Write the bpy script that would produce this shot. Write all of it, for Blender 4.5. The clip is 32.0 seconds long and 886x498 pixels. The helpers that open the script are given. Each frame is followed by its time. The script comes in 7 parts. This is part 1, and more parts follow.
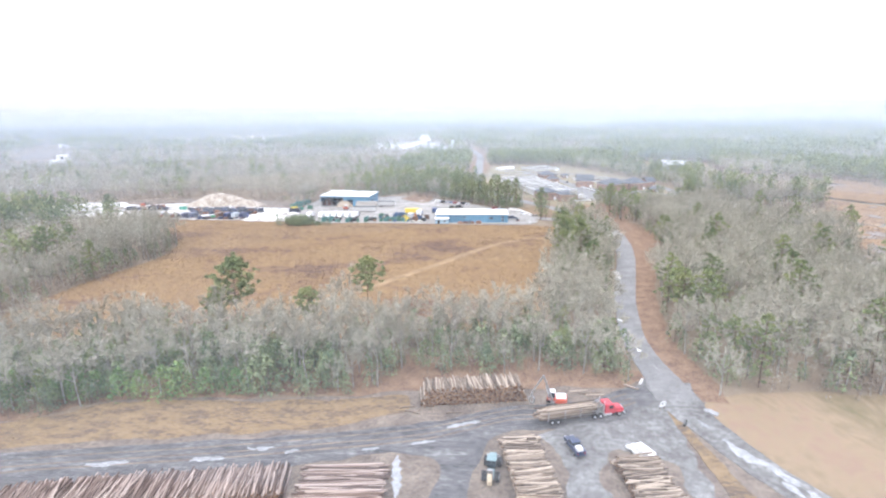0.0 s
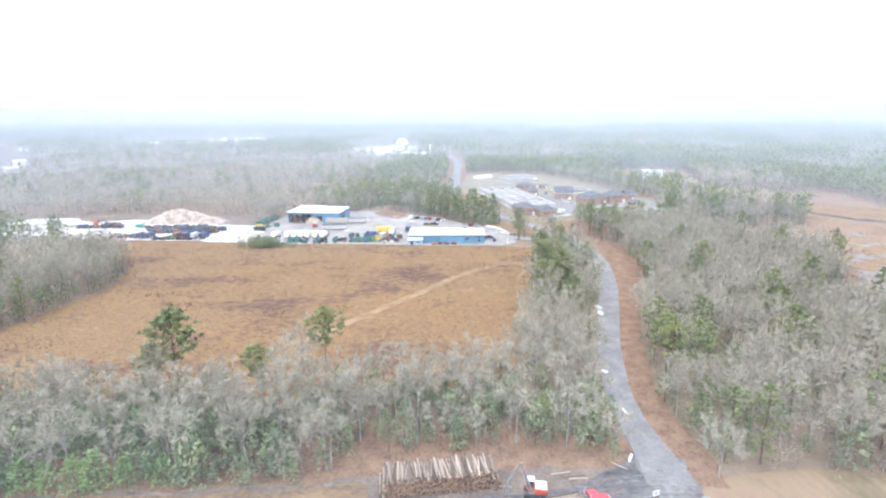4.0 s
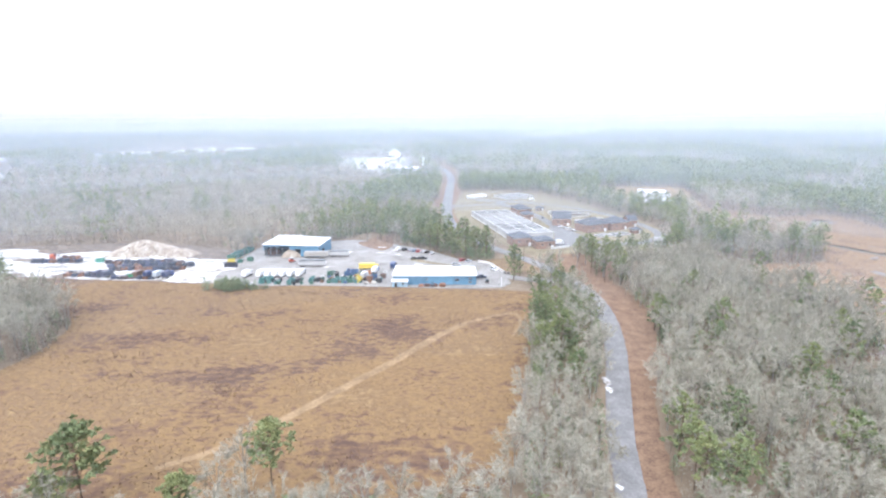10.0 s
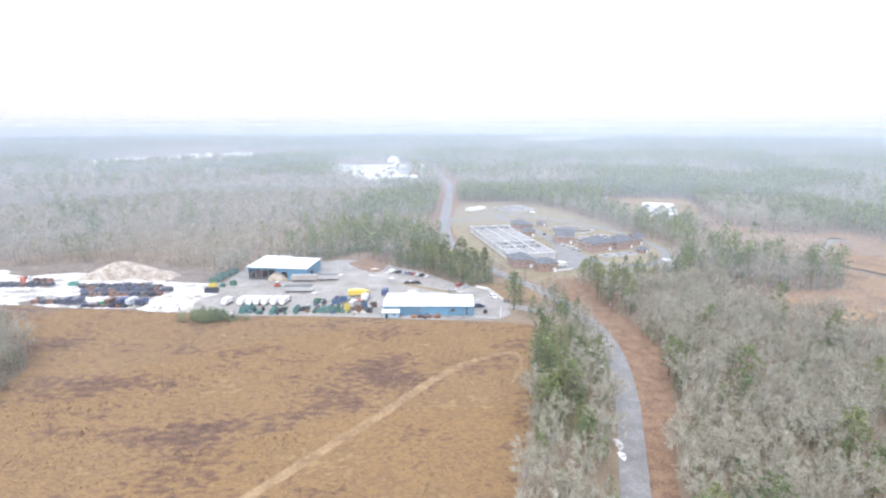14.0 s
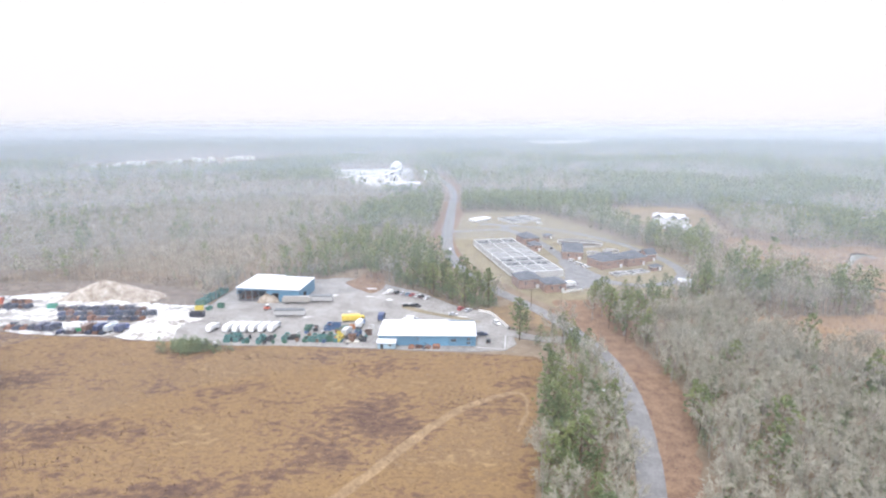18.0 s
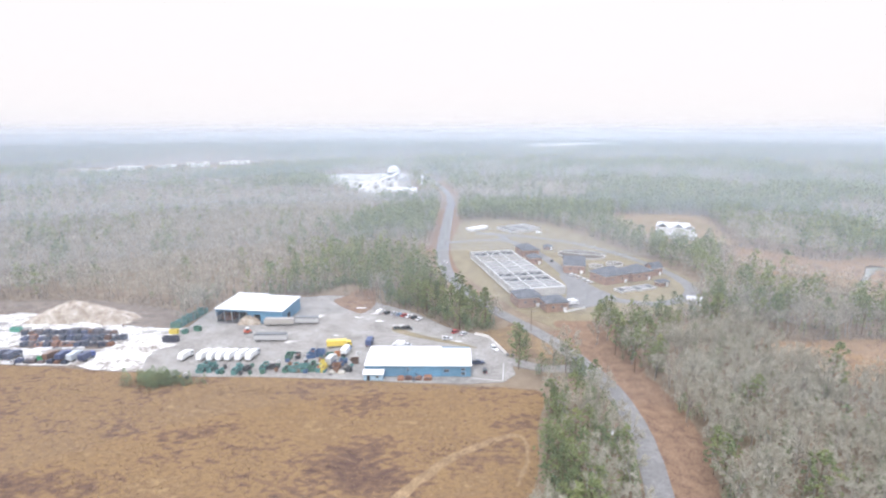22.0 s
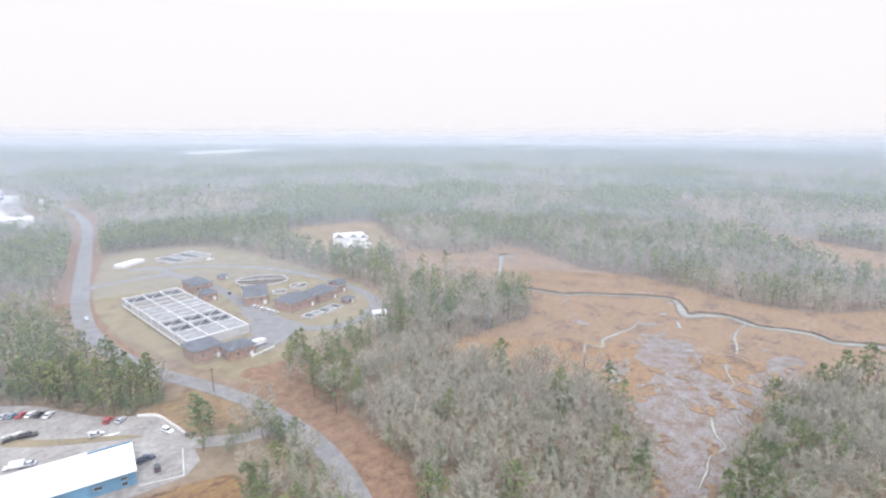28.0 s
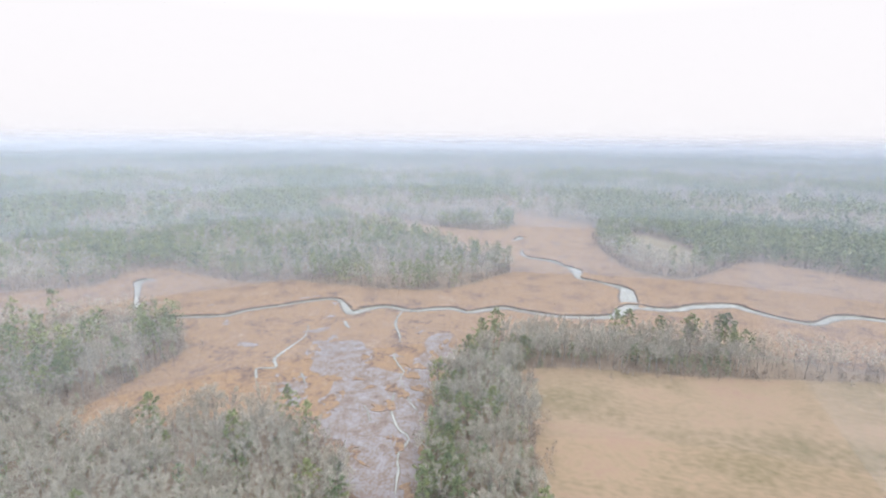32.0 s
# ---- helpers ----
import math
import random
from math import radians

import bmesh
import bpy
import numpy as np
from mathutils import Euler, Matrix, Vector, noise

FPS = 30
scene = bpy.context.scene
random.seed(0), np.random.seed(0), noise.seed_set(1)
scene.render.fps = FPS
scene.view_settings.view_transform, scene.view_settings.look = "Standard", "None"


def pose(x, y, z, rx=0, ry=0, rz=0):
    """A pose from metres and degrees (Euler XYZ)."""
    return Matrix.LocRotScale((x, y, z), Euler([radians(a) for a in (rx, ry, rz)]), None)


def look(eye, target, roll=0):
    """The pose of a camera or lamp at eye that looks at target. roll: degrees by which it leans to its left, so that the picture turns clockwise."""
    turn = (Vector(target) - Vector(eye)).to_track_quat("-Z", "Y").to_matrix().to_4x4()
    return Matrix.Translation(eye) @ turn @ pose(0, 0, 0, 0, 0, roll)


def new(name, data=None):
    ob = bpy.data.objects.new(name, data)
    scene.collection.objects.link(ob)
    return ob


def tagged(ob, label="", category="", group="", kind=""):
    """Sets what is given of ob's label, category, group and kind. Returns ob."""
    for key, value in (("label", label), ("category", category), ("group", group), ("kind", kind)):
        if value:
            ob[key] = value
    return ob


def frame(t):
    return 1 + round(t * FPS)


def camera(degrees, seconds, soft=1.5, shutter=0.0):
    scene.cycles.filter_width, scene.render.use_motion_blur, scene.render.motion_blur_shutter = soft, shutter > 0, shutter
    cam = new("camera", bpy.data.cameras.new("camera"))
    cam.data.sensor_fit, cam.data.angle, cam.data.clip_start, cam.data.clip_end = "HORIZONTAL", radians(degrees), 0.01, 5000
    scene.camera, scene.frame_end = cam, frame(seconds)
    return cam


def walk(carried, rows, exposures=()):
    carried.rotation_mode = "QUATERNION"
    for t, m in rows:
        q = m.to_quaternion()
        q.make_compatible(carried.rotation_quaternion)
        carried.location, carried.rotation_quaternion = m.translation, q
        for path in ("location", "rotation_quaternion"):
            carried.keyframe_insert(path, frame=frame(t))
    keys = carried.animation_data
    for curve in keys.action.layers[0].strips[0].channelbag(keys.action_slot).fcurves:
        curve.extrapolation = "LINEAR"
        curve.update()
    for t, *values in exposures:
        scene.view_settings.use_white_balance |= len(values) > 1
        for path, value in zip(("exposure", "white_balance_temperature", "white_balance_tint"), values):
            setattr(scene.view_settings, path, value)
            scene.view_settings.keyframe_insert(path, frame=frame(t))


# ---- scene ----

# ---------------------------------------------------------------- camera and flight
EXPO = 1.35
cam = camera(80.98, 32.0, soft=2.15)
PATH = [  # seconds, x, y, z, yaw, pitch, roll
    (0, 0.09, 0.03, 61.04, 2.94, -14.40, -0.62),
    (1, 0.74, 4.35, 63.15, 2.16, -14.40, -0.56),
    (2, 1.22, 8.65, 65.27, 1.33, -14.46, -0.44),
    (3, 1.99, 13.40, 67.46, 0.88, -14.48, -0.35),
    (3.5, 2.46, 15.76, 68.53, 0.77, -14.51, -0.34),
    (5.5, 3.53, 25.78, 72.60, -0.04, -14.40, -0.35),
    (6, 3.79, 28.34, 73.53, -0.25, -14.49, -0.30),
    (7, 4.45, 33.53, 75.35, -0.08, -14.59, -0.28),
    (8, 5.19, 38.62, 77.23, -0.05, -14.42, -0.41),
    (9, 5.88, 43.77, 79.12, 0.06, -14.07, -0.25),
    (10, 6.66, 48.84, 80.88, 0.12, -13.90, -0.17),
    (11, 7.49, 54.07, 82.58, 0.09, -13.97, -0.12),
    (12, 7.93, 59.43, 84.30, 0.08, -13.89, -0.03),
    (13, 8.26, 64.50, 86.02, 0.10, -13.74, 0.00),
    (14, 9.22, 70.03, 87.77, 0.15, -13.57, 0.02),
    (14.5, 9.72, 72.83, 88.64, 0.28, -13.51, 0.04),
    (16.5, 10.77, 83.04, 91.99, 0.50, -13.30, 0.03),
    (17, 10.99, 85.40, 92.56, 0.54, -13.20, 0.04),
    (18, 11.34, 89.95, 93.47, 0.72, -13.41, 0.02),
    (19, 12.00, 94.60, 94.16, 0.95, -13.58, -0.01),
    (20, 12.46, 99.32, 94.75, 1.14, -13.62, -0.02),
    (21, 13.10, 104.59, 95.58, 0.86, -13.35, -0.10),
    (22, 13.83, 109.98, 96.82, 0.60, -13.17, -0.07),
    (23, 14.26, 115.46, 98.42, 0.47, -13.10, -0.02),
    (24, 14.38, 120.01, 100.12, -0.26, -12.94, 0.02),
    (24.5, 14.71, 121.80, 100.94, -7.49, -12.89, 0.11),
    (25, 15.19, 123.47, 101.74, -17.80, -12.95, 0.13),
    (25.5, 15.82, 125.08, 102.48, -28.11, -12.85, 0.18),
    (26, 16.56, 126.63, 103.14, -37.37, -12.75, 0.27),
    (26.5, 17.38, 128.20, 103.74, -38.49, -12.76, 0.23),
    (28.5, 22.47, 135.49, 104.72, -33.79, -12.68, 0.20),
    (29, 24.11, 137.20, 104.67, -33.96, -12.71, 0.13),
    (29.5, 25.92, 138.92, 104.57, -35.04, -12.78, 0.17),
    (30, 27.93, 140.73, 104.42, -40.68, -12.71, 0.18),
    (30.5, 30.17, 142.60, 104.22, -48.07, -12.59, 0.18),
    (31, 32.60, 144.45, 103.98, -55.86, -12.41, 0.26),
    (31.5, 35.13, 146.28, 103.71, -63.96, -12.29, 0.39),
    (32, 37.70, 148.09, 103.43, -72.15, -12.14, 0.56),
]
walk(cam, [(t, pose(x, y, z, 90 + p, 0, yaw) @ pose(0, 0, 0, 0, 0, r)) for t, x, y, z, yaw, p, r in PATH],
     exposures=[(0.0, EXPO + 0.26, 6260, 9.6), (3.0, EXPO + 0.31, 6115, 9.2), (9.0, EXPO + 0.25, 6020, 9), (16.0, EXPO + 0.04, 6250, 9.8), (24.0, EXPO - 0.05, 6340, 10.2), (32.0, EXPO - 0.07, 6260, 9.6)])

from mathutils import geometry

# ---------------------------------------------------------------- daylight under low cloud
SUN_ELEV, SUN_AZ = 48.0, 200.0
world = bpy.data.worlds.new("world")
scene.world = world
world.use_nodes = True
wn, wl = world.node_tree.nodes, world.node_tree.links
sky = wn.new("ShaderNodeTexSky")
sky.sky_type, sky.sun_disc = "NISHITA", False
sky.sun_elevation, sky.sun_rotation = radians(SUN_ELEV), radians(SUN_AZ)
sky.air_density, sky.dust_density, sky.ozone_density = 1.0, 6.0, 1.0
grey = wn.new("ShaderNodeHueSaturation")
grey.inputs["Saturation"].default_value = 0.12
# an overcast vault: even and dimmer near the horizon, three to four times brighter overhead
vault, up, height = wn.new("ShaderNodeTexCoord"), wn.new("ShaderNodeSeparateXYZ"), wn.new("ShaderNodeMapRange")
wl.new(vault.outputs["Generated"], up.inputs[0])
wl.new(up.outputs[2], height.inputs[0])
height.inputs[1].default_value = 0.2
cover = wn.new("ShaderNodeMixRGB")
cover.inputs[1].default_value = (4.2, 3.98, 3.98, 1)
cover.inputs[2].default_value = (10.9, 11.3, 13.0, 1)
wl.new(height.outputs[0], cover.inputs[0])
cloud = wn.new("ShaderNodeMixRGB")
cloud.inputs[0].default_value = 0.97
wl.new(sky.outputs[0], grey.inputs["Color"])
wl.new(grey.outputs[0], cloud.inputs[1])
wl.new(cover.outputs[0], cloud.inputs[2])
wl.new(cloud.outputs[0], wn["Background"].inputs[0])
wn["Background"].inputs[1].default_value = 0.10
sun = new("sun", bpy.data.lights.new("sun", "SUN"))
sun.data.energy, sun.data.angle, sun.data.color = 0.8, radians(25), (1.0, 0.97, 0.93)
sun.matrix_world = look((0, 0, 300), (0 - math.sin(radians(SUN_AZ)) * 60, 0 - math.cos(radians(SUN_AZ)) * 60, 300 - 60 * math.tan(radians(SUN_ELEV))))

# ---------------------------------------------------------------- materials


def surf(name, stops, size=1.0, fine=8.0, rough=0.85, bump=0.0, metal=0.0, spec=0.3, island=0.0, rand=0.0, local=False, mix=0.35, stretch=(1, 1, 1)):
    """Noise at two scales through a colour ramp. size: metres of the large patches; fine: how many times finer the grain is."""
    m = bpy.data.materials.new(name)
    m.use_nodes = True
    n, l = m.node_tree.nodes, m.node_tree.links
    b = n["Principled BSDF"]
    b.inputs["Roughness"].default_value = rough
    b.inputs["Metallic"].default_value = metal
    b.inputs["Specular IOR Level"].default_value = spec
    if local:
        src = n.new("ShaderNodeTexCoord").outputs["Object"]
    else:
        src = n.new("ShaderNodeNewGeometry").outputs["Position"]
    mp = n.new("ShaderNodeMapping")
    mp.inputs["Scale"].default_value = stretch
    l.new(src, mp.inputs[0])
    a = n.new("ShaderNodeTexNoise")
    a.inputs["Scale"].default_value, a.inputs["Detail"].default_value, a.inputs["Roughness"].default_value = 1.0 / size, 5, 0.62
    c = n.new("ShaderNodeTexNoise")
    c.inputs["Scale"].default_value, c.inputs["Detail"].default_value = fine / size, 3
    l.new(mp.outputs[0], a.inputs[0])
    l.new(mp.outputs[0], c.inputs[0])
    k = n.new("ShaderNodeMixRGB")
    k.inputs[0].default_value = mix
    l.new(a.outputs[0], k.inputs[1])
    l.new(c.outputs[0], k.inputs[2])
    out = k.outputs[0]
    if island or rand:
        r = n.new("ShaderNodeNewGeometry").outputs["Random Per Island"] if island else n.new("ShaderNodeObjectInfo").outputs["Random"]
        k2 = n.new("ShaderNodeMixRGB")
        k2.inputs[0].default_value = island or rand
        l.new(out, k2.inputs[1])
        l.new(r, k2.inputs[2])
        out = k2.outputs[0]
    ramp = n.new("ShaderNodeValToRGB")
    e = ramp.color_ramp.elements
    while len(e) < len(stops):
        e.new(0.5)
    for i, (p, col) in enumerate(stops):
        e[i].position, e[i].color = p, (*col, 1)
    l.new(out, ramp.inputs[0])
    l.new(ramp.outputs[0], b.inputs["Base Color"])
    if bump:
        bp = n.new("ShaderNodeBump")
        bp.inputs["Strength"].default_value, bp.inputs["Distance"].default_value = bump, 0.05
        l.new(c.outputs[0], bp.inputs["Height"])
        l.new(bp.outputs[0], b.inputs["Normal"])
    return m


def ramp2(a, b, lo=0.35, hi=0.65):
    return [(lo, a), (hi, b)]


PAINTS = {}


def paint(r, g, b, rough=0.4):
    """Weathered coat of that colour on sheet metal, with a little dirt."""
    key = (r, g, b, rough)
    if key not in PAINTS:
        dirt = tuple(0.82 * v + 0.18 * w for v, w in zip((r, g, b), (0.25, 0.21, 0.17)))
        PAINTS[key] = surf("paint", [(0.3, dirt), (0.55, (r, g, b))], 0.9, 9, rough, local=True, spec=0.45)
    return PAINTS[key]


M_WOODS = surf("leaf_litter", [(0.3, (0.12, 0.09, 0.062)), (0.5, (0.19, 0.145, 0.10)), (0.7, (0.26, 0.205, 0.15))], 9, 14, 0.95, 0.3)
M_FIELD = surf("dry_brush_field", [(0.37, (0.085, 0.052, 0.04)), (0.45, (0.145, 0.09, 0.055)), (0.51, (0.222, 0.143, 0.067)), (0.56, (0.162, 0.103, 0.056)), (0.66, (0.27, 0.183, 0.09))], 34, 13, 0.95, 0.8, mix=0.4, stretch=(0.75, 1.2, 1))
M_TUFT = surf("broom_sedge", [(0.25, (0.105, 0.068, 0.046)), (0.5, (0.215, 0.142, 0.07)), (0.75, (0.36, 0.255, 0.13))], 10, 6, 0.95, island=0.55)
M_TRACK = surf("worn_track", [(0.38, (0.17, 0.113, 0.066)), (0.52, (0.25, 0.172, 0.096)), (0.66, (0.33, 0.235, 0.135))], 5, 6, 0.95, 0.3, mix=0.4)
M_BANKGRASS = surf("rough_bank_grass", [(0.36, (0.095, 0.072, 0.055)), (0.45, (0.145, 0.103, 0.066)), (0.53, (0.205, 0.142, 0.076)), (0.61, (0.24, 0.165, 0.09)), (0.70, (0.17, 0.138, 0.112))], 4, 5, 0.95, 0.5, mix=0.42, stretch=(0.6, 1.3, 1))
M_PASTURE = surf("winter_pasture", [(0.35, (0.14, 0.117, 0.06)), (0.45, (0.20, 0.152, 0.09)), (0.55, (0.248, 0.18, 0.113)), (0.66, (0.235, 0.155, 0.108))], 30, 18, 0.95, 0.3, mix=0.36, stretch=(1, 0.5, 1))
M_VERGE = surf("red_verge", [(0.34, (0.095, 0.06, 0.045)), (0.46, (0.165, 0.105, 0.07)), (0.58, (0.235, 0.152, 0.095)), (0.72, (0.21, 0.16, 0.12))], 4, 6, 0.95, 0.5, mix=0.45)
M_LAWN = surf("winter_lawn", [(0.34, (0.14, 0.115, 0.078)), (0.46, (0.20, 0.166, 0.108)), (0.55, (0.228, 0.194, 0.122)), (0.68, (0.265, 0.208, 0.15))], 11, 12, 0.95, 0.3, mix=0.4)
M_MARSH = surf("marsh_grass", [(0.36, (0.105, 0.075, 0.06)), (0.44, (0.17, 0.116, 0.08)), (0.51, (0.255, 0.168, 0.092)), (0.57, (0.19, 0.128, 0.085)), (0.63, (0.285, 0.205, 0.13)), (0.72, (0.25, 0.215, 0.18))], 17, 7, 0.95, 0.5, mix=0.4)
M_GREYMARSH = surf("wet_marsh", [(0.38, (0.14, 0.10, 0.073)), (0.47, (0.175, 0.138, 0.112)), (0.53, (0.20, 0.178, 0.166)), (0.60, (0.225, 0.212, 0.208)), (0.72, (0.275, 0.27, 0.272))], 5, 5, 0.7, 0.3, mix=0.42)
M_REED = surf("marsh_reed", [(0.3, (0.21, 0.145, 0.10)), (0.55, (0.29, 0.20, 0.135)), (0.8, (0.36, 0.275, 0.195))], 16, 8, 0.95, island=0.35)
# brown mud, darkened further to imitate the shadow line along the creek
M_BANK = surf("mud_bank_shade", ramp2((0.08, 0.062, 0.048), (0.15, 0.112, 0.08)), 3, 6, 0.7, 0.3)
M_WATER = surf("creek_water", ramp2((0.20, 0.205, 0.172), (0.31, 0.31, 0.265)), 14, 4, 0.15, spec=0.6)
# pale base colour imitates the sky reflected in the puddles
M_POOL = surf("puddle_sky_tone", ramp2((0.22, 0.225, 0.23), (0.36, 0.365, 0.37)), 1.5, 4, 0.08, spec=0.6)
M_ASPHALT = surf("old_asphalt", [(0.32, (0.125, 0.119, 0.115)), (0.5, (0.185, 0.179, 0.174)), (0.66, (0.25, 0.244, 0.237))], 5, 9, 0.75, 0.2, mix=0.42)
M_YARD = surf("yard_asphalt", [(0.34, (0.165, 0.15, 0.138)), (0.46, (0.235, 0.218, 0.20)), (0.56, (0.285, 0.27, 0.25)), (0.68, (0.38, 0.365, 0.345))], 12, 7, 0.65, 0.2, mix=0.4)
M_LIME = surf("crushed_lime", [(0.38, (0.19, 0.162, 0.135)), (0.455, (0.36, 0.335, 0.31)), (0.53, (0.62, 0.61, 0.59))], 7, 5, 0.85, 0.3, mix=0.4)
M_MUD = surf("churned_mud", [(0.36, (0.042, 0.04, 0.041)), (0.47, (0.08, 0.076, 0.077)), (0.57, (0.12, 0.113, 0.111)), (0.67, (0.24, 0.235, 0.233))], 4, 5, 0.5, 0.6, mix=0.42, stretch=(0.5, 1.5, 1))
M_GRAVEL = surf("pale_gravel", [(0.35, (0.085, 0.078, 0.072)), (0.46, (0.13, 0.123, 0.116)), (0.55, (0.175, 0.17, 0.163)), (0.67, (0.26, 0.257, 0.25))], 6, 6, 0.7, 0.4, mix=0.42)
M_DIRT = surf("trampled_dirt", [(0.34, (0.085, 0.068, 0.058)), (0.46, (0.14, 0.112, 0.09)), (0.56, (0.185, 0.148, 0.118)), (0.68, (0.25, 0.205, 0.165))], 5, 7, 0.9, 0.5, mix=0.42)
M_TWIG = surf("bare_twigs", [(0.33, (0.25, 0.232, 0.185)), (0.45, (0.33, 0.31, 0.25)), (0.55, (0.40, 0.378, 0.31)), (0.68, (0.46, 0.44, 0.37))], 9, 3, 0.95, island=0.12, spec=0.05, mix=0.18)
M_BRUSH = surf("dead_brush", [(0.2, (0.16, 0.125, 0.095)), (0.5, (0.26, 0.21, 0.165)), (0.8, (0.36, 0.315, 0.26))], 12, 10, 0.95, island=0.5, spec=0.1)
M_BARK = surf("grey_bark", ramp2((0.20, 0.182, 0.16), (0.42, 0.40, 0.365)), 1.5, 5, 0.9, 0.3, spec=0.1)
M_PINEBARK = surf("pine_bark", ramp2((0.09, 0.065, 0.05), (0.22, 0.16, 0.12)), 0.8, 5, 0.9, 0.3, spec=0.1)
M_NEEDLE = surf("pine_needles", [(0.33, (0.115, 0.148, 0.09)), (0.45, (0.17, 0.207, 0.112)), (0.54, (0.23, 0.26, 0.128)), (0.68, (0.33, 0.335, 0.148))], 13, 2.5, 0.85, island=0.14, spec=0.12, mix=0.2)
M_SHRUB = surf("evergreen_leaves", [(0.33, (0.125, 0.162, 0.115)), (0.45, (0.175, 0.22, 0.142)), (0.54, (0.225, 0.268, 0.155)), (0.68, (0.30, 0.33, 0.175))], 9, 3, 0.85, island=0.16, spec=0.12, mix=0.2)
M_YOUNG = surf("young_evergreen_leaves", [(0.33, (0.12, 0.19, 0.085)), (0.47, (0.175, 0.255, 0.11)), (0.56, (0.23, 0.31, 0.125)), (0.68, (0.31, 0.37, 0.145))], 9, 3, 0.85, island=0.16, spec=0.12, mix=0.2)
M_CONC = surf("weathered_concrete", [(0.3, (0.33, 0.32, 0.30)), (0.5, (0.48, 0.47, 0.45)), (0.7, (0.60, 0.59, 0.57))], 4, 8, 0.85, 0.2)
M_BRICK = surf("red_brick", ramp2((0.27, 0.18, 0.145), (0.40, 0.285, 0.235)), 1.2, 12, 0.9, 0.2)
M_SLATE = surf("dark_shingle", ramp2((0.075, 0.08, 0.09), (0.15, 0.155, 0.17)), 3, 9, 0.8, 0.2)
M_WHITEROOF = surf("white_sheet_roof", [(0.25, (0.54, 0.54, 0.55)), (0.5, (0.66, 0.66, 0.67)), (0.7, (0.74, 0.74, 0.75))], 5, 6, 0.45, mix=0.4)
M_BLUEWALL = surf("blue_sheet_wall", ramp2((0.115, 0.235, 0.345), (0.155, 0.295, 0.42)), 3, 9, 0.5)
M_LIGHTBLUE = surf("pale_blue_sheet", ramp2((0.33, 0.48, 0.60), (0.44, 0.58, 0.68)), 3, 9, 0.5)
M_DARK = surf("dark_interior", ramp2((0.03, 0.03, 0.032), (0.06, 0.06, 0.06)), 2, 6, 0.9)
M_GLASS = surf("tinted_glass", ramp2((0.03, 0.035, 0.04), (0.06, 0.07, 0.08)), 1, 3, 0.08, spec=0.6)
M_TYRE = surf("tyre_rubber", ramp2((0.025, 0.025, 0.027), (0.06, 0.058, 0.055)), 0.5, 6, 0.85)
M_RIM = surf("steel_rim", ramp2((0.40, 0.40, 0.41), (0.62, 0.62, 0.63)), 0.5, 5, 0.35, metal=0.6)
M_STEEL = surf("bare_steel", ramp2((0.25, 0.24, 0.235), (0.45, 0.44, 0.43)), 1.2, 6, 0.5, metal=0.5, local=True)
M_LAMP = surf("lamp_glass", ramp2((0.6, 0.6, 0.6), (0.8, 0.8, 0.8)), 0.5, 3, 0.15)
M_LOG = surf("pine_log_bark", [(0.2, (0.095, 0.072, 0.055)), (0.5, (0.22, 0.17, 0.13)), (0.8, (0.44, 0.365, 0.29))], 2.5, 9, 0.9, 0.4, rand=0.6, local=True)
M_LOGRED = surf("stripped_log_bark", [(0.2, (0.085, 0.058, 0.048)), (0.5, (0.20, 0.145, 0.12)), (0.8, (0.42, 0.34, 0.295))], 2.5, 9, 0.9, 0.4, rand=0.7, local=True)
M_LOGEND = surf("sawn_log_end", [(0.2, (0.11, 0.055, 0.03)), (0.5, (0.235, 0.125, 0.065)), (0.85, (0.40, 0.245, 0.135))], 0.6, 4, 0.9, rand=0.5, local=True)
M_ENDSTUFF = surf("stacked_log_ends", [(0.2, (0.085, 0.042, 0.025)), (0.5, (0.22, 0.115, 0.06)), (0.85, (0.42, 0.26, 0.145))], 1.2, 4, 0.9, island=0.75)
M_SAND = surf("wood_chip_heap", [(0.36, (0.20, 0.155, 0.12)), (0.48, (0.32, 0.265, 0.21)), (0.56, (0.42, 0.37, 0.31)), (0.66, (0.58, 0.54, 0.48))], 4, 6, 0.95, 0.8, mix=0.45)
M_SCRAP = surf("tyre_and_scrap", [(0.3, (0.03, 0.035, 0.05)), (0.55, (0.07, 0.075, 0.10)), (0.72, (0.13, 0.10, 0.09))], 1.5, 6, 0.7, rand=0.5, local=True)
M_RUST = surf("rusty_scrap", ramp2((0.10, 0.055, 0.04), (0.26, 0.13, 0.08)), 0.8, 6, 0.85, rand=0.4, local=True)

# ---------------------------------------------------------------- mesh helpers


def mesh_from(name, verts, tris, mats, index=None):
    verts, tris = np.asarray(verts, np.float32), np.asarray(tris, np.int32)
    me = bpy.data.meshes.new(name)
    me.vertices.add(len(verts))
    me.vertices.foreach_set("co", verts.ravel())
    me.loops.add(3 * len(tris))
    me.loops.foreach_set("vertex_index", tris.ravel())
    me.polygons.add(len(tris))
    me.polygons.foreach_set("loop_start", np.arange(0, 3 * len(tris), 3, dtype=np.int32))
    for m in mats:
        me.materials.append(m)
    if index is not None:
        me.polygons.foreach_set("material_index", np.asarray(index, np.int32))
    me.update(calc_edges=True)
    return me


def finish(bm, name, material):
    me = bpy.data.meshes.new(name)
    bmesh.ops.recalc_face_normals(bm, faces=bm.faces)
    bm.to_mesh(me)
    bm.free()
    me.materials.append(material)
    return me


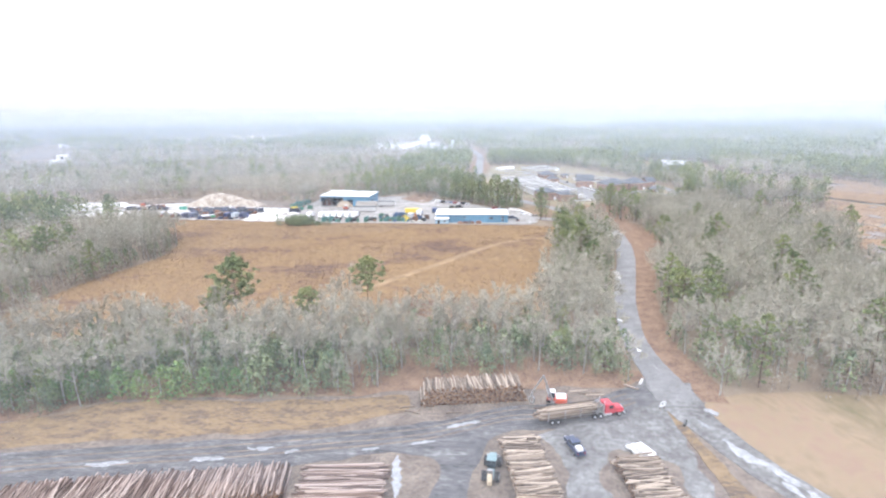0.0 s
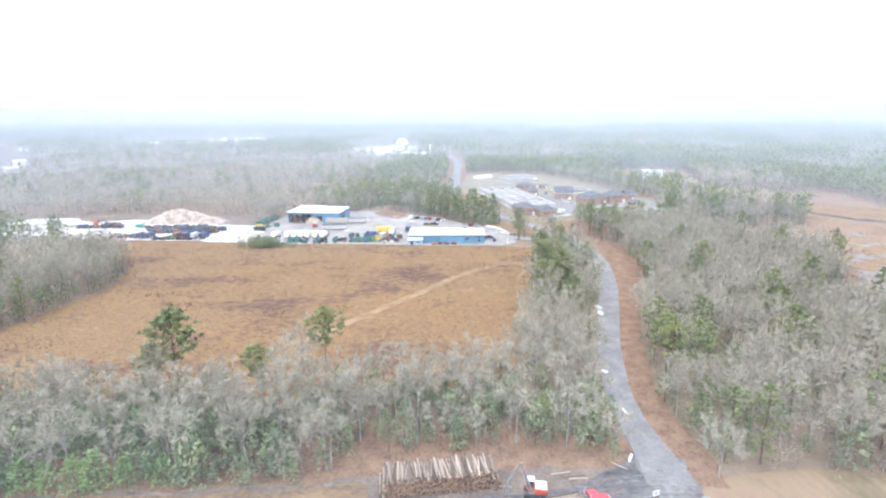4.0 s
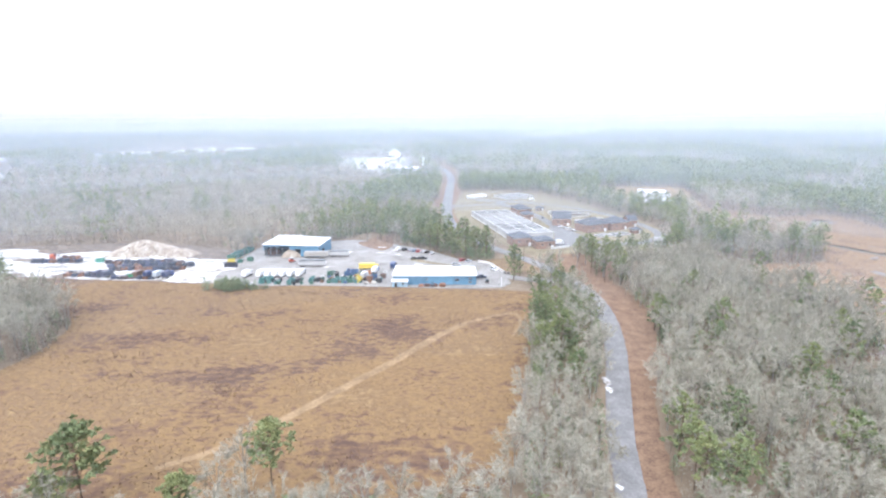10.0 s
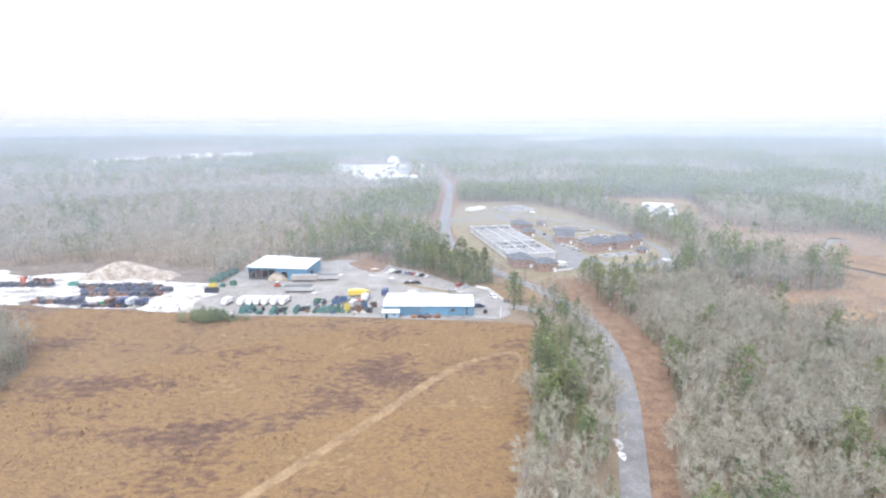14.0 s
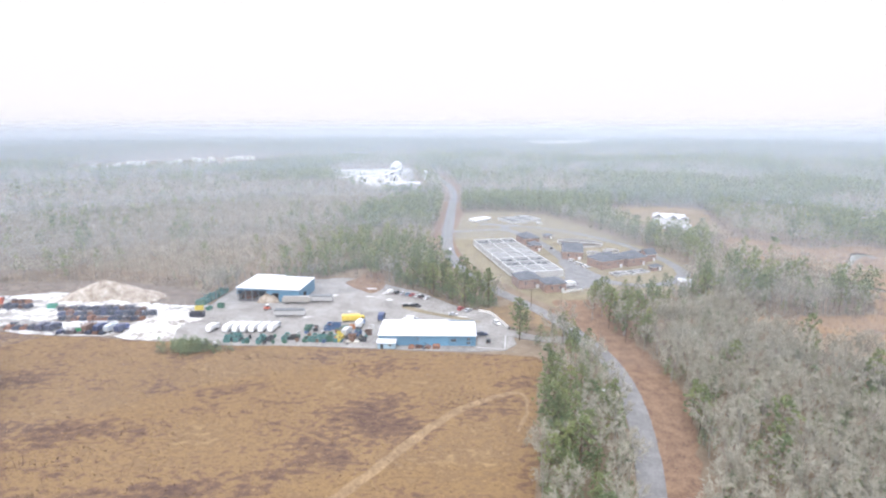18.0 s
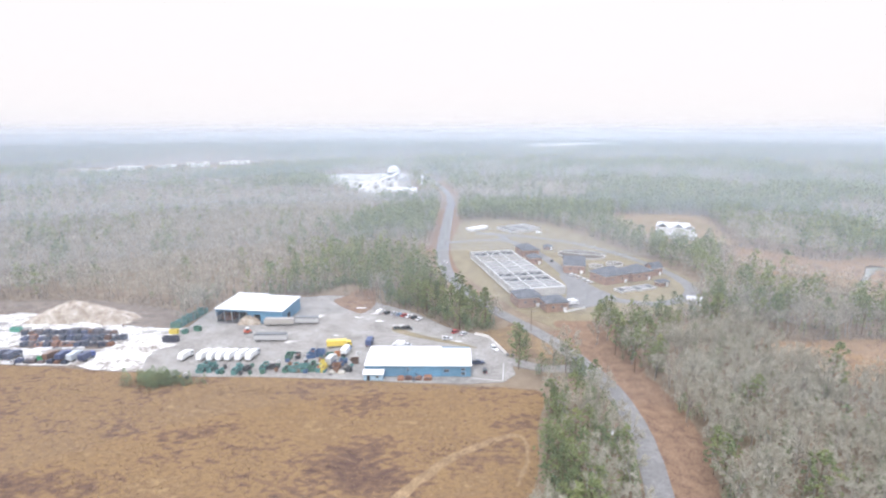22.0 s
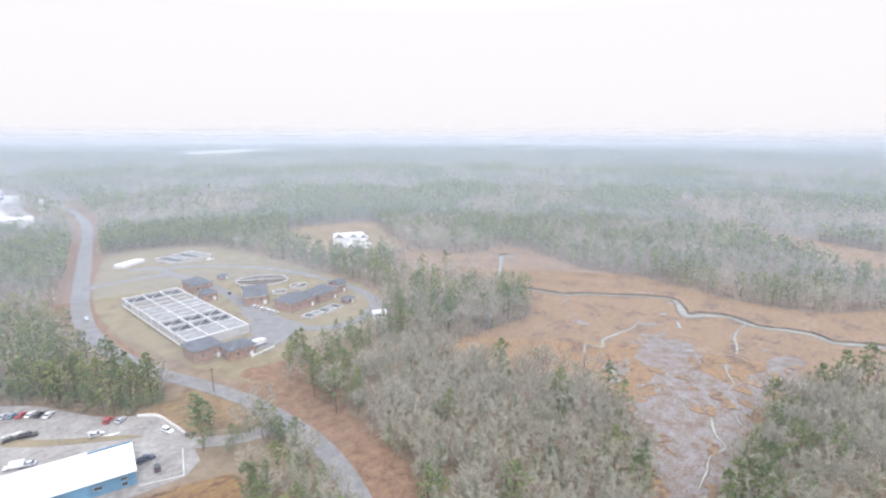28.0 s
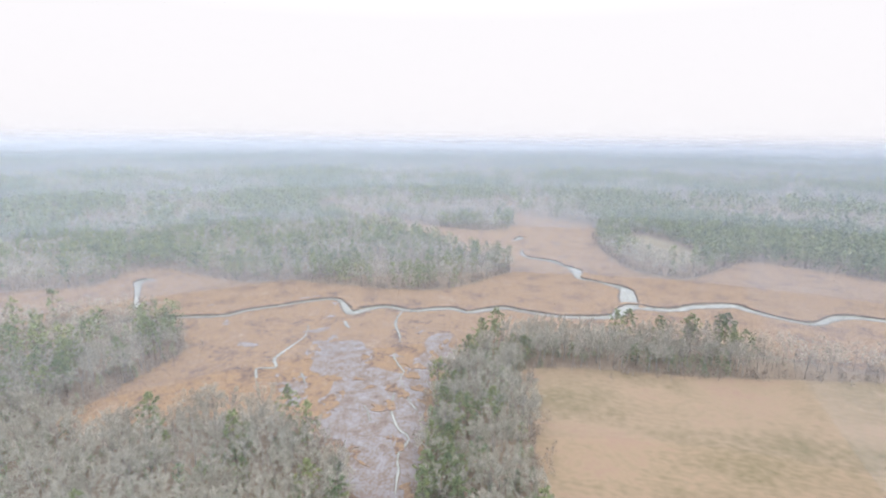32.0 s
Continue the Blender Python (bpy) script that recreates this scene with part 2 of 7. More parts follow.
def part(name, bm, material, parent=None, label="", m=None):
    ob = new(name, finish(bm, name, material) if isinstance(bm, bmesh.types.BMesh) else bm)
    ob.parent = parent
    if m is not None:
        ob.matrix_basis = m
    return tagged(ob, label)


def thing(name, label, category, m=None, group="", kind=""):
    ob = new(name)
    ob.empty_display_size = 0.5
    if m is not None:
        ob.matrix_basis = m
    return tagged(ob, label, category, group, kind)


def hexa(bm, low, high):
    """A solid between two quads, four corners each in the same turn."""
    v = [bm.verts.new(p) for p in (*low, *high)]
    for f in ((3, 2, 1, 0), (4, 5, 6, 7), (0, 1, 5, 4), (1, 2, 6, 5), (2, 3, 7, 6), (3, 0, 4, 7)):
        bm.faces.new([v[i] for i in f])
    return bm


def box(x0, x1, y0, y1, z0, z1, tx=0.0, ty=0.0, bm=None, bevel=0.0):
    """A block; tx and ty draw its top in."""
    bm = bm or bmesh.new()
    hexa(bm, [(x0, y0, z0), (x1, y0, z0), (x1, y1, z0), (x0, y1, z0)],
         [(x0 + tx, y0 + ty, z1), (x1 - tx, y0 + ty, z1), (x1 - tx, y1 - ty, z1), (x0 + tx, y1 - ty, z1)])
    if bevel:
        bmesh.ops.bevel(bm, geom=list(bm.edges), offset=bevel, segments=1, affect="EDGES")
    return bm


def tube(p, q, r0, r1=None, n=10, bm=None):
    bm = bm or bmesh.new()
    p, q = Vector(p), Vector(q)
    r1 = r0 if r1 is None else r1
    d = (q - p).normalized()
    u = d.orthogonal().normalized()
    w = d.cross(u)
    rings = []
    for c, r in ((p, r0), (q, r1)):
        rings.append([bm.verts.new(c + (u * math.cos(2 * math.pi * i / n) + w * math.sin(2 * math.pi * i / n)) * r) for i in range(n)])
    for i in range(n):
        bm.faces.new((rings[0][i], rings[0][(i + 1) % n], rings[1][(i + 1) % n], rings[1][i]))
    bm.faces.new(rings[0][::-1])
    bm.faces.new(rings[1])
    return bm


def prism(profile, y0, y1, bm=None, bevel=0.0):
    """A profile in x and z, drawn out along y."""
    bm = bm or bmesh.new()
    a = [bm.verts.new((x, y0, z)) for x, z in profile]
    b = [bm.verts.new((x, y1, z)) for x, z in profile]
    n = len(a)
    bm.faces.new(a[::-1])
    bm.faces.new(b)
    for i in range(n):
        bm.faces.new((a[i], a[(i + 1) % n], b[(i + 1) % n], b[i]))
    if bevel:
        bmesh.ops.bevel(bm, geom=list(bm.edges), offset=bevel, segments=1, affect="EDGES")
    return bm


def smooth_loop(pts, steps=6, wob=0.0, size=12.0, closed=True):
    """A flowing line through the points, with an uneven edge."""
    out, n = [], len(pts)
    P = [Vector((p[0], p[1])) for p in pts]
    for i in range(n if closed else n - 1):
        a, b = P[(i - 1) % n] if closed or i else P[0], P[i]
        c, d = P[(i + 1) % n], P[(i + 2) % n] if closed or i + 2 < n else P[-1]
        for k in range(steps):
            t = k / steps
            q = 0.5 * ((2 * b) + (c - a) * t + (2 * a - 5 * b + 4 * c - d) * t * t + (3 * b - a - 3 * c + d) * t ** 3)
            if wob:
                q = q + Vector((noise.noise((q.x / size, q.y / size, 3.1)), noise.noise((q.x / size, q.y / size, 7.7)))) * wob
            out.append((q.x, q.y))
    if not closed:
        out.append((P[-1].x, P[-1].y))
    return out


def patch(name, pts, z, material, label, category="ground", wob=2.0, size=12.0, steps=6, smooth=True):
    """A sheet of ground cover with a rim that goes down into the soil."""
    loop = smooth_loop(pts, steps, wob, size) if smooth else [(p[0], p[1]) for p in pts]
    bm = bmesh.new()
    top = [bm.verts.new((x, y, z)) for x, y in loop]
    low = [bm.verts.new((x, y, -0.4)) for x, y in loop]
    for tri in geometry.tessellate_polygon([[Vector((x, y, 0)) for x, y in loop]]):
        bm.faces.new([top[i] for i in tri])
    for i in range(len(top)):
        j = (i + 1) % len(top)
        bm.faces.new((top[i], low[i], low[j], top[j]))
    return tagged(part(name, bm, material), label, category, kind="structure")


def ribbon(name, pts, widths, z, material, label, category="road", wob=0.0, thick=0.4):
    """A strip of even thickness along a line; widths: one number or one a point."""
    line = smooth_loop(pts, 6, 0, closed=False)
    n = len(line)
    w = np.interp(np.linspace(0, 1, n), np.linspace(0, 1, len(widths)), widths) if isinstance(widths, (list, tuple)) else np.full(n, widths)
    bm = bmesh.new()
    rows = []
    for i, (x, y) in enumerate(line):
        a, b = line[max(0, i - 1)], line[min(n - 1, i + 1)]
        d = Vector((b[0] - a[0], b[1] - a[1])).normalized()
        o = Vector((-d.y, d.x))
        l = w[i] / 2 + (noise.noise((x / 3, y / 3, 1)) * wob)
        r = w[i] / 2 + (noise.noise((x / 3, y / 3, 9)) * wob)
        rows.append([bm.verts.new((x + o.x * k, y + o.y * k, h)) for k, h in ((l + 0.3, z - thick), (l, z), (0, z + 0.02), (-r, z), (-r - 0.3, z - thick))])
    for a, b in zip(rows, rows[1:]):
        for i in range(4):
            bm.faces.new((a[i], a[i + 1], b[i + 1], b[i]))
    return tagged(part(name, bm, material), label, category, kind="structure")


def inside(X, Y, poly):
    hit = np.zeros(len(X), bool)
    n = len(poly)
    for i in range(n):
        (x0, y0), (x1, y1) = poly[i][:2], poly[(i + 1) % n][:2]
        if y0 != y1:
            hit ^= ((y0 > Y) != (y1 > Y)) & (X < (x1 - x0) * (Y - y0) / (y1 - y0) + x0)
    return hit


def near_line(X, Y, line, left, right):
    """Points within these distances of a line, on its left and right side."""
    hit = np.zeros(len(X), bool)
    for (x0, y0), (x1, y1) in zip(line, line[1:]):
        dx, dy = x1 - x0, y1 - y0
        L2 = dx * dx + dy * dy
        t = np.clip(((X - x0) * dx + (Y - y0) * dy) / L2, 0, 1)
        ox, oy = X - x0 - t * dx, Y - y0 - t * dy
        side = dx * oy - dy * ox
        d = np.hypot(ox, oy)
        hit |= np.where(side > 0, d < left, d < right)
    return hit

# ---------------------------------------------------------------- the plan of the ground
ROAD = [(46, 104), (46, 112), (45.7, 121), (45.8, 131), (47, 142), (50, 156), (53.5, 171), (59.5, 191), (67, 216), (72, 236), (75.5, 256), (76.8, 272), (76, 290), (72, 308), (65, 330),
        (54, 352), (41, 374), (31, 393), (20, 424), (13, 455), (9.5, 495), (9.5, 550), (11.5, 610), (14, 690), (17, 800), (12, 900), (-2, 998), (-22, 1100), (-60, 1250)]
FIELD = [(49, 286), (35, 291), (-20, 296.5), (-64, 299), (-115, 302.5), (-160, 308), (-196, 313), (-235, 312), (-213, 298), (-153, 256), (-140, 221), (-146, 194),
         (-150, 160), (-146, 138), (-122, 122), (-100, 128), (-80, 138), (-50, 131), (-20, 140), (8, 142), (21, 151), (26, 176), (34, 205), (39, 232), (44, 263)]
YARD = [(-112, 304), (-64, 299.5), (-20, 297), (35.5, 295.5), (39.5, 318), (40, 322), (33, 339), (26, 344), (13, 353), (-3, 372), (-23, 386), (-42, 400), (-60, 402),
        (-68, 399), (-110, 398), (-114, 378), (-116, 350)]
LIME = [(-108, 304), (-160, 309.5), (-196, 314), (-250, 322), (-300, 340), (-292, 372), (-250, 376), (-209, 369), (-159, 360), (-125, 350), (-108, 356), (-98, 340), (-96, 318)]
APRON = [(-300, 318), (-120, 300), (-120, 352), (-128, 372), (-160, 386), (-205, 394), (-260, 388), (-310, 380)]
PLANT = [(17, 560), (16, 500), (24, 448), (38, 408), (52, 376), (66, 352), (82, 340), (92, 366), (122, 372), (148, 382), (160, 398), (172, 430), (166, 480), (152, 536),
         (112, 640), (66, 664), (32, 650), (20, 610)]
MARSH = [(128, 194), (144, 191), (181, 200), (222, 211), (263, 209), (290, 192), (313, 111), (317, 78), (313, 20), (330, -60), (420, -170), (499, -55), (521, -14), (535, 32),
         (457, 86), (470, 126), (552, 155), (686, 171), (750, 265), (909, 311), (930, 340), (804, 290), (653, 258), (606, 282), (622, 358), (693, 505), (735, 530), (715, 565),
         (650, 500), (545, 340), (470, 250), (436, 219), (375, 248), (356, 290), (353, 364), (338, 396), (346, 490), (292, 488), (264, 528), (240, 522), (222, 492), (216, 458),
         (240, 440), (257, 402), (244, 368), (226, 341), (181, 337), (158, 338), (148, 334), (159, 310), (171, 290), (181, 268), (179, 240), (160, 219), (140, 204)]
GREYMARSH = [(132, 196), (144, 192), (164, 194), (177, 196), (199, 202), (212, 214), (229, 219), (243, 217), (269, 219), (290, 226), (281, 231), (252, 233), (238, 232), (236, 246), (259, 260), (264, 277), (255, 291), (236, 277), (224, 264),
             (206, 250), (190, 238), (168, 224), (148, 208)]
PASTURE = [(52, 104), (73, 109), (93, 108), (125, 124), (150, 148), (174, 162), (211, 168), (260, 178), (278, 100), (297, 27), (310, -60), (300, -160), (120, -160), (70, -60), (58, 70), (50, 90)]
LOGYARD = [(-330, 62), (-200, 78), (-98, 91), (-79, 101), (-50, 103), (-25, 104.5), (-12, 113), (18, 114.5), (31, 114), (39, 112), (46, 122), (53, 104), (58, 70), (70, -60), (120, -160), (-330, -160)]
HOUSELOT = [(190, 528), (252, 530), (275, 600), (299, 690), (240, 700), (190, 680), (176, 610)]
CLEARING = [(143, 815), (181, 765), (200, 790), (170, 850)]
MEADOW = [(621, 136), (638, 108), (582, 73), (522, 69), (513, 94), (560, 120)]
INDUSTRY = [(-269, 1175), (-237, 1222), (-120, 1250), (-60, 1236), (-58, 1059), (-25, 885), (-28, 850), (-106, 842), (-132, 930), (-184, 1010)]
FARLOT = [(-590, 640), (-520, 640), (-640, 830), (-930, 1160), (-960, 1130)]
# stretched toward the camera so the far houses show past the trees
FARROW = [(-850, 1180), (-770, 1120), (-680, 1110), (-545, 1240), (-470, 1380), (-440, 1470), (-440, 1600), (-600, 1690), (-820, 1640)]
OPEN = [FIELD, YARD, APRON, PLANT, MARSH, PASTURE, LOGYARD, HOUSELOT, CLEARING, MEADOW, INDUSTRY, FARLOT,
        [(24, 344), (40, 322), (64, 312), (60, 336), (46, 360), (42, 352)],
        [(-60, 396), (-42, 398), (-38, 416), (-50, 422), (-58, 410)],
        [(-125, 292), (48, 280), (46, 302), (-125, 308)], FARROW,
        # opened so the far warehouse shows to the camera
        [(330, 2230), (720, 2530), (760, 2680), (690, 2660), (310, 2360)]]

bm = bmesh.new()
N = 24
rim = [bm.verts.new((6000 * math.cos(2 * math.pi * i / N), 6000 * math.sin(2 * math.pi * i / N), 0)) for i in range(N)]
bm.faces.new(rim)
tagged(part("ground", bm, M_WOODS), "brown leaf-littered woodland floor reaching the horizon", "ground", kind="structure")

patch("dry_field", FIELD, 0.05, M_FIELD, "overgrown brown field of dry winter broom sedge")
patch("yard_dirt", APRON, 0.04, M_DIRT, "bare brown dirt round the scrap yard")
patch("lime_ground", LIME, 0.09, M_LIME, "bright white crushed stone yard surface", wob=3)
patch("yard_pavement", YARD, 0.12, M_YARD, "worn grey asphalt of the recycling yard", "pavement", wob=0.8, steps=3)
patch("plant_lawn", PLANT, 0.05, M_LAWN, "tan winter grass round the treatment plant")
patch("marsh", MARSH, 0.05, M_MARSH, "wide tan tidal marsh of dead grass", wob=5, size=25)
patch("wet_flat", GREYMARSH, 0.10, M_GREYMARSH, "grey soaked marsh flat with dead stems", wob=11, size=14)
patch("pasture", PASTURE, 0.05, M_PASTURE, "tan mown winter pasture", wob=1.5)
patch("log_yard_ground", LOGYARD, 0.045, M_DIRT, "brown dirt and trampled grass round the log yard", wob=1.5)
patch("house_lot", HOUSELOT, 0.05, M_PASTURE, "tan clearing round a white house", wob=6)
patch("clearing", CLEARING, 0.05, M_PASTURE, "small tan clearing in the woods", wob=6)
patch("meadow", MEADOW, 0.08, M_LAWN, "pale green meadow behind the marsh", wob=6)
patch("industry_ground", INDUSTRY, 0.06, M_YARD, "white stone ground of a far plant", wob=10, size=40)
patch("far_row_ground", FARROW, 0.06, M_PASTURE, "pale clearing shaped to keep the far houses in view", wob=15, size=60)
patch("stone_lot", [(-240, 1176), (-120, 1232), (-76, 1222), (-80, 1059), (-58, 905), (-98, 860), (-128, 950), (-178, 1030)], 0.1, M_LIME, "white crushed stone lot of the far plant", wob=10, size=30)
patch("far_lot", FARLOT, 0.06, M_DIRT, "pale far-off cleared lot", wob=10, size=40)
patch("entrance_lawn", OPEN[12], 0.055, M_BANKGRASS, "tan grass beside the yard entrance", smooth=False)
patch("dirt_bay", [(-52, 393), (-44, 381), (-34, 372), (-29, 376), (-28, 390), (-32, 412), (-41, 414), (-46, 402)], 0.135, M_VERGE, "bare red-brown dirt at the wood's edge", wob=1)
patch("leaf_edge", [(-135, 84), (-98, 92), (-79, 100.5), (-50, 102.5), (-25, 104), (-13, 107), (18, 108), (38, 111), (40, 119), (18, 124), (-12, 124), (-50, 116), (-80, 113), (-110, 106), (-140, 96)], 0.068, M_VERGE, "red-brown fallen leaves below the wood's edge", wob=2.5, size=7)
# verge of red-brown soil, then the road on it
verge = [(x + o, y) for (x, y), o in zip(ROAD[:15], (5, 6, 5.5, 5, 5, 5, 5, 5, 6.5, 8, 9, 9.5, 9.5, 9, 9))]
ribbon("road_verge", verge + [(66, 348)], [11, 11, 12, 11, 11, 11, 11, 12, 14, 17, 19, 20, 20, 20, 20, 16], 0.07, M_VERGE, "red-brown cleared verge beside the road", "verge", wob=1.6)
ribbon("far_verge", [(30, 400), (17, 440), (7, 490), (3, 530), (4, 570), (8, 612), (13, 690), (18, 780), (16, 860), (6, 950), (-10, 1040)], [10, 12, 20, 26, 28, 30, 34, 36, 36, 34, 24], 0.06, M_VERGE,
       "red-brown verge along the far road", "verge", wob=3)
ribbon("road", ROAD, [9.5, 8.5, 7, 6.6, 6.6, 6.6, 7, 7.2, 7.4, 7.4, 7.4, 7.4, 7.4, 7.4, 7.4, 7.4, 7.4, 7.6, 8, 9, 10, 10, 10, 10, 10, 10, 10, 10, 10], 0.16, M_ASPHALT, "narrow grey patched asphalt road", "road", wob=0.25)
ribbon("yard_entrance", [(12, 331), (24, 321), (38, 315), (54, 307.5), (66, 307), (74, 303)], [5, 6, 7, 6, 7, 11], 0.14, M_YARD, "asphalt entrance from the road to the yard", "road")
ribbon("plant_drive", [(10, 549), (19, 550), (36, 556), (52, 558), (64, 557), (73, 542), (85, 507), (92, 466), (95, 436), (96, 423), (101, 404), (88, 388), (79, 385)], [12, 7, 6, 7, 9, 8, 7, 8, 9, 10, 12, 9, 6], 0.12, M_ASPHALT,
       "asphalt drive through the treatment plant", "road", wob=0.3)
patch("plant_lot", [(88, 444), (88, 424), (84, 404), (80, 390), (90, 382), (106, 394), (112, 402), (106, 416), (100, 436), (96, 448)], 0.13, M_ASPHALT, "grey asphalt parking lot between the plant houses", "pavement", wob=0.6)
ribbon("plant_loop", [(64, 560), (66, 578), (93, 569), (125, 542), (148, 504), (161, 466), (165, 432), (160, 409), (141, 392), (124, 389), (110, 396), (98, 410)], [8, 8, 7, 6, 6, 6, 7, 8, 7, 7, 8, 8], 0.11, M_ASPHALT, "asphalt loop behind the plant", "road", wob=0.4)
ribbon("plant_loop", [(40, 588), (52, 586), (66, 578)], [9, 9, 7], 0.112, M_ASPHALT, "asphalt spur to the pipe stack", "road", wob=0.4)
patch("brush_slope", [(70, 362), (88, 361), (102, 360), (110, 352), (100, 329), (93, 303), (88, 302), (84, 316), (78, 331), (71, 346)], 0.075, M_VERGE, "red-brown dead brush on the slope below the plant", wob=2.2, size=6)
TRACK = [(-63, 157), (-54, 162), (-44, 171), (-36, 180.5), (-23, 198), (-11, 213.5), (1, 231), (13, 246), (27, 256), (36, 259.5), (38.5, 254), (37, 245), (33, 235)]
ribbon("field_track", TRACK, [1.5, 2.4, 3, 3.2, 3.4, 3.4, 3.4, 3.0, 2.4, 1.6, 1.0, 1.4, 0.8], 0.085, M_TRACK,
       "pale worn track across the field", "track", wob=0.8)

for pts, r in (((45.2, 130), 1.2), ((58.3, 199.4), 2.2), ((57.6, 194), 1.6), ((67.5, 262), 1.5), ((46.5, 150), 0.8)):
    x, y = pts
    patch("road_patch", [(x + r * 0.55 * math.cos(a), y + r * 1.3 * math.sin(a)) for a in (0, 1, 2, 3, 4, 5)], 0.185, M_LIME, "pale worn patch in the asphalt", "road", wob=0.9, size=1.5)

# creek and its side channels
CREEK = [(234, 413), (247, 402), (258, 388), (266, 372), (274, 357), (286, 351), (300, 338), (315, 325), (323, 313), (317, 304), (303, 291), (312, 285), (320, 275), (318, 258), (326, 246), (330, 236), (327, 225), (333, 218), (342, 206),
         (340, 195), (338, 170), (347, 143), (362, 136), (372, 129), (371, 116), (375, 103), (383, 95), (390, 82), (395, 68), (387, 60), (376, 44), (374, 30), (392, 12), (394, -8), (380, -50)]
CREEKS = [(CREEK, [1.2, 1.4, 2, 2.4, 2.4, 2, 1.8, 2, 2.4, 3, 6, 5, 3.4, 3, 3.4, 3.4, 3, 4, 4, 3, 3, 5, 8, 8, 6, 5, 6, 8, 8, 5, 3, 4, 6, 5, 3]),
          ([(370, 131), (392, 132), (412, 134), (424, 151), (431, 166), (453, 170), (467, 181), (480, 193), (489, 216), (520, 225)], [9, 11, 7, 1.6, 3, 9, 1.6, 6, 3, 1.2]),
          ([(318, 304), (310, 297), (302, 290)], [4, 4, 5]), ([(289, 288), (284, 284), (280, 280)], [2, 3, 2]),
          ([(277, 304), (268, 299), (259, 296), (244, 295), (232, 294), (224, 288), (220, 295), (212, 289)], [0.6, 0.8, 1.2, 2.2, 2.2, 2.0, 1.4, 1.6]),
          ([(315, 263), (302, 261), (291, 257), (280, 250), (271, 246)], [1.6, 1.6, 2, 1.8, 1.2]),
          ([(256, 243), (250, 240), (245, 236), (239, 231), (233, 230), (223, 224), (213, 217), (209, 213)], [1.2, 1.4, 1.2, 1.2, 1, 1, 0.9, 0.7]),
          ([(222, 228), (209, 224), (200, 219), (194, 214), (190, 209), (180, 209), (173, 206), (161, 202)], [0.7, 1.2, 1.5, 1.4, 1.4, 1.0, 1.2, 0.7]),
          ([(206, 234), (201, 230), (196, 227)], [0.7, 0.9, 0.6]), ([(223, 274), (219, 270), (214, 266)], [0.8, 1, 0.6]),
          ([(322, 463), (311, 464), (297, 450), (280, 432), (267, 418)], [4, 6, 3, 2, 3]), ([(563, 199), (558, 196), (553, 192)], [2, 3, 2]), ([(560, 240), (575, 236), (590, 238)], [3, 6, 3])]


def levee(line, w, high):
    """The bank on the side away from the camera: a cut mud face painted dark as shade above the water, then matted
    reeds falling back to the marsh.
    """
    pts = smooth_loop(line, 6, 0, closed=False)
    n = len(pts)
    half = np.interp(np.linspace(0, 1, n), np.linspace(0, 1, len(w)), w) / 2
    bm, rows = bmesh.new(), []
    for i, (x, y) in enumerate(pts):
        a, b = pts[max(0, i - 1)], pts[min(n - 1, i + 1)]
        d = Vector((b[0] - a[0], b[1] - a[1])).normalized()
        o = Vector((-d.y, d.x))
        if o.x * (x - 60) + o.y * (y - 150) < 0:
            o = -o
        k = high * (0.75 + 0.5 * noise.noise((x / 7, y / 7, 2))) * min(1, i / 3, (n - 1 - i) / 3)
        j = 0.8 * noise.noise((x / 5, y / 5, 6))
        rows.append([bm.verts.new((x + o.x * f, y + o.y * f, z)) for f, z in ((half[i] - 0.2 + j * 0.3, 0.0), (half[i] + 0.5 + j * 0.5, 0.1 + k), (half[i] + 2.2 + j, 0.12 + k * 1.05), (half[i] + 3.0 * high + 2.5 + j, -0.1))])
    for a, b in zip(rows, rows[1:]):
        for i in range(3):
            f = bm.faces.new((a[i], a[i + 1], b[i + 1], b[i]))
            f.material_index = 0 if i == 0 else 1
    ob = part("creek_levee", bm, M_BANK)
    ob.data.materials.append(M_MARSH)
    tagged(ob, "raised reedy bank, its mud face coloured dark as shade", "bank", kind="structure")


for line, w in CREEKS:
    big = max(w) > 5
    w = w if big else [0.62 * v for v in w]
    ribbon("creek_bank", line, [v * 1.15 + (1.6 if big else 0.35) for v in w], 0.11, M_BANK, "muddy creek bank darkened to imitate its shade", "bank", wob=0.9)
    ribbon("creek", line, w, 0.16, M_WATER, "pale grey-green water of a winding marsh creek", "water", wob=0.6 if big else 0.45)
    if big:
        levee(line, w, 1.5)

# raised tan grass hummocks on the wet flat
random.seed(52)
for k in range(110):
    x, y = random.uniform(140, 290), random.uniform(194, 292)
    if inside(np.array([x]), np.array([y]), GREYMARSH)[0]:
        a, b, t = random.uniform(1.5, 7), random.uniform(0.8, 2.6), random.uniform(0.2, 1.4)
        pts = [(x + a * math.cos(q) * math.cos(t) - b * math.sin(q) * math.sin(t), y + a * math.cos(q) * math.sin(t) + b * math.sin(q) * math.cos(t)) for q in (0, 0.7, 1.4, 2.1, 2.8, 3.5, 4.2, 4.9, 5.6)]
        patch("grass_hummock", pts, 0.21 + 0.0012 * k, M_MARSH, "low hummock of tan marsh grass", wob=4, size=3.2, steps=5)
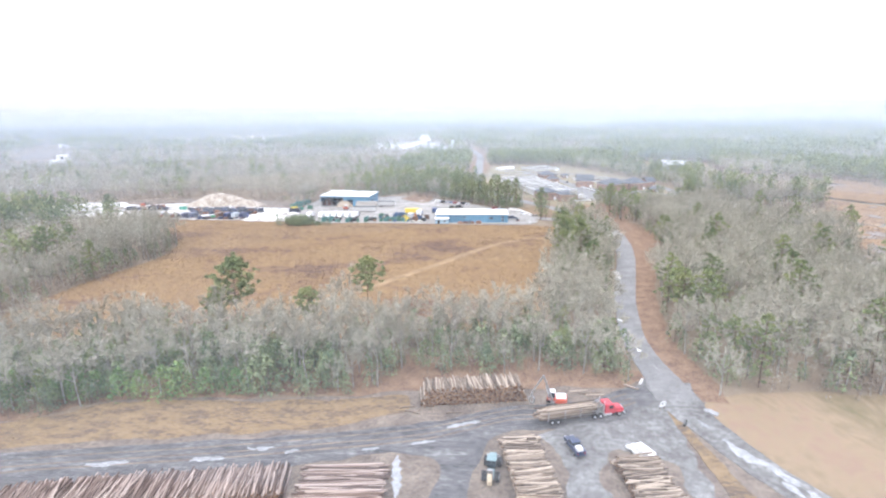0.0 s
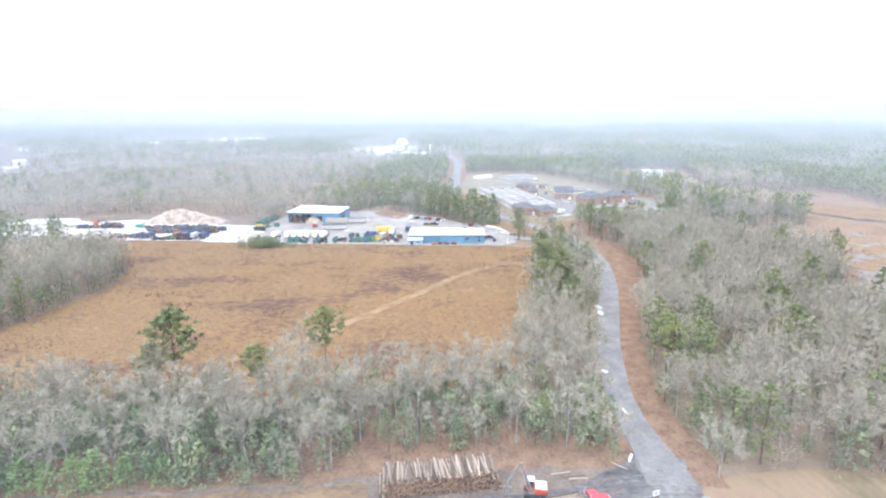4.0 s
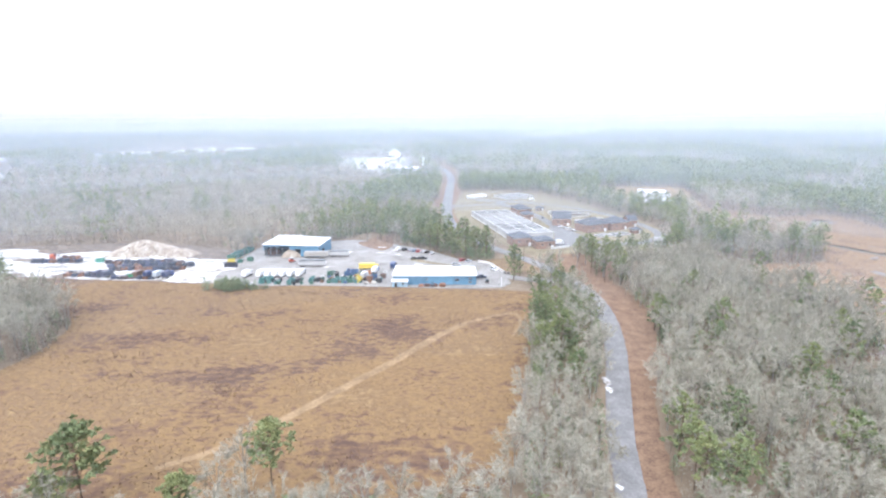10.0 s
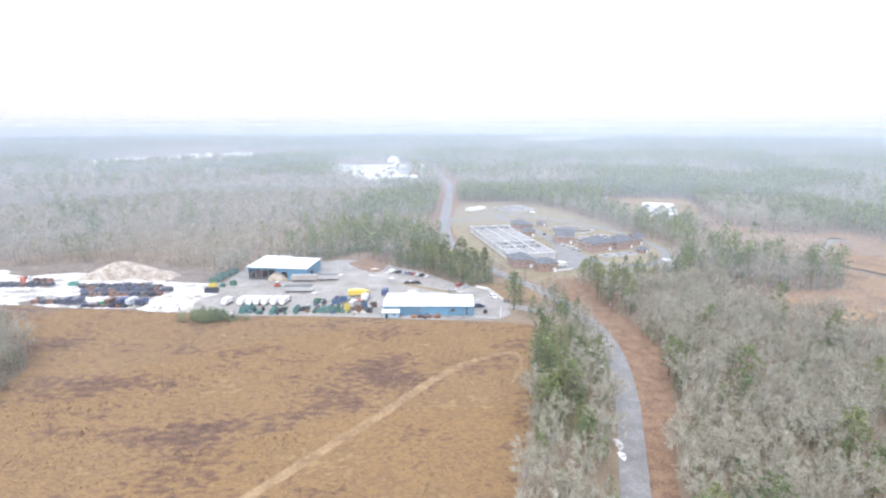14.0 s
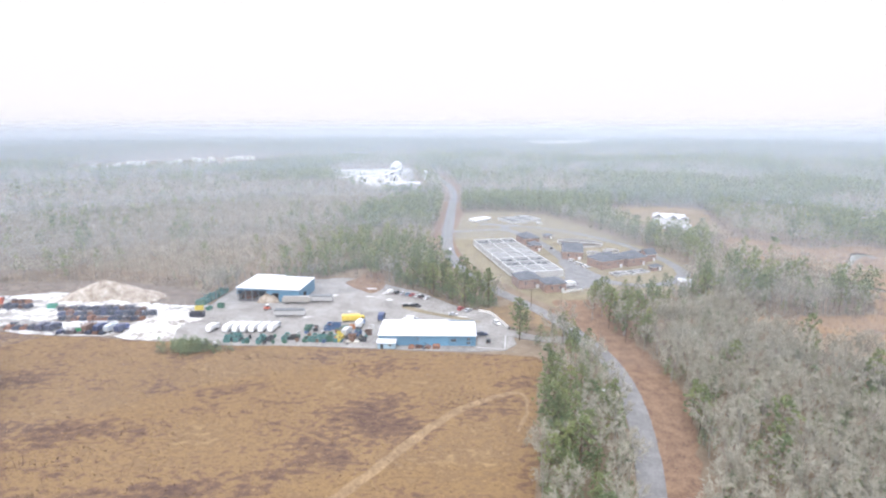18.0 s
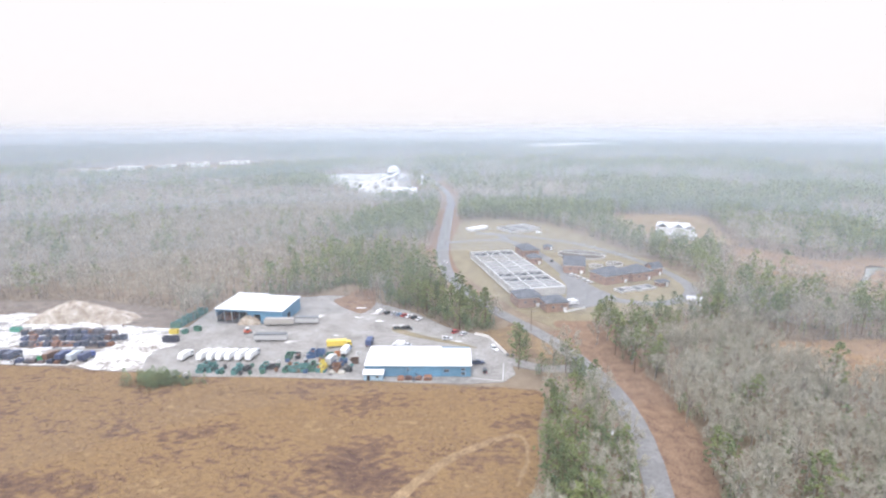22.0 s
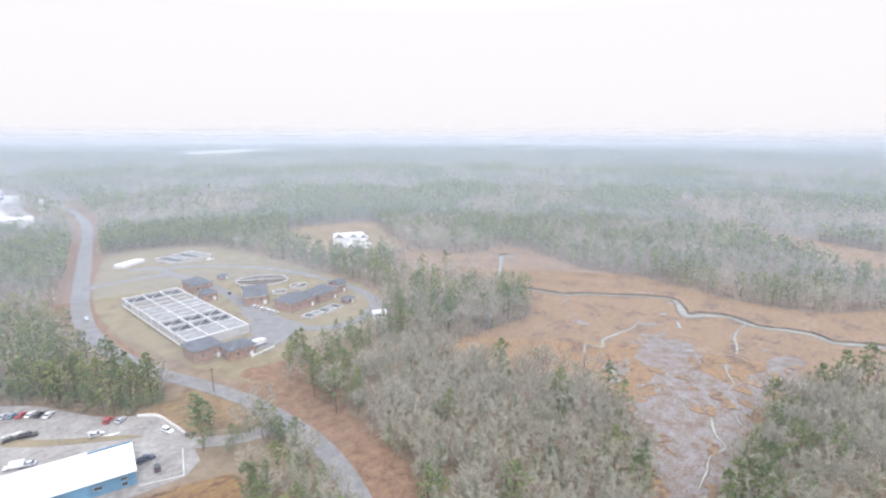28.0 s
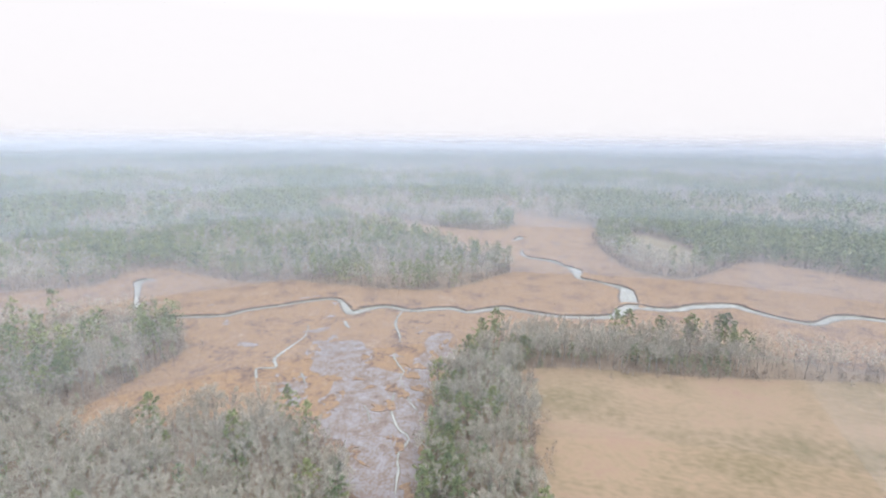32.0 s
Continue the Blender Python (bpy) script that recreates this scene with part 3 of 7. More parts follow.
# shallow pools and bare mud in the marsh
random.seed(31)
for k in range(46):
    f = random.random()
    x, y = 188 + 110 * f + random.uniform(-18, 18), 214 + 76 * random.random() + 12 * f
    if k > 34:
        x, y = random.uniform(235, 330), random.uniform(300, 480)
    a, b, t = random.uniform(2, 7), random.uniform(1, 3), random.uniform(0, 3.14)
    pts = [(x + a * math.cos(q) * math.cos(t) - b * math.sin(q) * math.sin(t), y + a * math.cos(q) * math.sin(t) + b * math.sin(q) * math.cos(t)) for q in (0, 0.7, 1.4, 2.1, 2.8, 3.5, 4.2, 4.9, 5.6)]
    if inside(np.array([x]), np.array([y]), MARSH)[0]:
        patch("marsh_pool", pts, 0.125 + 0.0015 * k, M_GREYMARSH, "shallow grey pool among the marsh grass", "water", wob=3.2, size=2.6, steps=9)

# ---------------------------------------------------------------- translucent sheets imitating haze over the far woods


# part-clear surface whose tone imitates haze, thinning out with height
def haze_sheet_material(k, low=40, high=128, waver=0.2, tone=(0.62, 0.715, 0.835, 1)):
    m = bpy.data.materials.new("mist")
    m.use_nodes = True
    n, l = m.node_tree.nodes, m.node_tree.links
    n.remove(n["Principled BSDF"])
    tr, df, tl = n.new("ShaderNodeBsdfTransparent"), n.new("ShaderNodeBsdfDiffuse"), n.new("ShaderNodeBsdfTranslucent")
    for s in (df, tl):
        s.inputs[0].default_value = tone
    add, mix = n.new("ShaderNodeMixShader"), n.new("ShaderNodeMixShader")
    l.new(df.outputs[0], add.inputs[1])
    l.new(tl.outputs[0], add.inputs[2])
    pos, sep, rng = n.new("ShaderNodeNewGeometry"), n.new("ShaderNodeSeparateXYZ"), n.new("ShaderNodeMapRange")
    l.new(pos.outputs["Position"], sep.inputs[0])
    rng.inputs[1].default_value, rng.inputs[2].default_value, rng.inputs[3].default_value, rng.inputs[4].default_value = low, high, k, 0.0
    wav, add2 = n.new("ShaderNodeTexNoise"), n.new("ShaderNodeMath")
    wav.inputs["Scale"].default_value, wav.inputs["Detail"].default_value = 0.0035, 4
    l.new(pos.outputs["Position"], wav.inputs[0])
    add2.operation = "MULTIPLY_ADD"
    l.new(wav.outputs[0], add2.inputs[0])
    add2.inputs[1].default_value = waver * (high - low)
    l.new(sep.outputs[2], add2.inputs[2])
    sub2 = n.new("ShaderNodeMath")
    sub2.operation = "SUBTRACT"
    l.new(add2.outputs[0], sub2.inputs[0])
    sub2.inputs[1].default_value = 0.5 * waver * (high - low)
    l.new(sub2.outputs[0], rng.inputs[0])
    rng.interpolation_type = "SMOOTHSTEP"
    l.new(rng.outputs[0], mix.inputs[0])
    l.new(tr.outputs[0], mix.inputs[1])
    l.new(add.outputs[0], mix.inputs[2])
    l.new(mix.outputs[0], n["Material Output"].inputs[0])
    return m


# upright rings standing in for haze: radius, opacity; the last toned to meet the sky
HAZE_SHEETS = [(130, 0.02), (200, 0.035), (290, 0.09), (430, 0.17), (650, 0.22), (1000, 0.28), (1600, 0.35), (2500, 0.50), (4300, 0.88)]
for r, k in HAZE_SHEETS:
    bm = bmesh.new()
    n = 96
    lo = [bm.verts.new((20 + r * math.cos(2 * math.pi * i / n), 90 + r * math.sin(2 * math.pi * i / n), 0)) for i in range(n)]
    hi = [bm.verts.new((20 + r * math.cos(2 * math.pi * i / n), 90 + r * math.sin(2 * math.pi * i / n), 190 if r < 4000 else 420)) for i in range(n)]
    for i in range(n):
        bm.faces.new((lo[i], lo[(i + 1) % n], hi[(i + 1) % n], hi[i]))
    tagged(part("mist", bm, haze_sheet_material(k, 30, 150, 0.1, (0.76, 0.81, 0.87, 1)) if r > 4000 else haze_sheet_material(k)), "translucent standing sheet imitating haze over the woods", "mist", kind="structure")

# two added low sheets imitating haze over the log yard and the first woods
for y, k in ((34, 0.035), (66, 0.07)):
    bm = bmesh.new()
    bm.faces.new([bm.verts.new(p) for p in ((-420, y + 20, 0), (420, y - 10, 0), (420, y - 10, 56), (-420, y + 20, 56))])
    tagged(part("low_mist", bm, haze_sheet_material(k, 18, 54)), "added translucent sheet imitating haze over the log yard", "mist", kind="structure")

# ---------------------------------------------------------------- trees


def np_tube(p, q, r0, r1, n=3):
    p, q = np.array(p, float), np.array(q, float)
    d = (q - p) / max(1e-6, np.linalg.norm(q - p))
    u = np.cross(d, (0.3, 0.8, 0.52))
    u /= np.linalg.norm(u)
    w = np.cross(d, u)
    a = 2 * np.pi * np.arange(n) / n
    ring = np.cos(a)[:, None] * u + np.sin(a)[:, None] * w
    v = np.concatenate([p + ring * r0, q + ring * r1])
    t = []
    for i in range(n):
        j = (i + 1) % n
        t += [(i, j, n + j), (i, n + j, n + i)]
    return v, np.array(t)


def merge(pieces):
    vs, ts, o = [], [], 0
    for v, t in pieces:
        vs.append(v)
        ts.append(t + o)
        o += len(v)
    return np.concatenate(vs), np.concatenate(ts)


def slivers(base, way, length, width, rng):
    """One thin pointed blade a row."""
    n = len(base)
    side = np.cross(way, rng.normal(size=(n, 3)))
    side /= np.linalg.norm(side, axis=1)[:, None] + 1e-9
    v = np.stack([base - side * width[:, None] / 2, base + side * width[:, None] / 2, base + way * length[:, None]], 1)
    return v.reshape(-1, 3), np.arange(3 * n).reshape(n, 3)


def bare_tree(seed, h=15.0, limbs=9, twigs=14, tw=0.085, wide=0.3):
    """A leafless hardwood: a trunk, limbs rising into a rounded crown, side branches near its skin and fine twigs on each."""
    rng = np.random.default_rng(seed)
    wood, fine = [], []
    fork = np.array([rng.normal(0, 0.25), rng.normal(0, 0.25), h * rng.uniform(0.32, 0.42)])
    heart = fork + [rng.normal(0, 0.4), rng.normal(0, 0.4), h * 0.27]
    wood += [np_tube((0, 0, -0.3), fork, 0.0125 * h, 0.0095 * h, 5), np_tube(fork, heart + [0, 0, 0.1 * h], 0.008 * h, 0.003 * h, 4)]
    for i in range(limbs):
        up = 0.98 - 1.05 * (i + 0.5) / limbs
        a = i * 2.4 + rng.normal(0, 0.25)
        flat = math.sqrt(max(0.05, 1 - up * up)) * rng.uniform(0.8, 1.08)
        e = heart + [math.cos(a) * flat * wide * h, math.sin(a) * flat * wide * h, up * 0.29 * h * rng.uniform(0.9, 1.08)]
        s = fork + (heart - fork) * rng.uniform(0.0, 0.5)
        m = s + (e - s) * 0.55 + np.array([math.cos(a) * 0.02, math.sin(a) * 0.02, -0.012]) * h
        wood += [np_tube(s, m, 0.0052 * h, 0.0035 * h, 3), np_tube(m, e, 0.0035 * h, 0.001 * h, 3)]
        n = 9
        u = rng.uniform(0.0, 1.0, n)[:, None]
        b = m + (e - m) * u
        out = (b - heart) / [wide, wide, 0.29]
        out /= np.linalg.norm(out, axis=1)[:, None] + 1e-6
        w = out * 0.8 + rng.normal(size=(n, 3)) * 0.55 + [0, 0, 0.1]
        w /= np.linalg.norm(w, axis=1)[:, None]
        ln = rng.uniform(0.06, 0.125, n) * h
        fine.append(slivers(b, w, ln, np.full(n, 0.007 * h), rng))
        v = rng.uniform(0.1, 1.0, (n * twigs, 1))
        bb = np.repeat(b, twigs, 0) + np.repeat(w * ln[:, None], twigs, 0) * v
        ww = np.repeat(w, twigs, 0) * 0.7 + rng.normal(size=(n * twigs, 3)) * 0.6 + [0, 0, 0.1]
        ww /= np.linalg.norm(ww, axis=1)[:, None]
        fine.append(slivers(bb, ww, rng.uniform(0.035, 0.085, n * twigs) * h, rng.uniform(0.6, 1.4, n * twigs) * tw, rng))
    return merge(wood), merge(fine)


def light_bare(seed, twigs, tw, ln):
    """A leafless tree far off: a trunk and a rounded crown of twig sprays."""
    rng = np.random.default_rng(seed)
    h = 15.0
    wood = np_tube((0, 0, -0.3), (rng.normal(0, 0.6), rng.normal(0, 0.6), h * 0.62), 0.17, 0.06, 3 if twigs > 10 else 2)
    a, u = rng.uniform(0, 6.28, twigs), rng.uniform(-0.75, 1, twigs)
    q = np.sqrt(1 - np.clip(u, -0.95, 0.98) ** 2)
    k = rng.uniform(0.55, 1.0, twigs)
    b = np.stack([np.cos(a) * q * k * h * 0.24, np.sin(a) * q * k * h * 0.24, h * (0.62 + 0.28 * u * k)], 1)
    w = rng.normal(size=(twigs, 3)) * 0.7 + np.stack([np.cos(a) * q * 0.6, np.sin(a) * q * 0.6, u * 0.5 + 0.1], 1)
    w /= np.linalg.norm(w, axis=1)[:, None]
    return wood, slivers(b, w, rng.uniform(0.6, 1.3, twigs) * ln * h, rng.uniform(0.6, 1.4, twigs) * tw, rng)


def pine_tree(seed, h=20.0, clumps=38, per=10, size=0.75, low=0.5, spread=0.15, sides=5):
    rng = np.random.default_rng(seed)
    top = np.array([rng.normal(0, 0.4), rng.normal(0, 0.4), h * 0.97])
    wood = [np_tube((0, 0, -0.3), top, 0.0105 * h, 0.003 * h, sides)]
    fine = []
    for i in range(clumps):
        f = low + (1 - low) * ((i + 0.5) / clumps) ** 0.85
        a = i * 2.4 + rng.normal(0, 0.5)
        k = math.sin(math.pi * min(1, 0.18 + 0.82 * (f - low) / (1 - low)))
        reach = h * spread * (0.25 + k) * rng.uniform(0.25, 1.1)
        s = top * f
        e = s + np.array([math.cos(a) * reach, math.sin(a) * reach, reach * 0.35 + rng.normal(0, 0.4)])
        if i % 2 == 0 and sides > 3:
            wood.append(np_tube(s, e, 0.0035 * h, 0.0015 * h, 3))
        b = e + rng.normal(size=(per, 3)) * size * np.array([0.55, 0.55, 0.3])
        w = rng.normal(size=(per, 3)) + [0, 0, 0.35]
        w /= np.linalg.norm(w, axis=1)[:, None]
        fine.append(slivers(b, w, rng.uniform(0.8, 1.7, per) * size, rng.uniform(0.5, 1.0, per) * size, rng))
    return merge(wood), merge(fine)


def shrub(seed, h=5.0, n=170, size=0.33):
    rng = np.random.default_rng(seed)
    wood = [np_tube((0, 0, -0.2), (0.1, 0.1, h * 0.7), 0.08, 0.03, 3)]
    f = rng.uniform(0.08, 1, n)
    a = rng.uniform(0, 6.28, n)
    r = h * 0.32 * np.sqrt(np.clip(1 - f, 0.02, 1)) * rng.uniform(0.4, 1.1, n)
    b = np.stack([np.cos(a) * r, np.sin(a) * r, f * h], 1)
    w = rng.normal(size=(n, 3)) + [0, 0, 0.5]
    w /= np.linalg.norm(w, axis=1)[:, None]
    return merge(wood), slivers(b, w, rng.uniform(0.8, 1.6, n) * size, rng.uniform(0.5, 1.0, n) * size, rng)


def scatter(name, X, Y, S, kinds, mats, label, category="trees"):
    """One mesh of many trees at the points, with the scale S of each; kinds: the shapes to choose from."""
    rng = np.random.default_rng(len(X))
    pick = rng.integers(0, len(kinds), len(X))
    turn = rng.uniform(0, 6.28, len(X))
    V, T, I, o = [], [], [], 0
    for k, (wood, fine) in enumerate(kinds):
        at = np.nonzero(pick == k)[0]
        if not len(at):
            continue
        for slot, (v, t) in enumerate((wood, fine)):
            c, s = np.cos(turn[at])[:, None], np.sin(turn[at])[:, None]
            sc = S[at][:, None]
            x = (v[None, :, 0] * c - v[None, :, 1] * s) * sc + X[at][:, None]
            y = (v[None, :, 0] * s + v[None, :, 1] * c) * sc + Y[at][:, None]
            z = v[None, :, 2] * sc + 0 * x
            V.append(np.stack([x, y, z], -1).reshape(-1, 3))
            T.append((t[None] + (np.arange(len(at)) * len(v))[:, None, None] + o).reshape(-1, 3))
            I.append(np.full(len(at) * len(t), slot))
            o += len(at) * len(v)
    if V:
        tagged(new(name, mesh_from(name, np.concatenate(V), np.concatenate(T), mats, np.concatenate(I))), label, category, kind="stuff")


def grid(x0, x1, y0, y1, step, seed):
    rng = np.random.default_rng(seed)
    X, Y = np.meshgrid(np.arange(x0, x1, step), np.arange(y0, y1, step))
    return X.ravel() + rng.uniform(-0.48, 0.48, X.size) * step, Y.ravel() + rng.uniform(-0.48, 0.48, X.size) * step


FIELD_EDGE = [(21, 151), (26, 176), (34, 205), (39, 232), (44, 263), (49, 286), (60, 306)]
OPEN_EDGES = [smooth_loop(p, 4) for p in OPEN]


def wooded(X, Y, margin=1.5):
    ok = np.ones(len(X), bool)
    for p in OPEN_EDGES:
        ok &= ~inside(X, Y, p)
    ok &= ~near_line(X, Y, FIELD_EDGE, 1.2, 1.2)
    ok &= ~near_line(X, Y, ROAD[:5], 7.5, 9.5)
    ok &= ~near_line(X, Y, ROAD[4:9], 5.5, 10.5)
    ok &= ~near_line(X, Y, ROAD[8:15], 5.5, 16)
    ok &= ~near_line(X, Y, ROAD[14:], 12, 12)
    return ok


def wave(X, Y, size, seed):
    """A smooth uneven field of numbers from 0 to 1."""
    rng = np.random.default_rng(seed)
    out = 0
    for k in range(7):
        a, f, ph = rng.uniform(0, 6.28), rng.uniform(0.5, 1.6), rng.uniform(0, 6.28)
        out = out + np.sin((X * math.cos(a) + Y * math.sin(a)) * f * 6.28 / size + ph)
    return 0.5 + out / 7


# where pines stand: x, y, radius, share
PINES = [(-15, 440, 50, 1.35), (-70, 425, 30, 0.8), (22, 382, 22, 1.5), (180, 385, 40, 0.5), (165, 440, 45, 0.75), (150, 540, 60, 0.8), (90, 690, 80, 0.8), (52, 215, 12, 0.5), (50, 250, 16, 0.7), (60, 285, 10, 0.6),
         (420, 330, 120, 0.5), (450, 480, 200, 0.45), (700, 150, 120, 0.4), (560, 90, 60, 0.6), (300, 650, 100, 0.5), (-30, 560, 90, 0.35), (220, 370, 30, 0.35), (174, 575, 24, 1.2), (182, 515, 24, 1.2),
         (184, 460, 24, 1.2), (189, 405, 22, 0.8), (203, 350, 16, 0.5),
         (93, 347, 9, 1.6), (91, 327, 9, 1.6), (98, 318, 8, 1.5), (97, 304, 7, 1.3), (104, 335, 10, 1.5), (112, 330, 8, 1.0),
         (107, 216, 5, 1.4), (104, 230, 4, 1.2), (169, 264, 12, 0.7), (198, 286, 10, 0.8), (176, 245, 9, 1.3), (152, 197, 7, 1.2), (183, 251, 8, 1.6), (177, 235, 8, 1.5), (153, 222, 6, 1.5), (147, 213, 6, 1.4),
         (136, 205, 6, 1.2), (192, 278, 8, 1.2), (202, 255, 5, 1.2), (109, 302, 4, 1.2), (101, 263, 4, 1.6), (104, 252, 4, 1.2), (90, 237, 4, 1.4), (128, 226, 5, 1.5), (118, 272, 3, 1.2), (113, 286, 3, 1.0), (158, 256, 5, 1.3),
         (96, 209, 5, 1.3), (87, 247, 4, 1.3), (101, 275, 4, 1.2), (69, 150, 4, 1.0), (111, 174, 4, 1.0),
         (260, 208, 10, 1.6), (274, 202, 9, 1.4), (266, 192, 8, 1.4), (218, 205, 7, 1.5), (202, 195, 7, 1.5), (187, 194, 7, 1.6), (165, 190, 7, 1.6), (152, 187, 7, 1.5), (200, 187, 6, 1.2), (163, 179, 5, 1.0)]


def pine_share(X, Y):
    p = 0.02 + 0.78 * np.clip((wave(X, Y, 380, 5) - 0.57) * 14, 0, 1) + 0.6 * np.clip((wave(X, Y, 110, 8) - 0.64) * 16, 0, 1)
    p = np.where((X < -80) & (Y > 370) & (Y < 900), np.minimum(p, 0.1), p)
    p = np.where((X > 52) & (X < 300) & (Y < 338), 0.03, p)
    for x, y, r, s in PINES:
        p = np.maximum(p, 0.55 * s * np.clip(1.5 - np.hypot(X - x, Y - y) / r, 0, 1))
    return p


CX, CY = 20.0, 90.0
BARE = [bare_tree(k, 15, 9, 15, 0.072, (0.19, 0.22, 0.20, 0.24)[k]) for k in range(4)]
BROAD = [bare_tree(10 + k, 15, 11, 15, 0.078, (0.27, 0.31, 0.29, 0.34, 0.25)[k]) for k in range(5)]
PINE = [pine_tree(k, 18, 56, 26, 0.46, (0.14, 0.26, 0.18, 0.36, 0.1, 0.22)[k], (0.17, 0.19, 0.2, 0.2, 0.16, 0.21)[k]) for k in range(6)]
BARE_MID = [light_bare(20 + k, 64, 0.22, 0.12) for k in range(6)]
PINE_MID = [pine_tree(20 + k, 17, 24, 7, 0.95, 0.08, 0.17, 3) for k in range(5)]
BARE_BACK = [light_bare(30 + k, 26, 0.5, 0.16) for k in range(6)]
PINE_BACK = [pine_tree(30 + k, 17, 13, 4, 1.6, 0.1, 0.17, 3) for k in range(5)]
BARE_FAR = [light_bare(40 + k, 13, 0.8, 0.24) for k in range(5)]
BARE_EDGE = [light_bare(50 + k, 5, 2.4, 0.34) for k in range(5)]
PINE_FAR = [pine_tree(40 + k, 19, 6, 3, 2.7, 0.3, 0.16, 3) for k in range(4)]
PINE_EDGE = [pine_tree(60 + k, 19, 3, 2, 4.6, 0.3, 0.16, 3) for k in range(4)]
SHRUB = [shrub(k, 5.0, 130, 0.37) for k in range(5)]

rng = np.random.default_rng(3)
bare_mats, pine_mats = [M_BARK, M_TWIG], [M_PINEBARK, M_NEEDLE]
M_DULLBARK = surf("dull_bark", ramp2((0.15, 0.135, 0.115), (0.30, 0.275, 0.24)), 3, 5, 0.95, spec=0.05)
far_mats = [M_DULLBARK, M_TWIG]


def sector(X, Y):
    a = np.degrees(np.arctan2(X - 15, Y + 40))
    return (a > -54) & (a < 118)


# close woods
X, Y = (np.append(a, b) for a, b in zip(grid(-175, 55, 88, 400, 5.75, 1), grid(55, 320, 88, 400, 6.7, 21)))
keep = wooded(X, Y) & sector(X, Y) & (np.hypot(X - CX, Y - CY) < 330) & (Y < 402)
X, Y = X[keep], Y[keep]
share_ = pine_share(X, Y)
share_ = np.where((X > 28) & (X < 72) & (Y < 312), np.clip(share_ + 0.25 * (Y > 225), 0.16, np.where(Y > 225, 0.85, 0.45)), share_)
isp = rng.uniform(size=len(X)) < share_
near_wood = (X < 40) & (Y < 175)
isp &= ~near_wood | (wave(X, Y, 34, 4) > 0.52) & (rng.uniform(size=len(X)) < 0.35)
S = 0.55 + 0.68 * np.sqrt(rng.uniform(0, 1, len(X)))
S = np.where((X > 58) & ~isp, 0.82 + 0.34 * rng.uniform(size=len(X)), S)
S[near_wood & isp] *= 0.62
S[inside(X, Y, [(84, 352), (100, 326), (135, 330), (152, 380), (112, 372), (92, 366)])] *= 0.6   # shortened so the shed and tank behind show to the camera
own = (((X > -105) & (X < 44) & (Y < 130)) | ((X > 36) & (X < 72) & (Y > 200) & (Y < 305))) & (rng.uniform(size=len(X)) < 0.75)
own_bare, own_pine = np.nonzero(own & ~isp)[0][:170], np.nonzero(own & isp)[0][:110]
rest = np.ones(len(X), bool)
rest[own_bare] = rest[own_pine] = False
thin = rng.uniform(size=len(X)) < np.where(isp, np.where(X > 55, 0.95, 0.7), 1.0)
slim = X < 55
for pick, shapes, label in ((slim, BARE, "slender grey leafless hardwood trees round the field"), (~slim, BROAD, "broad-crowned grey leafless hardwood trees beside the road")):
    at = rest & ~isp & pick
    scatter("hardwood_grove", X[at], Y[at], S[at], shapes, bare_mats, label)
scatter("pine_grove", X[rest & isp & thin], Y[rest & isp & thin], S[rest & isp & thin] * 0.92, PINE, pine_mats, "dark green loblolly pines among the hardwoods")


def single_trees(kinds, at, mats, name, label, group, scale):
    made = [[mesh_from(n, v, t, [m]) for n, (v, t), m in zip(("trunk", "crown"), k, mats)] for k in kinds]
    for n, i in enumerate(at):
        e = thing(name, label, "tree", pose(X[i], Y[i], 0, 0, 0, 57.3 * rng.uniform(0, 6.28)) @ Matrix.Scale(S[i] * scale, 4), group)
        part("trunk", made[n % len(made)][0], None, e)
        part("crown", made[n % len(made)][1], None, e)


single_trees(BARE, own_bare, bare_mats, "hardwood_tree", "tall leafless grey hardwood tree at the wood's edge", "leafless hardwoods", 1.0)
single_trees(PINE, own_pine, pine_mats, "pine_tree", "slender green pine in the strip beside the road", "roadside pines", 0.76)
X, Y, S = np.array([-68.0, -45.0, -29.5, -73]), np.array([140.0, 135, 142, 137]), np.array([1.04, 0.72, 1.04, 0.6])
single_trees([pine_tree(70 + k, 20, (160, 130, 110)[k], (31, 32, 24)[k], (0.5, 0.49, 0.46)[k], (0.36, 0.44, 0.58)[k], (0.25, 0.22, 0.17)[k]) for k in range(3)], [0, 1, 2, 3], pine_mats, "pine_tree", "tall lone green pine above the leafless wood", "lone pines", 1.06)
X, Y, S = np.array([-37.0, -40.5, -8, -92, -104]), np.array([147.0, 141, 133, 128, 120]), np.array([1.3, 1.15, 1.2, 1.15, 1.25])
single_trees(BARE, [0, 1, 2, 3, 4], bare_mats, "hardwood_tree", "tall leafless grey hardwood standing above its neighbours", "leafless hardwoods", 1.0)

# evergreen undergrowth along the wood's edge
X, Y = grid(-175, 300, 90, 400, 2.6, 2)
front = near_line(X, Y, [(-175, 82), (-98, 93), (-79, 103), (-50, 105), (-25, 106), (-12, 116), (38, 114)], 26, 1)
edge2 = near_line(X, Y, [(262, 178), (280, 100), (299, 27)], 1, 9) | near_line(X, Y, [(240, 205), (181, 197), (144, 189)], 9, 9)
edge3 = near_line(X, Y, [(36, 200), (44, 250), (50, 288), (60, 306), (68, 300), (70, 270), (62, 225)], 8, 8)
share = 0.07 + 0.42 * front * (0.55 + 0.45 * (X < -20)) * (wave(X, Y, 40, 3) > 0.33) + 0.34 * ((X < 50) & (Y < 140)) * (wave(X, Y, 26, 4) > 0.4) + 0.08 * (Y < 260) + 0.42 * edge2 + 0.48 * edge3
keep = wooded(X, Y) & sector(X, Y) & (rng.uniform(size=len(X)) < share)
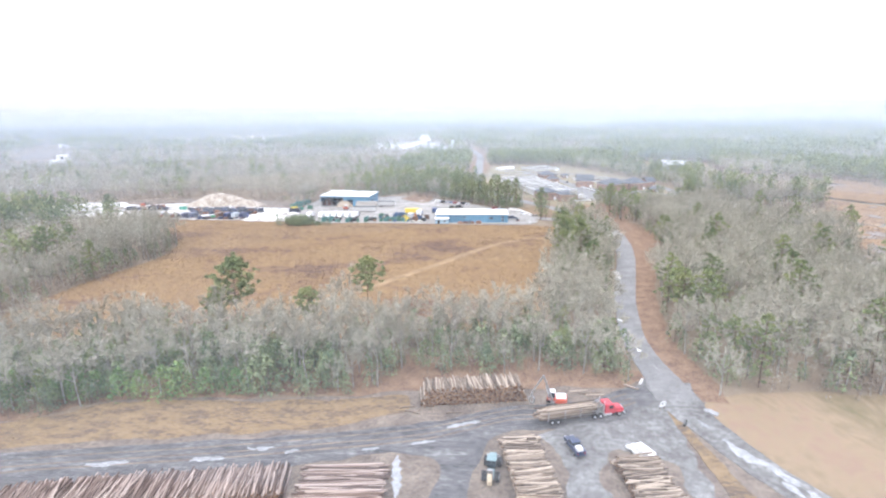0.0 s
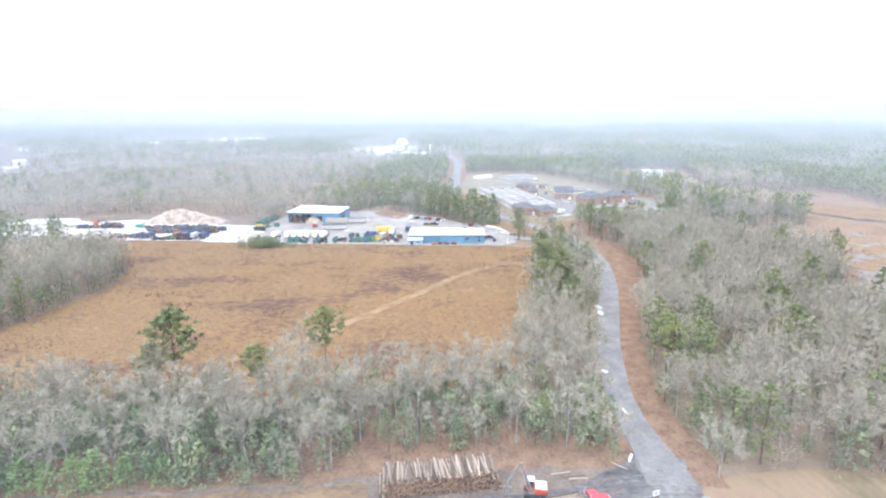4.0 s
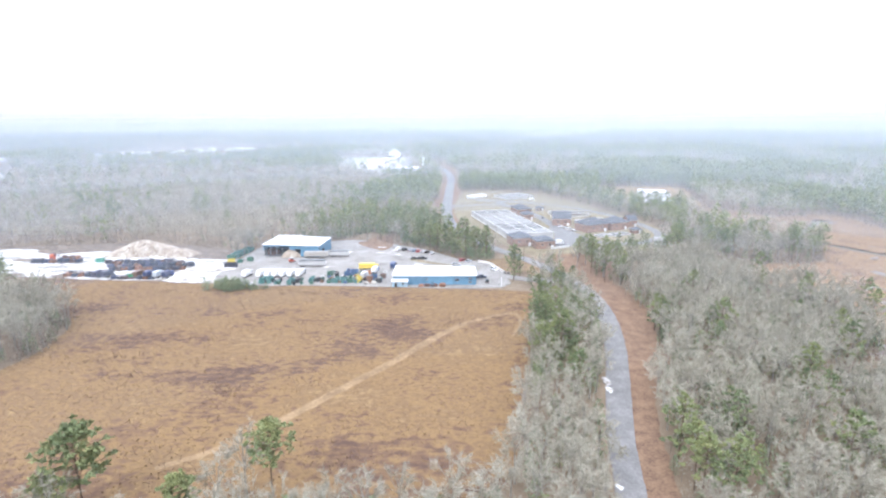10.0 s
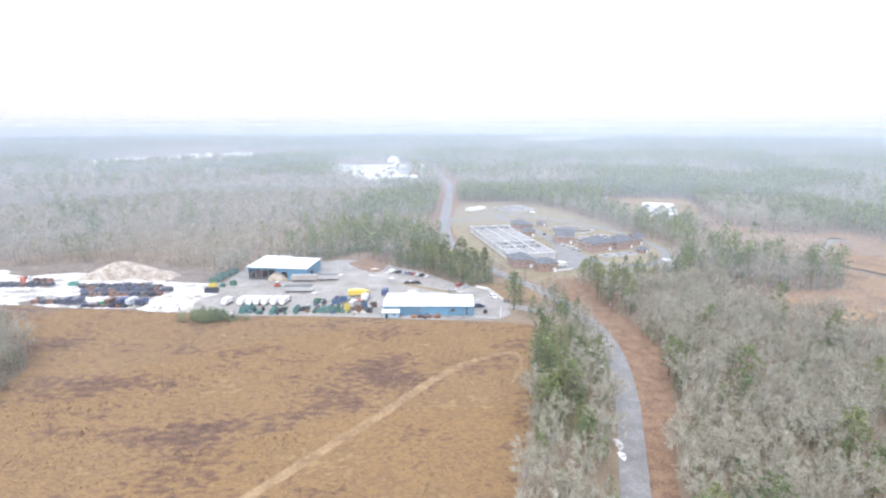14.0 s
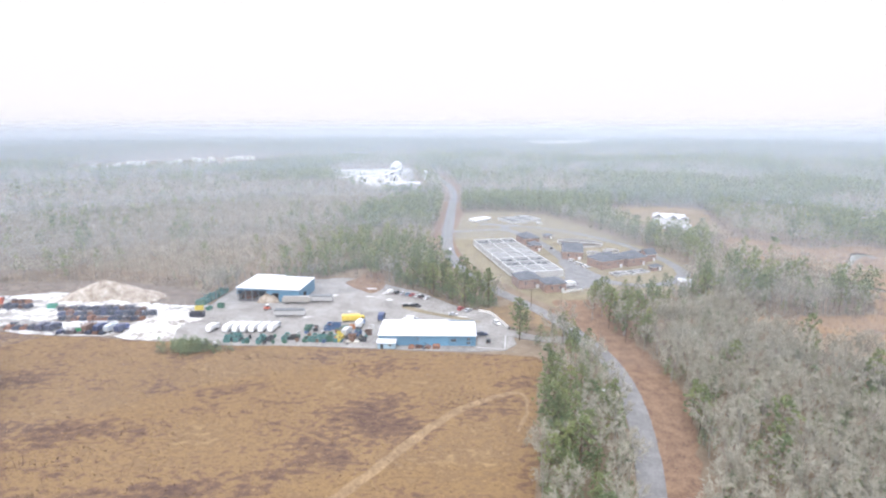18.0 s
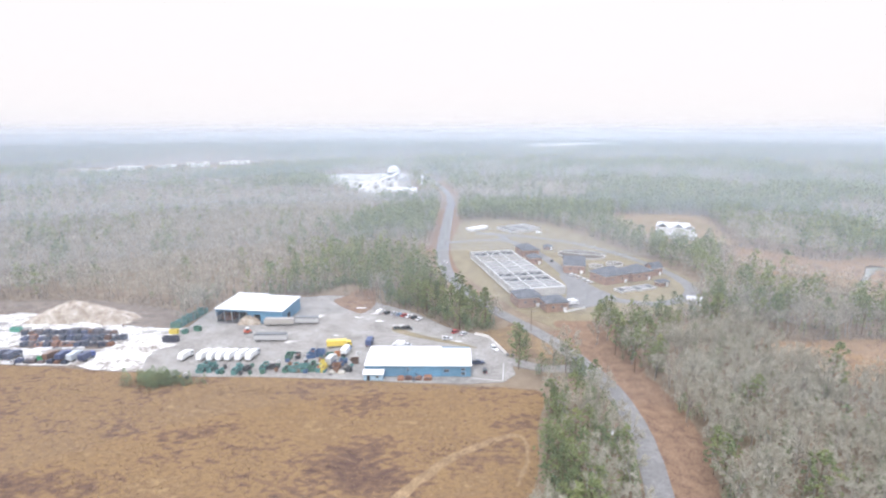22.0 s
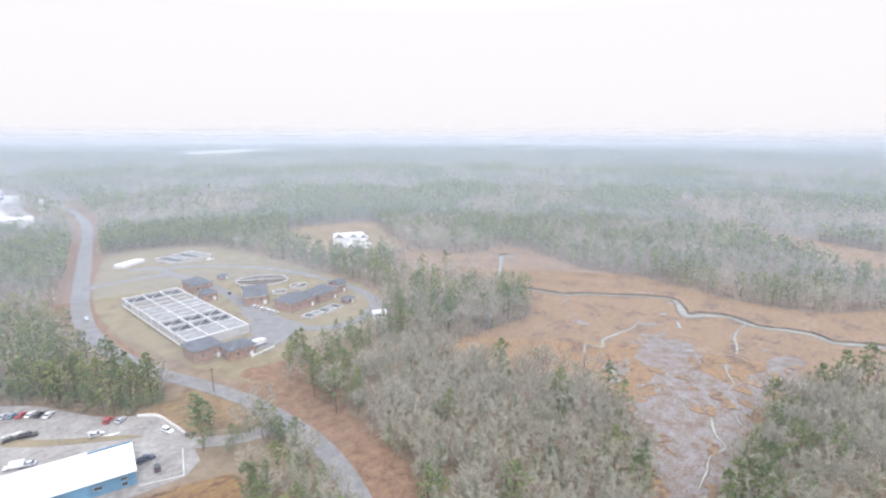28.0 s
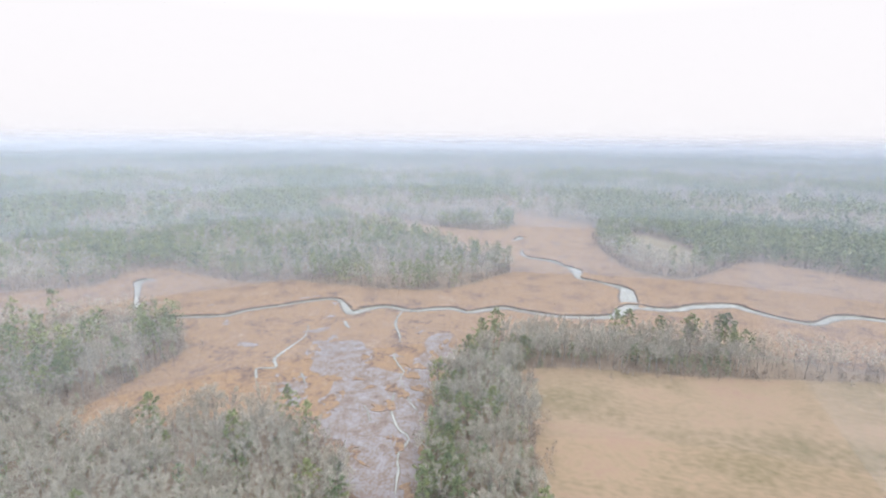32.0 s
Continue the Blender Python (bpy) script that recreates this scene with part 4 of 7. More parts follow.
scatter("evergreen_undergrowth", X[keep], Y[keep], (0.7 + 1.5 * rng.uniform(0, 1, keep.sum()) ** 1.6) * np.where(edge2[keep] | edge3[keep], 0.75, 1.0), SHRUB, [M_PINEBARK, M_SHRUB], "green evergreen undergrowth along the wood's edge", "shrubs")
X, Y = np.append(rng.normal(-98.5, 4.8, 80), rng.normal(-86, 2.4, 24)), rng.normal(293.5, 1.8, 104)
scatter("evergreen_bush", X, Y, np.append(rng.uniform(0.7, 1.3, 80), rng.uniform(0.3, 0.55, 24)), SHRUB, [M_PINEBARK, M_SHRUB], "clump of green bushes at the edge of the yard", "shrubs")

line = [(-110, 401), (-66, 405), (-50, 424), (-28, 424), (-16, 390), (0, 378), (16, 360), (30, 348), (42, 336)]
f = rng.uniform(0, len(line) - 1.001, 260)
X = np.array([line[int(v)][0] + (line[int(v) + 1][0] - line[int(v)][0]) * (v % 1) for v in f]) + rng.normal(0, 2.0, 260)
Y = np.array([line[int(v)][1] + (line[int(v) + 1][1] - line[int(v)][1]) * (v % 1) for v in f]) + rng.normal(2.5, 2.0, 260)
keep = wooded(X, Y)
scatter("evergreen_thicket", X[keep], Y[keep], rng.uniform(0.5, 1.4, keep.sum()), SHRUB, [M_PINEBARK, M_SHRUB], "green thicket along the back of the yard", "shrubs")

# young evergreens in front of the near wood
YOUNG = [[mesh_from(n, v, t, [m]) for n, (v, t), m in zip(("trunk", "crown"), shrub(80 + k, 8.0, 380, 0.45), (M_PINEBARK, M_YOUNG))] for k in range(4)]
for k, (x, y, s) in enumerate([(-105, 99.5, 1.05), (-100.5, 101, 0.95), (-108, 104, 1.1), (-96, 103, 0.75), (-91.4, 102, 1.0), (-87, 102.4, 1.05), (-84, 104, 0.8), (-77.8, 103, 0.95),
                               (-73.5, 103.6, 0.85), (-68, 103.4, 1.0), (-64.5, 104.4, 1.1), (-59.5, 105.4, 0.85), (-56, 107.5, 0.7), (-52.4, 106, 0.8), (-49.5, 107, 0.65)]):
    e = thing("young_evergreen", "bushy bright green young evergreen before the leafless wood", "tree", pose(x, y - 1.8, 0, 0, 0, 77.0 * k) @ Matrix.Diagonal((s * 1.3, s * 1.3, s, 1)), "young evergreens")
    part("trunk", YOUNG[k % 4][0], None, e)
    part("crown", YOUNG[k % 4][1], None, e)

# saplings below the near woods
X, Y = grid(-150, 190, 92, 300, 4.4, 15)
keep = wooded(X, Y) & sector(X, Y) & (rng.uniform(size=len(X)) < 0.8)
scatter("sapling_understory", X[keep], Y[keep], rng.uniform(0.25, 0.5, keep.sum()), BARE_MID, far_mats, "thin leafless saplings below the taller trees", "saplings")

# leafless brush where woods meet open ground, and dark brush in the field
BRUSH = [shrub(30 + k, 5.0, 36, 0.55) for k in range(5)]
bx_, by_ = [], []
for poly, first, last in ((MARSH, 0, 99), (FIELD, 7, 16), (APRON, 3, 8), (PASTURE, 1, 9), (HOUSELOT, 0, 9), (YARD, 7, 15)):
    for (x0, y0), (x1, y1) in list(zip(poly, poly[1:] + poly[:1]))[first:last]:
        n = max(2, int(math.hypot(x1 - x0, y1 - y0) / 0.7))
        f = rng.uniform(0, 1, n)
        bx_.append(x0 + (x1 - x0) * f + rng.normal(0, 2.6, n))
        by_.append(y0 + (y1 - y0) * f + rng.normal(0, 2.6, n))
X, Y = np.concatenate(bx_), np.concatenate(by_)
keep = (X < 620) & (near_line(X, Y, ROAD, 5, 5) == 0)
keep &= wooded(X, Y) | (rng.uniform(size=len(X)) < 0.3)
keep &= ~(inside(X, Y, PLANT) | inside(X, Y, YARD))
X, Y = X[keep], Y[keep]
scatter("edge_brush", X, Y, rng.uniform(0.35, 1.15, len(X)), BRUSH, [M_BARK, M_BRUSH], "leafless grey brush along the wood's edges", "brush")
ax, ay, ar = np.array([(-84, 271, 7), (-68, 288, 5), (-109, 259, 9), (-29, 218, 7), (-89, 231, 11), (1, 226, 6), (-50, 250, 5), (20, 282, 11), (-60, 200, 10), (10, 190, 8), (-110, 215, 9), (-20, 270, 6)]).T
ax, ay, ar = np.append(ax, rng.uniform(-140, 40, 40)), np.append(ay, rng.uniform(150, 295, 40)), np.append(ar, rng.uniform(3, 11, 40))
pick = rng.integers(0, len(ax), 4200)
X, Y = ax[pick] + rng.normal(0, 1.0, 4200) * ar[pick], ay[pick] + rng.normal(0, 0.55, 4200) * ar[pick]
keep = inside(X, Y, FIELD)
DARKBRUSH = surf("purple_brush", [(0.3, (0.185, 0.125, 0.10)), (0.7, (0.25, 0.168, 0.125))], 4, 9, 0.95, island=0.4)
scatter("field_brush", X[keep], Y[keep], rng.uniform(0.05, 0.1, keep.sum()), [shrub(60, 4.0, 9, 2.6), shrub(61, 4.0, 9, 2.6)], [DARKBRUSH, DARKBRUSH], "darker purple-brown brush in patches over the field", "brush")

# middle distance, far woods, woods at the horizon, woods behind the start
X, Y = grid(-800, 820, -200, 860, 6.0, 4)
d = np.hypot(X - CX, Y - CY)
keep = wooded(X, Y) & sector(X, Y) & ((d >= 330) | (Y >= 400) | (X > 318) | (Y < 88) | (X < -174)) & (d < 740)
X, Y = X[keep], Y[keep]
isp = rng.uniform(size=len(X)) < pine_share(X, Y)
thin = rng.uniform(size=len(X)) < np.where(isp, 0.85, 1.0)
S = rng.uniform(0.75, 1.15, len(X))
d = np.hypot(X - CX, Y - CY)
for close, bare_kinds, pine_kinds in ((d < 480, BARE_MID, PINE_MID), (d >= 480, BARE_BACK, PINE_BACK)):
    a, b = close & ~isp, close & isp & thin
    scatter("hardwood_stand", X[a], Y[a], S[a], bare_kinds, far_mats, "grey leafless woods in the middle distance")
    scatter("pine_stand", X[b], Y[b], S[b], pine_kinds, pine_mats, "green pine stand in the middle distance")
for k, (r0, r1, step) in enumerate(((740, 1500, 11), (1500, 3400, 23))):
    X, Y = grid(-3400, 3400, -1400, 3500, step, 6 + k)
    d = np.hypot(X - CX, Y - CY)
    keep = sector(X, Y) & (d >= r0) & (d < r1)
    X, Y = X[keep], Y[keep]
    keep = wooded(X, Y)
    X, Y = X[keep], Y[keep]
    isp = rng.uniform(size=len(X)) < pine_share(X, Y) + 0.1
    S = rng.uniform(0.8, 1.2, len(X)) * (1.0 + 0.25 * k)
    scatter("far_hardwoods", X[~isp], Y[~isp], S[~isp], BARE_EDGE if k else BARE_FAR, far_mats, "far grey leafless woods fading in the mist")
    scatter("far_pines", X[isp], Y[isp], S[isp], PINE_EDGE if k else PINE_FAR, pine_mats, "far dark green pine woods fading in the mist")
X, Y = grid(-1400, 1200, -1300, 500, 24, 9)
keep = ~sector(X, Y) & wooded(X, Y) & (np.hypot(X - CX, Y - CY) > 150)
scatter("woods_behind", X[keep], Y[keep], rng.uniform(0.8, 1.1, keep.sum()), BARE_EDGE, bare_mats, "sparse leafless woods round the clearing")

# tufts
for name, poly, step, mat, h, label in (("bank_tufts", [(-98, 91), (-79, 100), (-50, 101), (-25, 103), (-14, 104), (-14, 98), (-30, 91.5), (-50, 88.5), (-84, 84), (-130, 76), (-160, 72), (-160, 80)], 0.8, M_REED, 0.45, "dry grass tufts on the bank"), ("sedge_tufts", FIELD, 0.95, M_TUFT, 0.55, "dry broom sedge tufts over the field"), ("marsh_reeds", MARSH, 1.7, M_REED, 0.7, "dead tan marsh reeds")):
    P = np.array(poly)
    X, Y = grid(P[:, 0].min(), min(560, P[:, 0].max()), max(-80, P[:, 1].min()), P[:, 1].max(), step, 11)
    keep = inside(X, Y, smooth_loop(poly, 4)) & ~(inside(X, Y, GREYMARSH) & (rng.uniform(size=len(X)) < 0.72)) & (rng.uniform(size=len(X)) < 0.8)
    for line, w in CREEKS:
        keep &= ~near_line(X, Y, line, max(w) / 2 + 1.9, max(w) / 2 + 1.9)
    keep &= ~near_line(X, Y, TRACK, 1.9, 1.9)
    X, Y = X[keep], Y[keep]
    n = len(X)
    base = np.stack([X, Y, np.zeros(n)], 1)
    base = np.repeat(base, 2, 0) + rng.normal(0, 0.2, (2 * n, 3)) * [1, 1, 0]
    w = rng.normal(size=(2 * n, 3)) * [0.9, 0.9, 0.1] + [0, 0, 0.3]
    w /= np.linalg.norm(w, axis=1)[:, None]
    v, t = slivers(base, w, rng.uniform(0.5, 1.3, 2 * n) * h, rng.uniform(0.3, 0.8, 2 * n) * h, rng)
    tagged(new(name, mesh_from(name, v, t, [mat])), label, "grass", kind="stuff")

# ---------------------------------------------------------------- buildings


def hip_roof(w, d, z, rise, over=0.6, flat=0.0):
    """A hipped roof on a rectangle centred on the origin, with a solid eave."""
    bm = bmesh.new()
    x, y = w / 2 + over, d / 2 + over
    r = max(0.05, abs(w - d) / 2 + flat)
    rx, ry = (r, 0.05) if w >= d else (0.05, r)
    hexa(bm, [(-x, -y, z - 0.25), (x, -y, z - 0.25), (x, y, z - 0.25), (-x, y, z - 0.25)], [(-x, -y, z), (x, -y, z), (x, y, z), (-x, y, z)])
    hexa(bm, [(-x, -y, z + 0.004), (x, -y, z + 0.004), (x, y, z + 0.004), (-x, y, z + 0.004)], [(-rx, -ry, z + rise), (rx, -ry, z + rise), (rx, ry, z + rise), (-rx, ry, z + rise)])
    return bm


def gable_roof(w, d, z, rise, over=0.5):
    """Ridge along x."""
    x, y = w / 2 + over, d / 2 + over
    bm = bmesh.new()
    a = [bm.verts.new((-x, py, pz)) for py, pz in ((-y, z), (0, z + rise), (y, z), (y, z - 0.2), (0, z + rise - 0.2), (-y, z - 0.2))]
    b = [bm.verts.new((x, v.co.y, v.co.z)) for v in a]
    bm.faces.new(a[::-1])
    bm.faces.new(b)
    for i in range(6):
        bm.faces.new((a[i], a[(i + 1) % 6], b[(i + 1) % 6], b[i]))
    return bm


def wall_ring(w, d, h, t=0.3, z0=-0.2):
    """Four walls with thickness."""
    bm = bmesh.new()
    box(-w / 2, w / 2, -d / 2, -d / 2 + t, z0, h, bm=bm)
    box(-w / 2, w / 2, d / 2 - t, d / 2, z0, h, bm=bm)
    box(-w / 2, -w / 2 + t, -d / 2 + t + 0.003, d / 2 - t - 0.003, z0, h - 0.003, bm=bm)
    box(w / 2 - t, w / 2, -d / 2 + t + 0.003, d / 2 - t - 0.003, z0, h - 0.003, bm=bm)
    return bm


def window_on(parent, x, y, z, w, h, face="y", side=-1, frame_mat=None):
    """A framed pane set on a wall: face y or x, side -1 or 1."""
    m = pose(x, y, z) if face == "y" else pose(x, y, z, 0, 0, 90)
    bm = bmesh.new()
    for a in ((-w / 2, w / 2, -0.06, 0.06, h / 2 - 0.08, h / 2), (-w / 2, w / 2, -0.06, 0.06, -h / 2, -h / 2 + 0.08), (-w / 2, -w / 2 + 0.08, -0.06, 0.06, -h / 2 + 0.083, h / 2 - 0.083),
              (w / 2 - 0.08, w / 2, -0.06, 0.06, -h / 2 + 0.083, h / 2 - 0.083), (-0.03, 0.03, -0.05, 0.05, -h / 2 + 0.083, h / 2 - 0.083)):
        box(*a, bm=bm)
    win = part("window", bm, frame_mat or M_RIM, parent, "", m)
    part("pane", box(-w / 2 + 0.08, w / 2 - 0.08, -0.03, 0.03, -h / 2 + 0.08, h / 2 - 0.08), M_GLASS, win)
    return win


def door_on(parent, x, y, z0, w, h, material, face="y"):
    m = pose(x, y, 0) if face == "y" else pose(x, y, 0, 0, 0, 90)
    d = part("door", box(-w / 2, w / 2, -0.08, 0.08, z0, z0 + h, bevel=0.02), material, parent, "", m)
    part("handle", box(w / 2 - 0.25, w / 2 - 0.12, -0.13, 0.13, z0 + 1.0, z0 + 1.08), M_STEEL, d)
    return d


def brick_house(x, y, w, d, turn, h, rise, label, gable=False, windows=2):
    b = thing("brick_building", label, "building", pose(x, y, 0, 0, 0, turn))
    part("wall", wall_ring(w, d, h), M_BRICK, b)
    part("roof", (gable_roof if gable else hip_roof)(w, d, h + 0.25, rise), M_SLATE, b, "dark grey shingle roof")
    if gable:
        for s in (-1, 1):
            bm = bmesh.new()
            a = [bm.verts.new((s * w / 2 - s * k, py, pz)) for k in (0, 0.25) for py, pz in ((-d / 2, h), (d / 2, h), (0, h + rise * 0.93))]
            bm.faces.new(a[:3])
            bm.faces.new(a[3:])
            for i in range(3):
                bm.faces.new((a[i], a[(i + 1) % 3], a[3 + (i + 1) % 3], a[3 + i]))
            part("gable", bm, M_BRICK, b)
    for i in range(windows):
        px = (-0.5 + (i + 0.5) / windows) * w * 0.8
        window_on(b, px, -d / 2 - 0.01, h * 0.55, 1.3, 1.3)
        window_on(b, -w / 2 - 0.01, (-0.5 + (i + 0.5) / windows) * d * 0.8, h * 0.55, 1.3, 1.3, "x")
    door_on(b, w * 0.42 - 1.0, -d / 2 - 0.03, 0.0, 1.8, 2.3, paint(0.75, 0.75, 0.74))
    part("eave_trim", wall_ring(w + 1.0, d + 1.0, h + 0.0, 0.12, h - 0.22), paint(0.72, 0.72, 0.71), b, "white eave board")
    return b


TURN = 12.7   # degrees by which the treatment plant lies turned
brick_house(57.5, 388.5, 13.5, 13, TURN, 5.8, 3.0, "brick pump house with a dark hipped roof at the basins")
brick_house(71.5, 380.5, 12.5, 11, TURN, 5.2, 2.6, "smaller brick house with a dark hipped roof")
brick_house(101, 460, 14, 18, TURN - 22, 5.6, 4.4, "brick office with a dark roof and gable front", True)
brick_house(118, 434, 19, 15, TURN + 12, 5.8, 4.0, "large brick plant building with dark hipped roof")
brick_house(137, 440, 16, 13, TURN + 12, 5.8, 3.8, "brick plant building with dark hipped roof beside the large one")
brick_house(152, 449, 9, 7, TURN + 12, 5.2, 3.4, "small brick building with a gable end", True, 1)
brick_house(75, 504, 13, 17, TURN, 5.8, 3.2, "brick blower building with a dark hipped roof", False, 3)
brick_house(76.5, 479, 9, 8, TURN, 4.8, 2.6, "small brick house with dark hipped roof beside the basins", False, 1)
brick_house(95, 523, 6, 5, TURN + 10, 2.8, 1.6, "little dark-roofed brick shed on the lawn", False, 1)
brick_house(148, 424, 7, 5, TURN + 12, 2.8, 1.4, "low dark-roofed shed on the plant's edge", False, 1)

# aeration basins
BAS = pose(52.2, 399.5, 0, 0, 0, TURN)
BW, BL, BH = 32.5, 98.0, 4.6
M_DECK = surf("bleached_concrete", [(0.3, (0.36, 0.355, 0.345)), (0.5, (0.48, 0.475, 0.465)), (0.7, (0.58, 0.575, 0.565))], 4, 8, 0.85, 0.2)
basin = thing("aeration_basin", "long pale concrete aeration basin with many open cells", "basin", BAS)
part("outer_wall", wall_ring(BW, BL, BH, 0.9), M_DECK, basin, m=pose(BW / 2, BL / 2, 0))
part("floor", box(0.91, BW - 0.91, 0.91, BL - 0.91, -0.2, 0.25), M_CONC, basin)
M_BASINDARK = surf("basin_water_dark", ramp2((0.03, 0.034, 0.04), (0.07, 0.076, 0.082)), 3, 5, 0.4, spec=0.25)
M_BASINPALE = surf("basin_water_foamy", ramp2((0.17, 0.17, 0.17), (0.30, 0.30, 0.295)), 3, 5, 0.5)
M_BASINBROWN = surf("basin_water_brown", ramp2((0.13, 0.122, 0.11), (0.22, 0.205, 0.185)), 3, 5, 0.3)
# rows of cells from the pump houses on: depth of the row, kind of water
ROWS = [(15, "foam"), (11, "dark"), (11, "dark"), (14, "foam"), (14, "foam"), (17, "brown"), (14.2, "dark")]
cols = (0.9, 11.2, 21.4, BW - 0.9)
for c in cols[1:-1]:
    part("long_wall", box(c - 0.45, c + 0.45, 0.91, BL - 0.91, 0.25, BH - 0.02), M_DECK, basin)
r = 0.9
for depth, sort in ROWS:
    far_end = min(r + depth, BL - 0.9)
    for a, b in zip(cols, cols[1:]):
        x0, x1 = a + (0.46 if a > 1 else 0.01), b - (0.46 if b < 30 else 0.01)
        part("cross_wall", box(x0, x1, r, r + 0.9, 0.25, BH - 0.03), M_DECK, basin)
        part("water", box(x0, x1, r + 0.91, far_end - 0.01, 0.26, 3.2 if sort == "dark" else 3.9), {"dark": M_BASINDARK, "foam": M_BASINPALE, "brown": M_BASINBROWN}[sort], basin)
        if sort == "dark":
            part("walkway", hexa(bmesh.new(), [(x0, r + 1.0, BH - 0.3), (x0 + 0.5, r + 1.0, BH - 0.3), (x1, far_end - 0.1, BH - 0.3), (x1 - 0.5, far_end - 0.1, BH - 0.3)],
                                 [(x0, r + 1.0, BH - 0.1), (x0 + 0.5, r + 1.0, BH - 0.1), (x1, far_end - 0.1, BH - 0.1), (x1 - 0.5, far_end - 0.1, BH - 0.1)]), M_DECK, basin)
        else:
            part("baffle", box(x0, x1, (r + far_end) / 2 - 0.15, (r + far_end) / 2 + 0.15, 2.0, BH - 0.2), M_DECK, basin)
    r = far_end
for k in range(9):
    part("buttress", box(-0.55, -0.003, 5 + 10.5 * k, 5.5 + 10.5 * k, -0.2, BH - 0.5), M_DECK, basin)
for k in range(22):
    part("rail_post", tube((-0.25, 2 + k * 4.6, 0.0), (-0.25, 2 + k * 4.6, BH + 1.0), 0.05, n=5), M_STEEL, basin)
part("rail", tube((-0.25, 1, BH + 1.0), (-0.25, BL - 1, BH + 1.0), 0.05, n=5), M_STEEL, basin)
part("pipe", tube((-0.9, 6, 1.2), (-0.9, BL - 4, 1.2), 0.35, n=10), paint(0.62, 0.6, 0.56), basin)


def round_tank(x, y, r, ry, h, turn, label, water, bridge=True):
    t = thing("clarifier", label, "tank", pose(x, y, 0, 0, 0, turn))
    bm = bmesh.new()
    n = 40
    ring = [[bm.verts.new((math.cos(6.2832 * i / n) * (r + o), math.sin(6.2832 * i / n) * (ry + o), z)) for i in range(n)] for o, z in ((0, -0.2), (0, h), (-0.5, h), (-0.5, 0.3))]
    for a, b in zip(ring, ring[1:]):
        for i in range(n):
            bm.faces.new((a[i], a[(i + 1) % n], b[(i + 1) % n], b[i]))
    part("tank_wall", bm, M_CONC, t)
    bm = bmesh.new()
    bm.faces.new([bm.verts.new((math.cos(6.2832 * i / n) * (r - 0.5), math.sin(6.2832 * i / n) * (ry - 0.5), h * 0.55)) for i in range(n)])
    part("water", bm, water, t)
    if bridge:
        part("bridge", box(-r, r, -0.6, 0.6, h + 0.01, h + 0.25), M_CONC, t)
        part("pier", tube((0, 0, 0), (0, 0, h + 0.9), 0.8), M_CONC, t)
        for s in (-0.55, 0.55):
            part("rail", tube((-r, s, h + 1.1), (r, s, h + 1.1), 0.05, n=5), M_STEEL, t)
    return t


M_GRIT = surf("tank_gravel", ramp2((0.085, 0.072, 0.058), (0.16, 0.138, 0.115)), 2, 6, 0.9)
round_tank(117, 502, 18, 13.5, 1.2, TURN - 34, "long oval concrete clarifier with a walkway", M_GRIT)
round_tank(119, 468, 5, 5, 1.4, 0, "small round concrete tank", M_GRIT)
round_tank(134, 474, 6, 6, 1.4, 30, "round concrete tank with a narrow bridge", M_GRIT)


def open_tank(x, y, w, d, h, turn, cells, label):
    t = thing("settling_tank", label, "tank", pose(x, y, 0, 0, 0, turn))
    part("tank_wall", wall_ring(w, d, h, 0.5), M_CONC, t)
    for k in range(cells):
        x0, x1 = -w / 2 + 0.5 + (w - 1) * k / cells, -w / 2 + 0.5 + (w - 1) * (k + 1) / cells
        part("water", box(x0 + 0.2, x1 - 0.2, -d / 2 + 0.51, d / 2 - 0.51, -0.1, h * 0.6), M_BASINDARK if k % 2 == 0 else M_BASINPALE, t)
        if k:
            part("divider", box(x0 - 0.19, x0 + 0.19, -d / 2 + 0.51, d / 2 - 0.51, -0.1, h - 0.05), M_CONC, t)
    for k in range(6):
        part("post", tube((-w / 2 + 0.2 + (w - 0.4) * k / 5, -d / 2 + 0.2, h), (-w / 2 + 0.2 + (w - 0.4) * k / 5, -d / 2 + 0.2, h + 1.0), 0.05, n=5), M_STEEL, t)
    return t


open_tank(82, 606, 34, 26, 2.6, TURN + 17, 4, "wide low concrete filter tank at the plant's far end")
open_tank(121, 413, 11, 7, 1.2, TURN + 12, 2, "small concrete tank with two dark cells")
open_tank(134, 418, 15, 8, 0.9, TURN + 12, 3, "low concrete drying bed")

